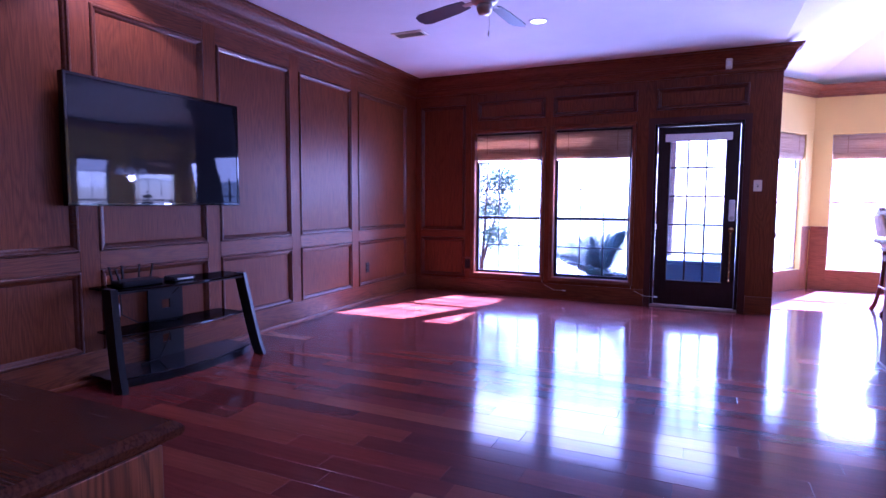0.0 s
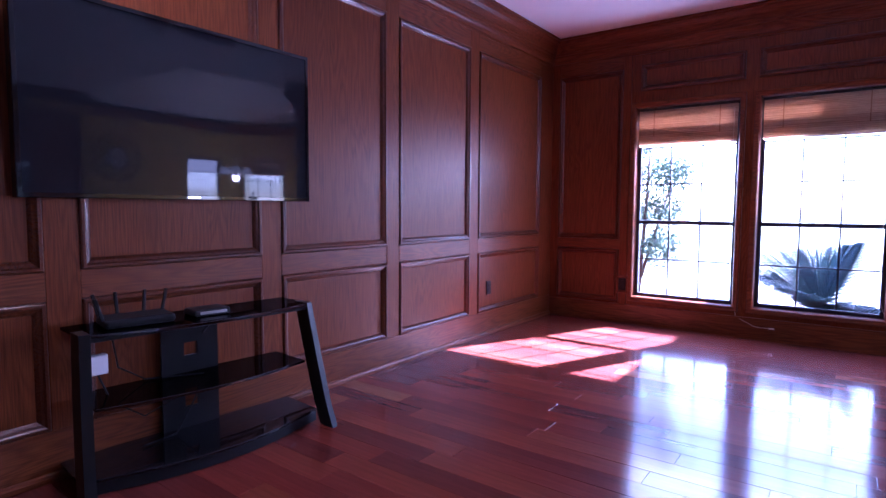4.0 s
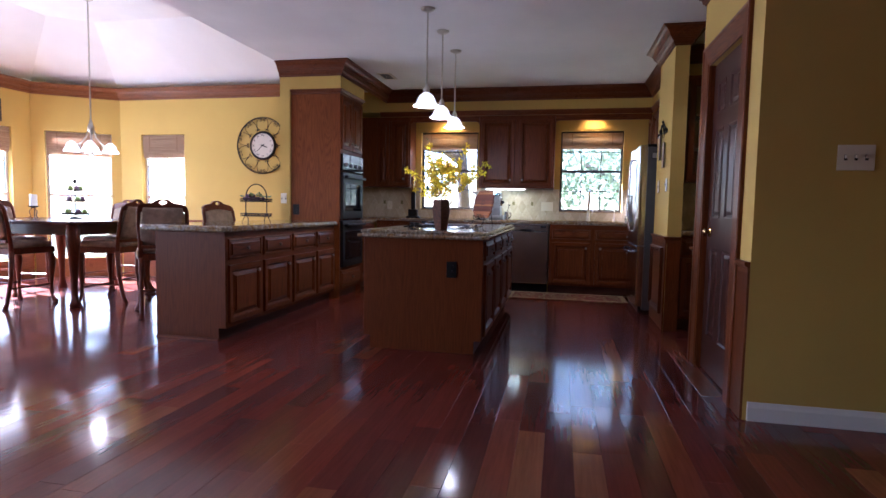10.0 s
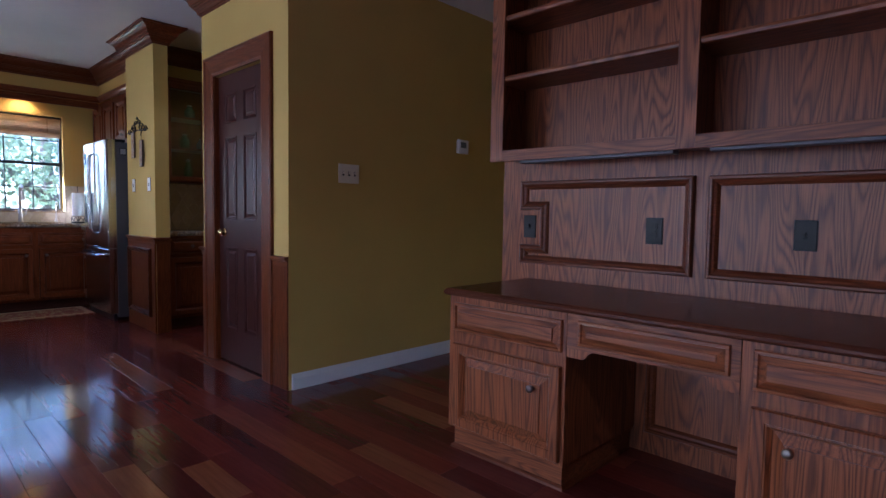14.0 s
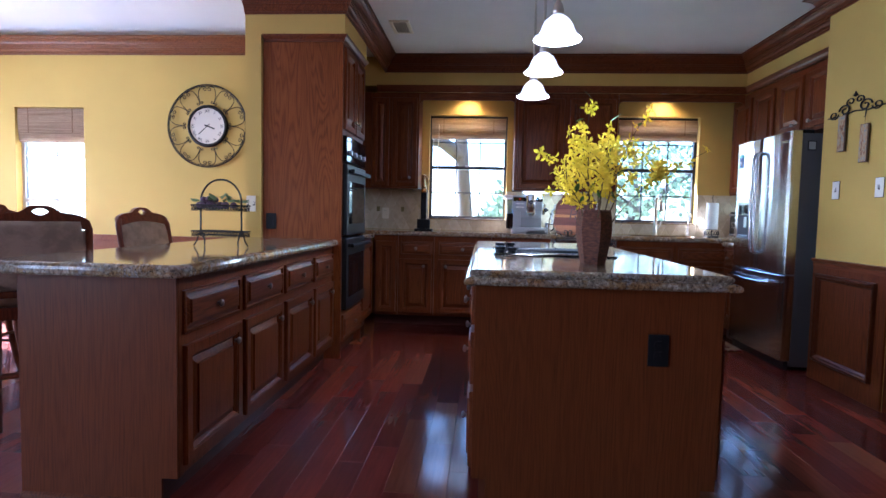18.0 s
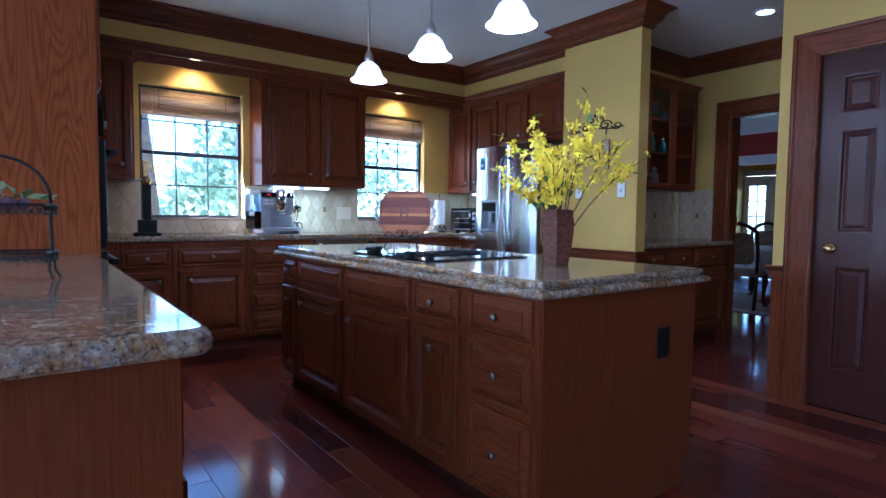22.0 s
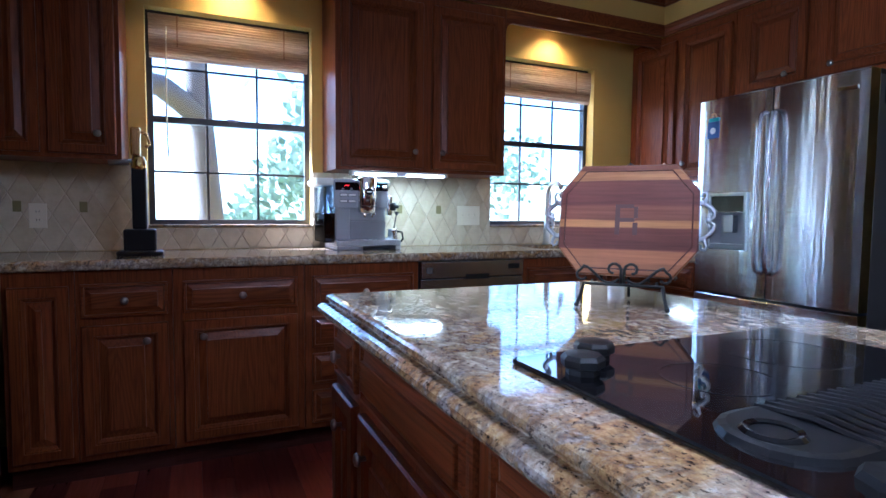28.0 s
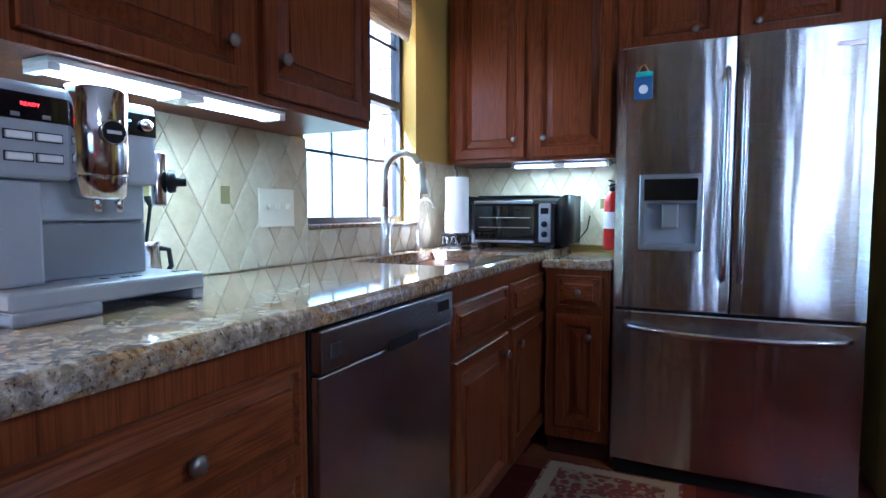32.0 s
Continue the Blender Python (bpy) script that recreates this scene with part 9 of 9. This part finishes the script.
def brick_face(parent, p, q, z0, z1, out, singles):
    """Courses of bricks on a face from p to q, proud to the right of that line by out."""
    p, q = Vector(p), Vector(q)
    u = (q - p).normalized()
    w = Vector((u.y, -u.x))
    ln = (q - p).length
    ang = math.degrees(math.atan2(u.y, u.x))
    bw, bh, j = 0.2, 0.062, 0.012
    joined = bmesh.new()
    z, row, cnt = z0, 0, 0
    while z + bh < z1:
        s = -(bw + j) / 2 * (row % 2)
        while s < ln - 0.01:
            a, b = max(s, 0.0), min(s + bw, ln)
            if b - a > 0.03:
                if cnt < singles:
                    key = ("brick", round(b - a, 3))
                    if key not in shared:
                        shared[key] = mesh_of("brick", box(0, b - a, -0.02, out, 0, bh, 0.003))
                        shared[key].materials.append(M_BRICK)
                    ob = new("brick", shared[key])
                    ob.parent = parent
                    c = p + u * a
                    ob.matrix_basis = pose(c.x, c.y, z, 0, 0, ang) @ Matrix.Diagonal((1, -1, 1, 1))
                    cnt += 1
                else:
                    c0, c1 = p + u * a, p + u * b
                    vs = [joined.verts.new((c.x + w.x * o, c.y + w.y * o, zz)) for zz in (z, z + bh) for c, o in ((c0, -0.02), (c1, -0.02), (c1, out), (c0, out))]
                    for f in ((3, 2, 1, 0), (4, 5, 6, 7), (0, 1, 5, 4), (1, 2, 6, 5), (2, 3, 7, 6), (3, 0, 4, 7)):
                        joined.faces.new([vs[i] for i in f])
            s += bw + j
        z += bh + j
        row += 1
    if len(joined.verts):
        bmesh.ops.recalc_face_normals(joined, faces=joined.faces)
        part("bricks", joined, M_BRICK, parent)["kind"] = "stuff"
    else:
        joined.free()


xe = XE - T - 0.1
bw1 = structure("brick_wall_bay", boxes((xe + 0.02, XE - T, 6.76, 8.1, -0.15, 2.76)), M_MORTAR, "red brick outer wall of the bay")
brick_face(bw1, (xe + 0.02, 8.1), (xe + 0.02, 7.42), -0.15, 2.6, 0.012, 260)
sid = structure("siding", boxes((xe, xe + 0.02, 6.76, 7.41, -0.15, 2.6)), plaster("pale_blue_siding", (0.42, 0.55, 0.66), 0.6), "pale blue painted siding beside the back door")
for i in range(16):
    part("siding_board", box(xe - 0.012, xe - 0.001, 6.765, 7.405, -0.14 + 0.17 * i, 0.02 + 0.17 * i, 0.003), plaster("pale_blue_board", (0.42, 0.55, 0.66), 0.6) if i == 0 else bpy.data.materials["pale_blue_board"], sid)
pc_ = thing("porch_column", "red brick porch column on the patio", "porch column", (-0.47, 8.2, -0.1), 0)
part("core", box(-0.15, 0.15, -0.15, 0.15, 0.0, 2.65), M_MORTAR, pc_)
for a, b in (((-0.15, -0.15), (0.15, -0.15)), ((0.15, -0.15), (0.15, 0.15)), ((0.15, 0.15), (-0.15, 0.15)), ((-0.15, 0.15), (-0.15, -0.15))):
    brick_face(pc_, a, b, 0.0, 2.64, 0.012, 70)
# Porch roof; the unseen stretch past the bay is added to block a sun streak.
structure("porch_roof", slab([(-0.72, 6.76), (0.455, 6.76), (0.455, 8.12), (0.53, 8.12), (1.25, 9.16), (2.2, 9.16), (2.2, 9.9), (-0.45, 9.9), (-0.45, 9.4), (-0.72, 9.4)], [(0, 2.6), (0, 2.75)]), plaster("white_eave", (0.6, 0.6, 0.58)), "white porch roof over the back door with an added sun-blocking extension")
# Unseen board, added to keep direct sun off the kitchen cabinets.
structure("kitchen_eave", box(XK + T, XK + 0.55, 0.75, 5.2, 2.52, 2.64), plaster("pale_eave", (0.6, 0.6, 0.58)), "white eave over the kitchen windows")
structure("brick_wall_kitchen", boxes((XK + T, XK + T + 0.1, -0.6, 0.72, -0.15, 3.0)), M_MORTAR, "red brick outer kitchen wall")
wing = structure("brick_wall_wing", box(XK + 0.2, XK + 0.75, -0.6, 0.1, -0.15, 3.0), M_MORTAR, "red brick wing beyond the kitchen window")
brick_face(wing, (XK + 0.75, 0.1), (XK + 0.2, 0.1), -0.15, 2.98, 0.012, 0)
pot = thing("planter", "round clay planter on the patio", "planter", (-0.05, 8.6, -0.1), 0)
part("pot", lathe([(0.14, 0), (0.2, 0.25), (0.22, 0.26), (0.22, 0.3), (0.19, 0.3)], seg=24), plaster("terracotta", (0.4, 0.16, 0.09)), pot)
bn = thing("patio_bench", "pale blue patio storage box by the door", "storage box", (0.05, 7.75, -0.1), 0)
part("box_body", box(-0.42, 0.42, -0.3, 0.3, 0.0, 0.5, 0.02), plaster("pale_blue_plastic", (0.25, 0.36, 0.45), 0.5), bn)
part("box_lid", box(-0.43, 0.43, -0.31, 0.31, 0.5, 0.55, 0.015), plaster("pale_blue_lid", (0.3, 0.42, 0.5), 0.5), bn)


# ---- plants ----
def leaf_cloud(bm, centre, radius, count, size, r, flat_=0.8):
    for _ in range(count):
        d = Vector((r.gauss(0, 1), r.gauss(0, 1), r.gauss(0, 1) * flat_)).normalized() * radius * r.random() ** 0.4
        p = centre + d
        a = Vector((r.uniform(-1, 1), r.uniform(-1, 1), r.uniform(-1, 1))).normalized() * size * r.uniform(0.6, 1.3)
        s = a.orthogonal().normalized() * size * 0.4
        bm.faces.new([bm.verts.new(q) for q in (p, p + a * 0.5 + s, p + a, p + a * 0.5 - s)])


def foliage(name, c, thin_share=0.3):
    m = material(name, c, 0.6)
    n, l, b = nodes_of(m)
    geo = n.new("ShaderNodeNewGeometry")
    col = ramp(m, geo.outputs["Random Per Island"], [(0.0, tuple(q * 0.6 for q in c)), (1.0, tuple(q * 1.4 for q in c))])
    set_color(m, col)
    # leaves let light through
    thin, both = n.new("ShaderNodeBsdfTranslucent"), n.new("ShaderNodeMixShader")
    both.inputs[0].default_value = thin_share
    l.new(col, thin.inputs[0])
    l.new(b.outputs[0], both.inputs[1])
    l.new(thin.outputs[0], both.inputs[2])
    l.new(both.outputs[0], n["Material Output"].inputs[0])
    return m


M_FOL = foliage("oak_leaves", (0.24, 0.3, 0.19), 0.65)
M_FOLD = foliage("shrub_leaves", (0.1, 0.15, 0.09), 0.45)
M_BARK = plaster("grey_bark", (0.16, 0.13, 0.11), 0.95, 0.8)


def tree(name, label, at, limbs, trunk, clouds, seed, leaf=0.07, count=220, mat=None):
    r = random.Random(seed)
    t = thing(name, label, "tree", at, 0)
    part("trunk", tube(*trunk, 12), M_BARK, t, "", True)
    for pts, rad in limbs:
        part("limb", tube(pts, rad, 9), M_BARK, t, "", True)
    for c, rad in clouds:
        bm = bmesh.new()
        leaf_cloud(bm, Vector(c), rad, count, leaf, r)
        part("crown", bm, mat or M_FOL, t)["kind"] = "stuff"
    return t


tree("oak_tree", "large spreading oak outside the kitchen window", (7.2, 3.42, -0.16),
     [([(0.02, 0.06, 2.1), (-0.1, 0.35, 2.3), (-0.2, 0.8, 2.35), (-0.3, 1.4, 2.6)], [0.1, 0.09, 0.08, 0.05]),
      ([(0.05, 0.1, 2.6), (0.2, -0.5, 3.2), (0.2, -1.0, 4.0)], [0.11, 0.09, 0.06])],
     ([(0, 0, -0.1), (0.02, -0.05, 0.6), (0.0, 0.0, 1.4), (0.03, 0.08, 2.4), (0.1, 0.15, 3.6)], [0.17, 0.12, 0.1, 0.09, 0.08]),
     [((1.2, -0.9, 1.75), 0.45), ((2.0, -1.5, 1.6), 0.55), ((2.2, -2.6, 2.3), 0.8), ((1.5, -0.5, 1.2), 0.4), ((0.8, -0.4, 3.6), 1.0), ((0.5, 1.8, 3.2), 1.0), ((2.2, -3.6, 1.8), 0.8), ((1.4, -2.0, 3.4), 0.9), ((1.6, -1.4, 2.4), 0.6)], 3, 0.13, 240)
tree("yard_tree", "leafy tree beyond the kitchen window", (12.0, -0.2, -0.16), [([(0, 0, 1.4), (0.3, 0.9, 2.2), (0.4, 1.6, 2.6)], [0.12, 0.09, 0.05]), ([(0, 0, 1.3), (0.2, -0.9, 2.1), (0.2, -1.8, 2.6)], [0.12, 0.09, 0.05])],
     ([(0, 0, -0.1), (0, 0, 1.4), (0.1, 0.1, 3.0)], [0.2, 0.15, 0.08]), [((0, 0.8, 2.6), 1.0), ((0.2, -0.8, 2.6), 1.0), ((0, 0.2, 3.4), 1.1), ((0.3, 1.8, 2.0), 0.8), ((0, -2.0, 2.2), 0.9), ((-0.2, 0.4, 1.8), 0.8)], 7, 0.14, 300)
tree("crape_myrtle", "slender shrub tree beside the patio window", (-2.72, 7.2, -0.16), [([(0, 0, 0.4), (0.12, 0.05, 0.9), (0.3, 0.05, 1.5)], [0.02, 0.016, 0.008]), ([(0, 0, 0.4), (-0.1, 0.1, 0.9), (-0.15, 0.2, 1.7)], [0.02, 0.016, 0.008])],
     ([(0, 0, -0.05), (0.02, 0, 0.5), (0.06, 0.0, 1.1), (0.08, 0.05, 1.9)], [0.03, 0.024, 0.018, 0.008]),
     [((0.2, 0.05, 1.25), 0.22), ((-0.05, 0.1, 1.6), 0.3), ((0.3, 0.05, 1.6), 0.2), ((-0.2, 0.15, 1.2), 0.26), ((0.22, 0.0, 0.85), 0.2), ((-0.05, 0.1, 2.0), 0.26), ((-0.3, 0.1, 1.85), 0.26)], 9, 0.035, 700, M_FOLD)


def sago(at, seed, n=52, size=0.82):
    r = random.Random(seed)
    t = thing("sago_palm", "spiky green sago palm in the flower bed", "palm", at, 0)
    part("trunk", lathe([(0.13, 0.0), (0.15, 0.15), (0.12, 0.3), (0.05, 0.34)], seg=14), M_BARK, t)
    for i in range(n):
        a = 2.4 * i + r.uniform(-0.1, 0.1)
        up = 0.25 + 1.2 * ((i * 0.618) % 1)
        bm = bmesh.new()
        k = 20
        spine = []
        for j in range(k + 1):
            s = j / k
            rad = size * s * math.cos(up) + 0.12 * size * s * s
            z = 0.28 + size * s * math.sin(up) - 0.2 * size * s * s
            spine.append(Vector((math.cos(a) * rad, math.sin(a) * rad, z)))
        side = Vector((-math.sin(a), math.cos(a), 0))
        for j in range(3, k + 1):
            p = spine[j]
            fw_ = (p - spine[j - 1]).normalized()
            up_ = side.cross(fw_)
            ll = size * 0.2 * math.sin(math.pi * min(0.93, 0.12 + 0.8 * j / k)) ** 0.7
            for d in (-1, 1):
                tip = p + side * d * ll + fw_ * ll * 0.7 + up_ * 0.3 * ll
                e = fw_ * 0.012
                bm.faces.new([bm.verts.new(q) for q in (p - e, tip, p + e)])
        add_tube(bm, spine, 0.006, 4)
        part("frond", bm, M_FOLG, t)
    return t


M_FOLG = foliage("palm_green", (0.045, 0.1, 0.085), 0.4)
sago((-1.12, 7.4, -0.14), 4)


# ---- tiled splashbacks ----
def travertine():
    m = material("tumbled_beige_tile", (0.5, 0.42, 0.3), 0.5)
    n, l, b = nodes_of(m)
    oi = n.new("ShaderNodeObjectInfo")
    tone = ramp(m, oi.outputs["Random"], [(0.0, (0.46, 0.38, 0.25)), (0.5, (0.53, 0.45, 0.31)), (1.0, (0.58, 0.51, 0.37))])
    v = coords(m)
    f = noise_node(m, v, 18, 5, 0.65)
    set_color(m, mix(m, 0.6, tone, ramp(m, f, [(0.3, (0.78, 0.74, 0.68)), (0.65, (1.1, 1.1, 1.08))]), "MULTIPLY"))
    bump(m, noise_node(m, v, 60, 4), 0.3, 0.003)
    return m


M_TILE = travertine()
M_GROUT = plaster("sandy_grout", (0.52, 0.43, 0.31), 0.9)
M_ACCENT = plaster("olive_mosaic", (0.2, 0.17, 0.06), 0.35, 0.8)


def clip_poly(poly, axis, lim, keep_less):
    out = []
    for i in range(len(poly)):
        a, b = poly[i], poly[(i + 1) % len(poly)]
        ia, ib = ((p[axis] <= lim) == keep_less for p in (a, b))
        if ia:
            out.append(a)
        if ia != ib:
            t = (lim - a[axis]) / (b[axis] - a[axis])
            out.append((a[0] + (b[0] - a[0]) * t, a[1] + (b[1] - a[1]) * t))
    return out


def splashback(name, label, f, regions, accents=()):
    """Rhombic tiles on grout; f maps (along, up, out) to a place."""
    root = thing(name, label, "tile", kind="structure")
    tw, th_, g = 0.116, 0.205, 0.0028
    for s0, s1, z0, z1 in regions:
        bm = add_ring(bmesh.new(), s0, s1, z0, z1, [(0, 0.001), (0, 0.009)], f, True)
        bmesh.ops.recalc_face_normals(bm, faces=bm.faces)
        part("grout", bm, M_GROUT, root)
        j = int(z0 / (th_ / 2)) - 2
        while j * th_ / 2 < z1 + th_:
            zc = j * th_ / 2
            i = int(s0 / tw) - 2
            while i * tw < s1 + tw:
                sc_ = i * tw + (tw / 2 if j % 2 else 0)
                poly = [(sc_ - tw / 2 + g * 0.6, zc), (sc_, zc - th_ / 2 + g), (sc_ + tw / 2 - g * 0.6, zc), (sc_, zc + th_ / 2 - g)]
                for ax, lim, less in ((0, s0 + 0.001, False), (0, s1 - 0.001, True), (1, z0 + 0.001, False), (1, z1 - 0.001, True)):
                    poly = clip_poly(poly, ax, lim, less) if poly else poly
                if len(poly) >= 3:
                    area = abs(sum(poly[k][0] * poly[(k + 1) % len(poly)][1] - poly[(k + 1) % len(poly)][0] * poly[k][1] for k in range(len(poly)))) / 2
                    if area > 0.0006:
                        cx = sum(p[0] for p in poly) / len(poly)
                        cz = sum(p[1] for p in poly) / len(poly)
                        bm = bmesh.new()
                        lo_ = [bm.verts.new(f(x, z, 0.009)) for x, z in poly]
                        mi_ = [bm.verts.new(f(x, z, 0.0135)) for x, z in poly]
                        hi_ = [bm.verts.new(f(cx + (x - cx) * 0.93, cz + (z - cz) * 0.93, 0.0155)) for x, z in poly]
                        for a, b in ((lo_, mi_), (mi_, hi_)):
                            for k in range(len(poly)):
                                q = (k + 1) % len(poly)
                                bm.faces.new((a[k], a[q], b[q], b[k]))
                        bm.faces.new(hi_)
                        bmesh.ops.recalc_face_normals(bm, faces=bm.faces)
                        part("tile", bm, M_TILE, root)
                i += 1
            j += 1
    for s, z in accents:
        bm = add_ring(bmesh.new(), s - 0.017, s + 0.017, z - 0.026, z + 0.026, [(0, 0.009), (0, 0.017), (0.002, 0.018)], f, True)
        bmesh.ops.recalc_face_normals(bm, faces=bm.faces)
        part("accent_tile", bm, M_ACCENT, root, "small olive mosaic accent tile")
    return root


splashback("splashback_east", "tumbled beige diamond tiles behind the worktop", lambda s, z, d: (XK - d, s, z),
           [(YK + 0.02, K2[0], WT + 0.001, 1.38), (K2[0], K2[1], WT + 0.001, 1.06), (K2[1], K1[0], WT + 0.001, 1.38), (K1[0], K1[1], WT + 0.001, 1.06), (K1[1], 4.82, WT + 0.001, 1.38)],
           [(4.313, 1.165), (4.043, 1.165), (2.383, 1.173), (2.12, 1.173), (2.66, 1.173)])
splashback("splashback_south", "tumbled beige diamond tiles behind the toaster oven", lambda s, z, d: (s, YK + d, z), [(4.45, XK - 0.018, WT + 0.001, 1.38)], [(4.58, 1.17), (4.85, 1.17)])
splashback("splashback_niche", "tumbled beige diamond tiles in the passage niche", lambda s, z, d: (3.36 - d, s, z), [(-0.93, 0.64, 0.916, 1.40)], [(-0.2, 1.15), (-0.5, 1.15)])

splashback("niche_end_splashback", "pale diamond tiles beside the dining room doorway", lambda s, z, d: (s, -0.95 + d, z), [(2.975, 3.34, 0.918, 1.41)], ((3.15, 1.15),))


# ---- floor planks ----
def planks():
    rng = random.Random(5)
    floor_ob = bpy.data.objects["floor"]
    shapes = {}

    def plank_mesh(length):
        if length not in shapes:
            bm = bmesh.new()
            g, b, w = 0.0004, 0.0012, 0.127
            outer = [(-length / 2 + g, -w / 2 + g), (length / 2 - g, -w / 2 + g), (length / 2 - g, w / 2 - g), (-length / 2 + g, w / 2 - g)]
            r0 = [bm.verts.new((x, y, -0.012)) for x, y in outer]
            r1 = [bm.verts.new((x, y, -0.0005)) for x, y in outer]
            r2 = [bm.verts.new((x - math.copysign(b, x), y - math.copysign(b, y), 0.0)) for x, y in outer]
            for a, c in ((r0, r1), (r1, r2)):
                for i in range(4):
                    bm.faces.new((a[i], a[(i + 1) % 4], c[(i + 1) % 4], c[i]))
            bm.faces.new(r2)
            me = mesh_of("plank", bm)
            me.materials.append(M_FLOOR)
            shapes[length] = me
        return shapes[length]

    lengths = [0.4, 0.6, 0.8, 1.0, 1.2]
    rest = bmesh.new()
    count = 0
    y = -3.2 + 0.0635
    while y < YA + 0.1:
        x = XT - rng.random() * 0.8
        while x < 5.45:
            ln = rng.choice(lengths)
            cx = x + ln / 2
            x += ln
            near = (-3.3 < cx < 1.6 and 2.4 < y < 6.2) or (-0.5 < cx < 4.6 and 3.25 < y < 4.25)
            if near and count < 300:
                ob = new("plank", plank_mesh(ln))
                ob.matrix_world = pose(cx, y, 0, rng.gauss(0, 0.13), rng.gauss(0, 0.05), 0)
                ob.parent = floor_ob
                count += 1
            else:
                tmp = plank_mesh(ln)
                lean = pose(cx, y, 0, rng.gauss(0, 0.13), rng.gauss(0, 0.05), 0)
                idx = [rest.verts.new(lean @ v.co) for v in tmp.vertices]
                for p in tmp.polygons:
                    rest.faces.new([idx[i] for i in p.vertices])
        y += 0.127
    ob = part("planks", rest, M_FLOOR, floor_ob)
    ob["kind"] = "stuff"


planks()
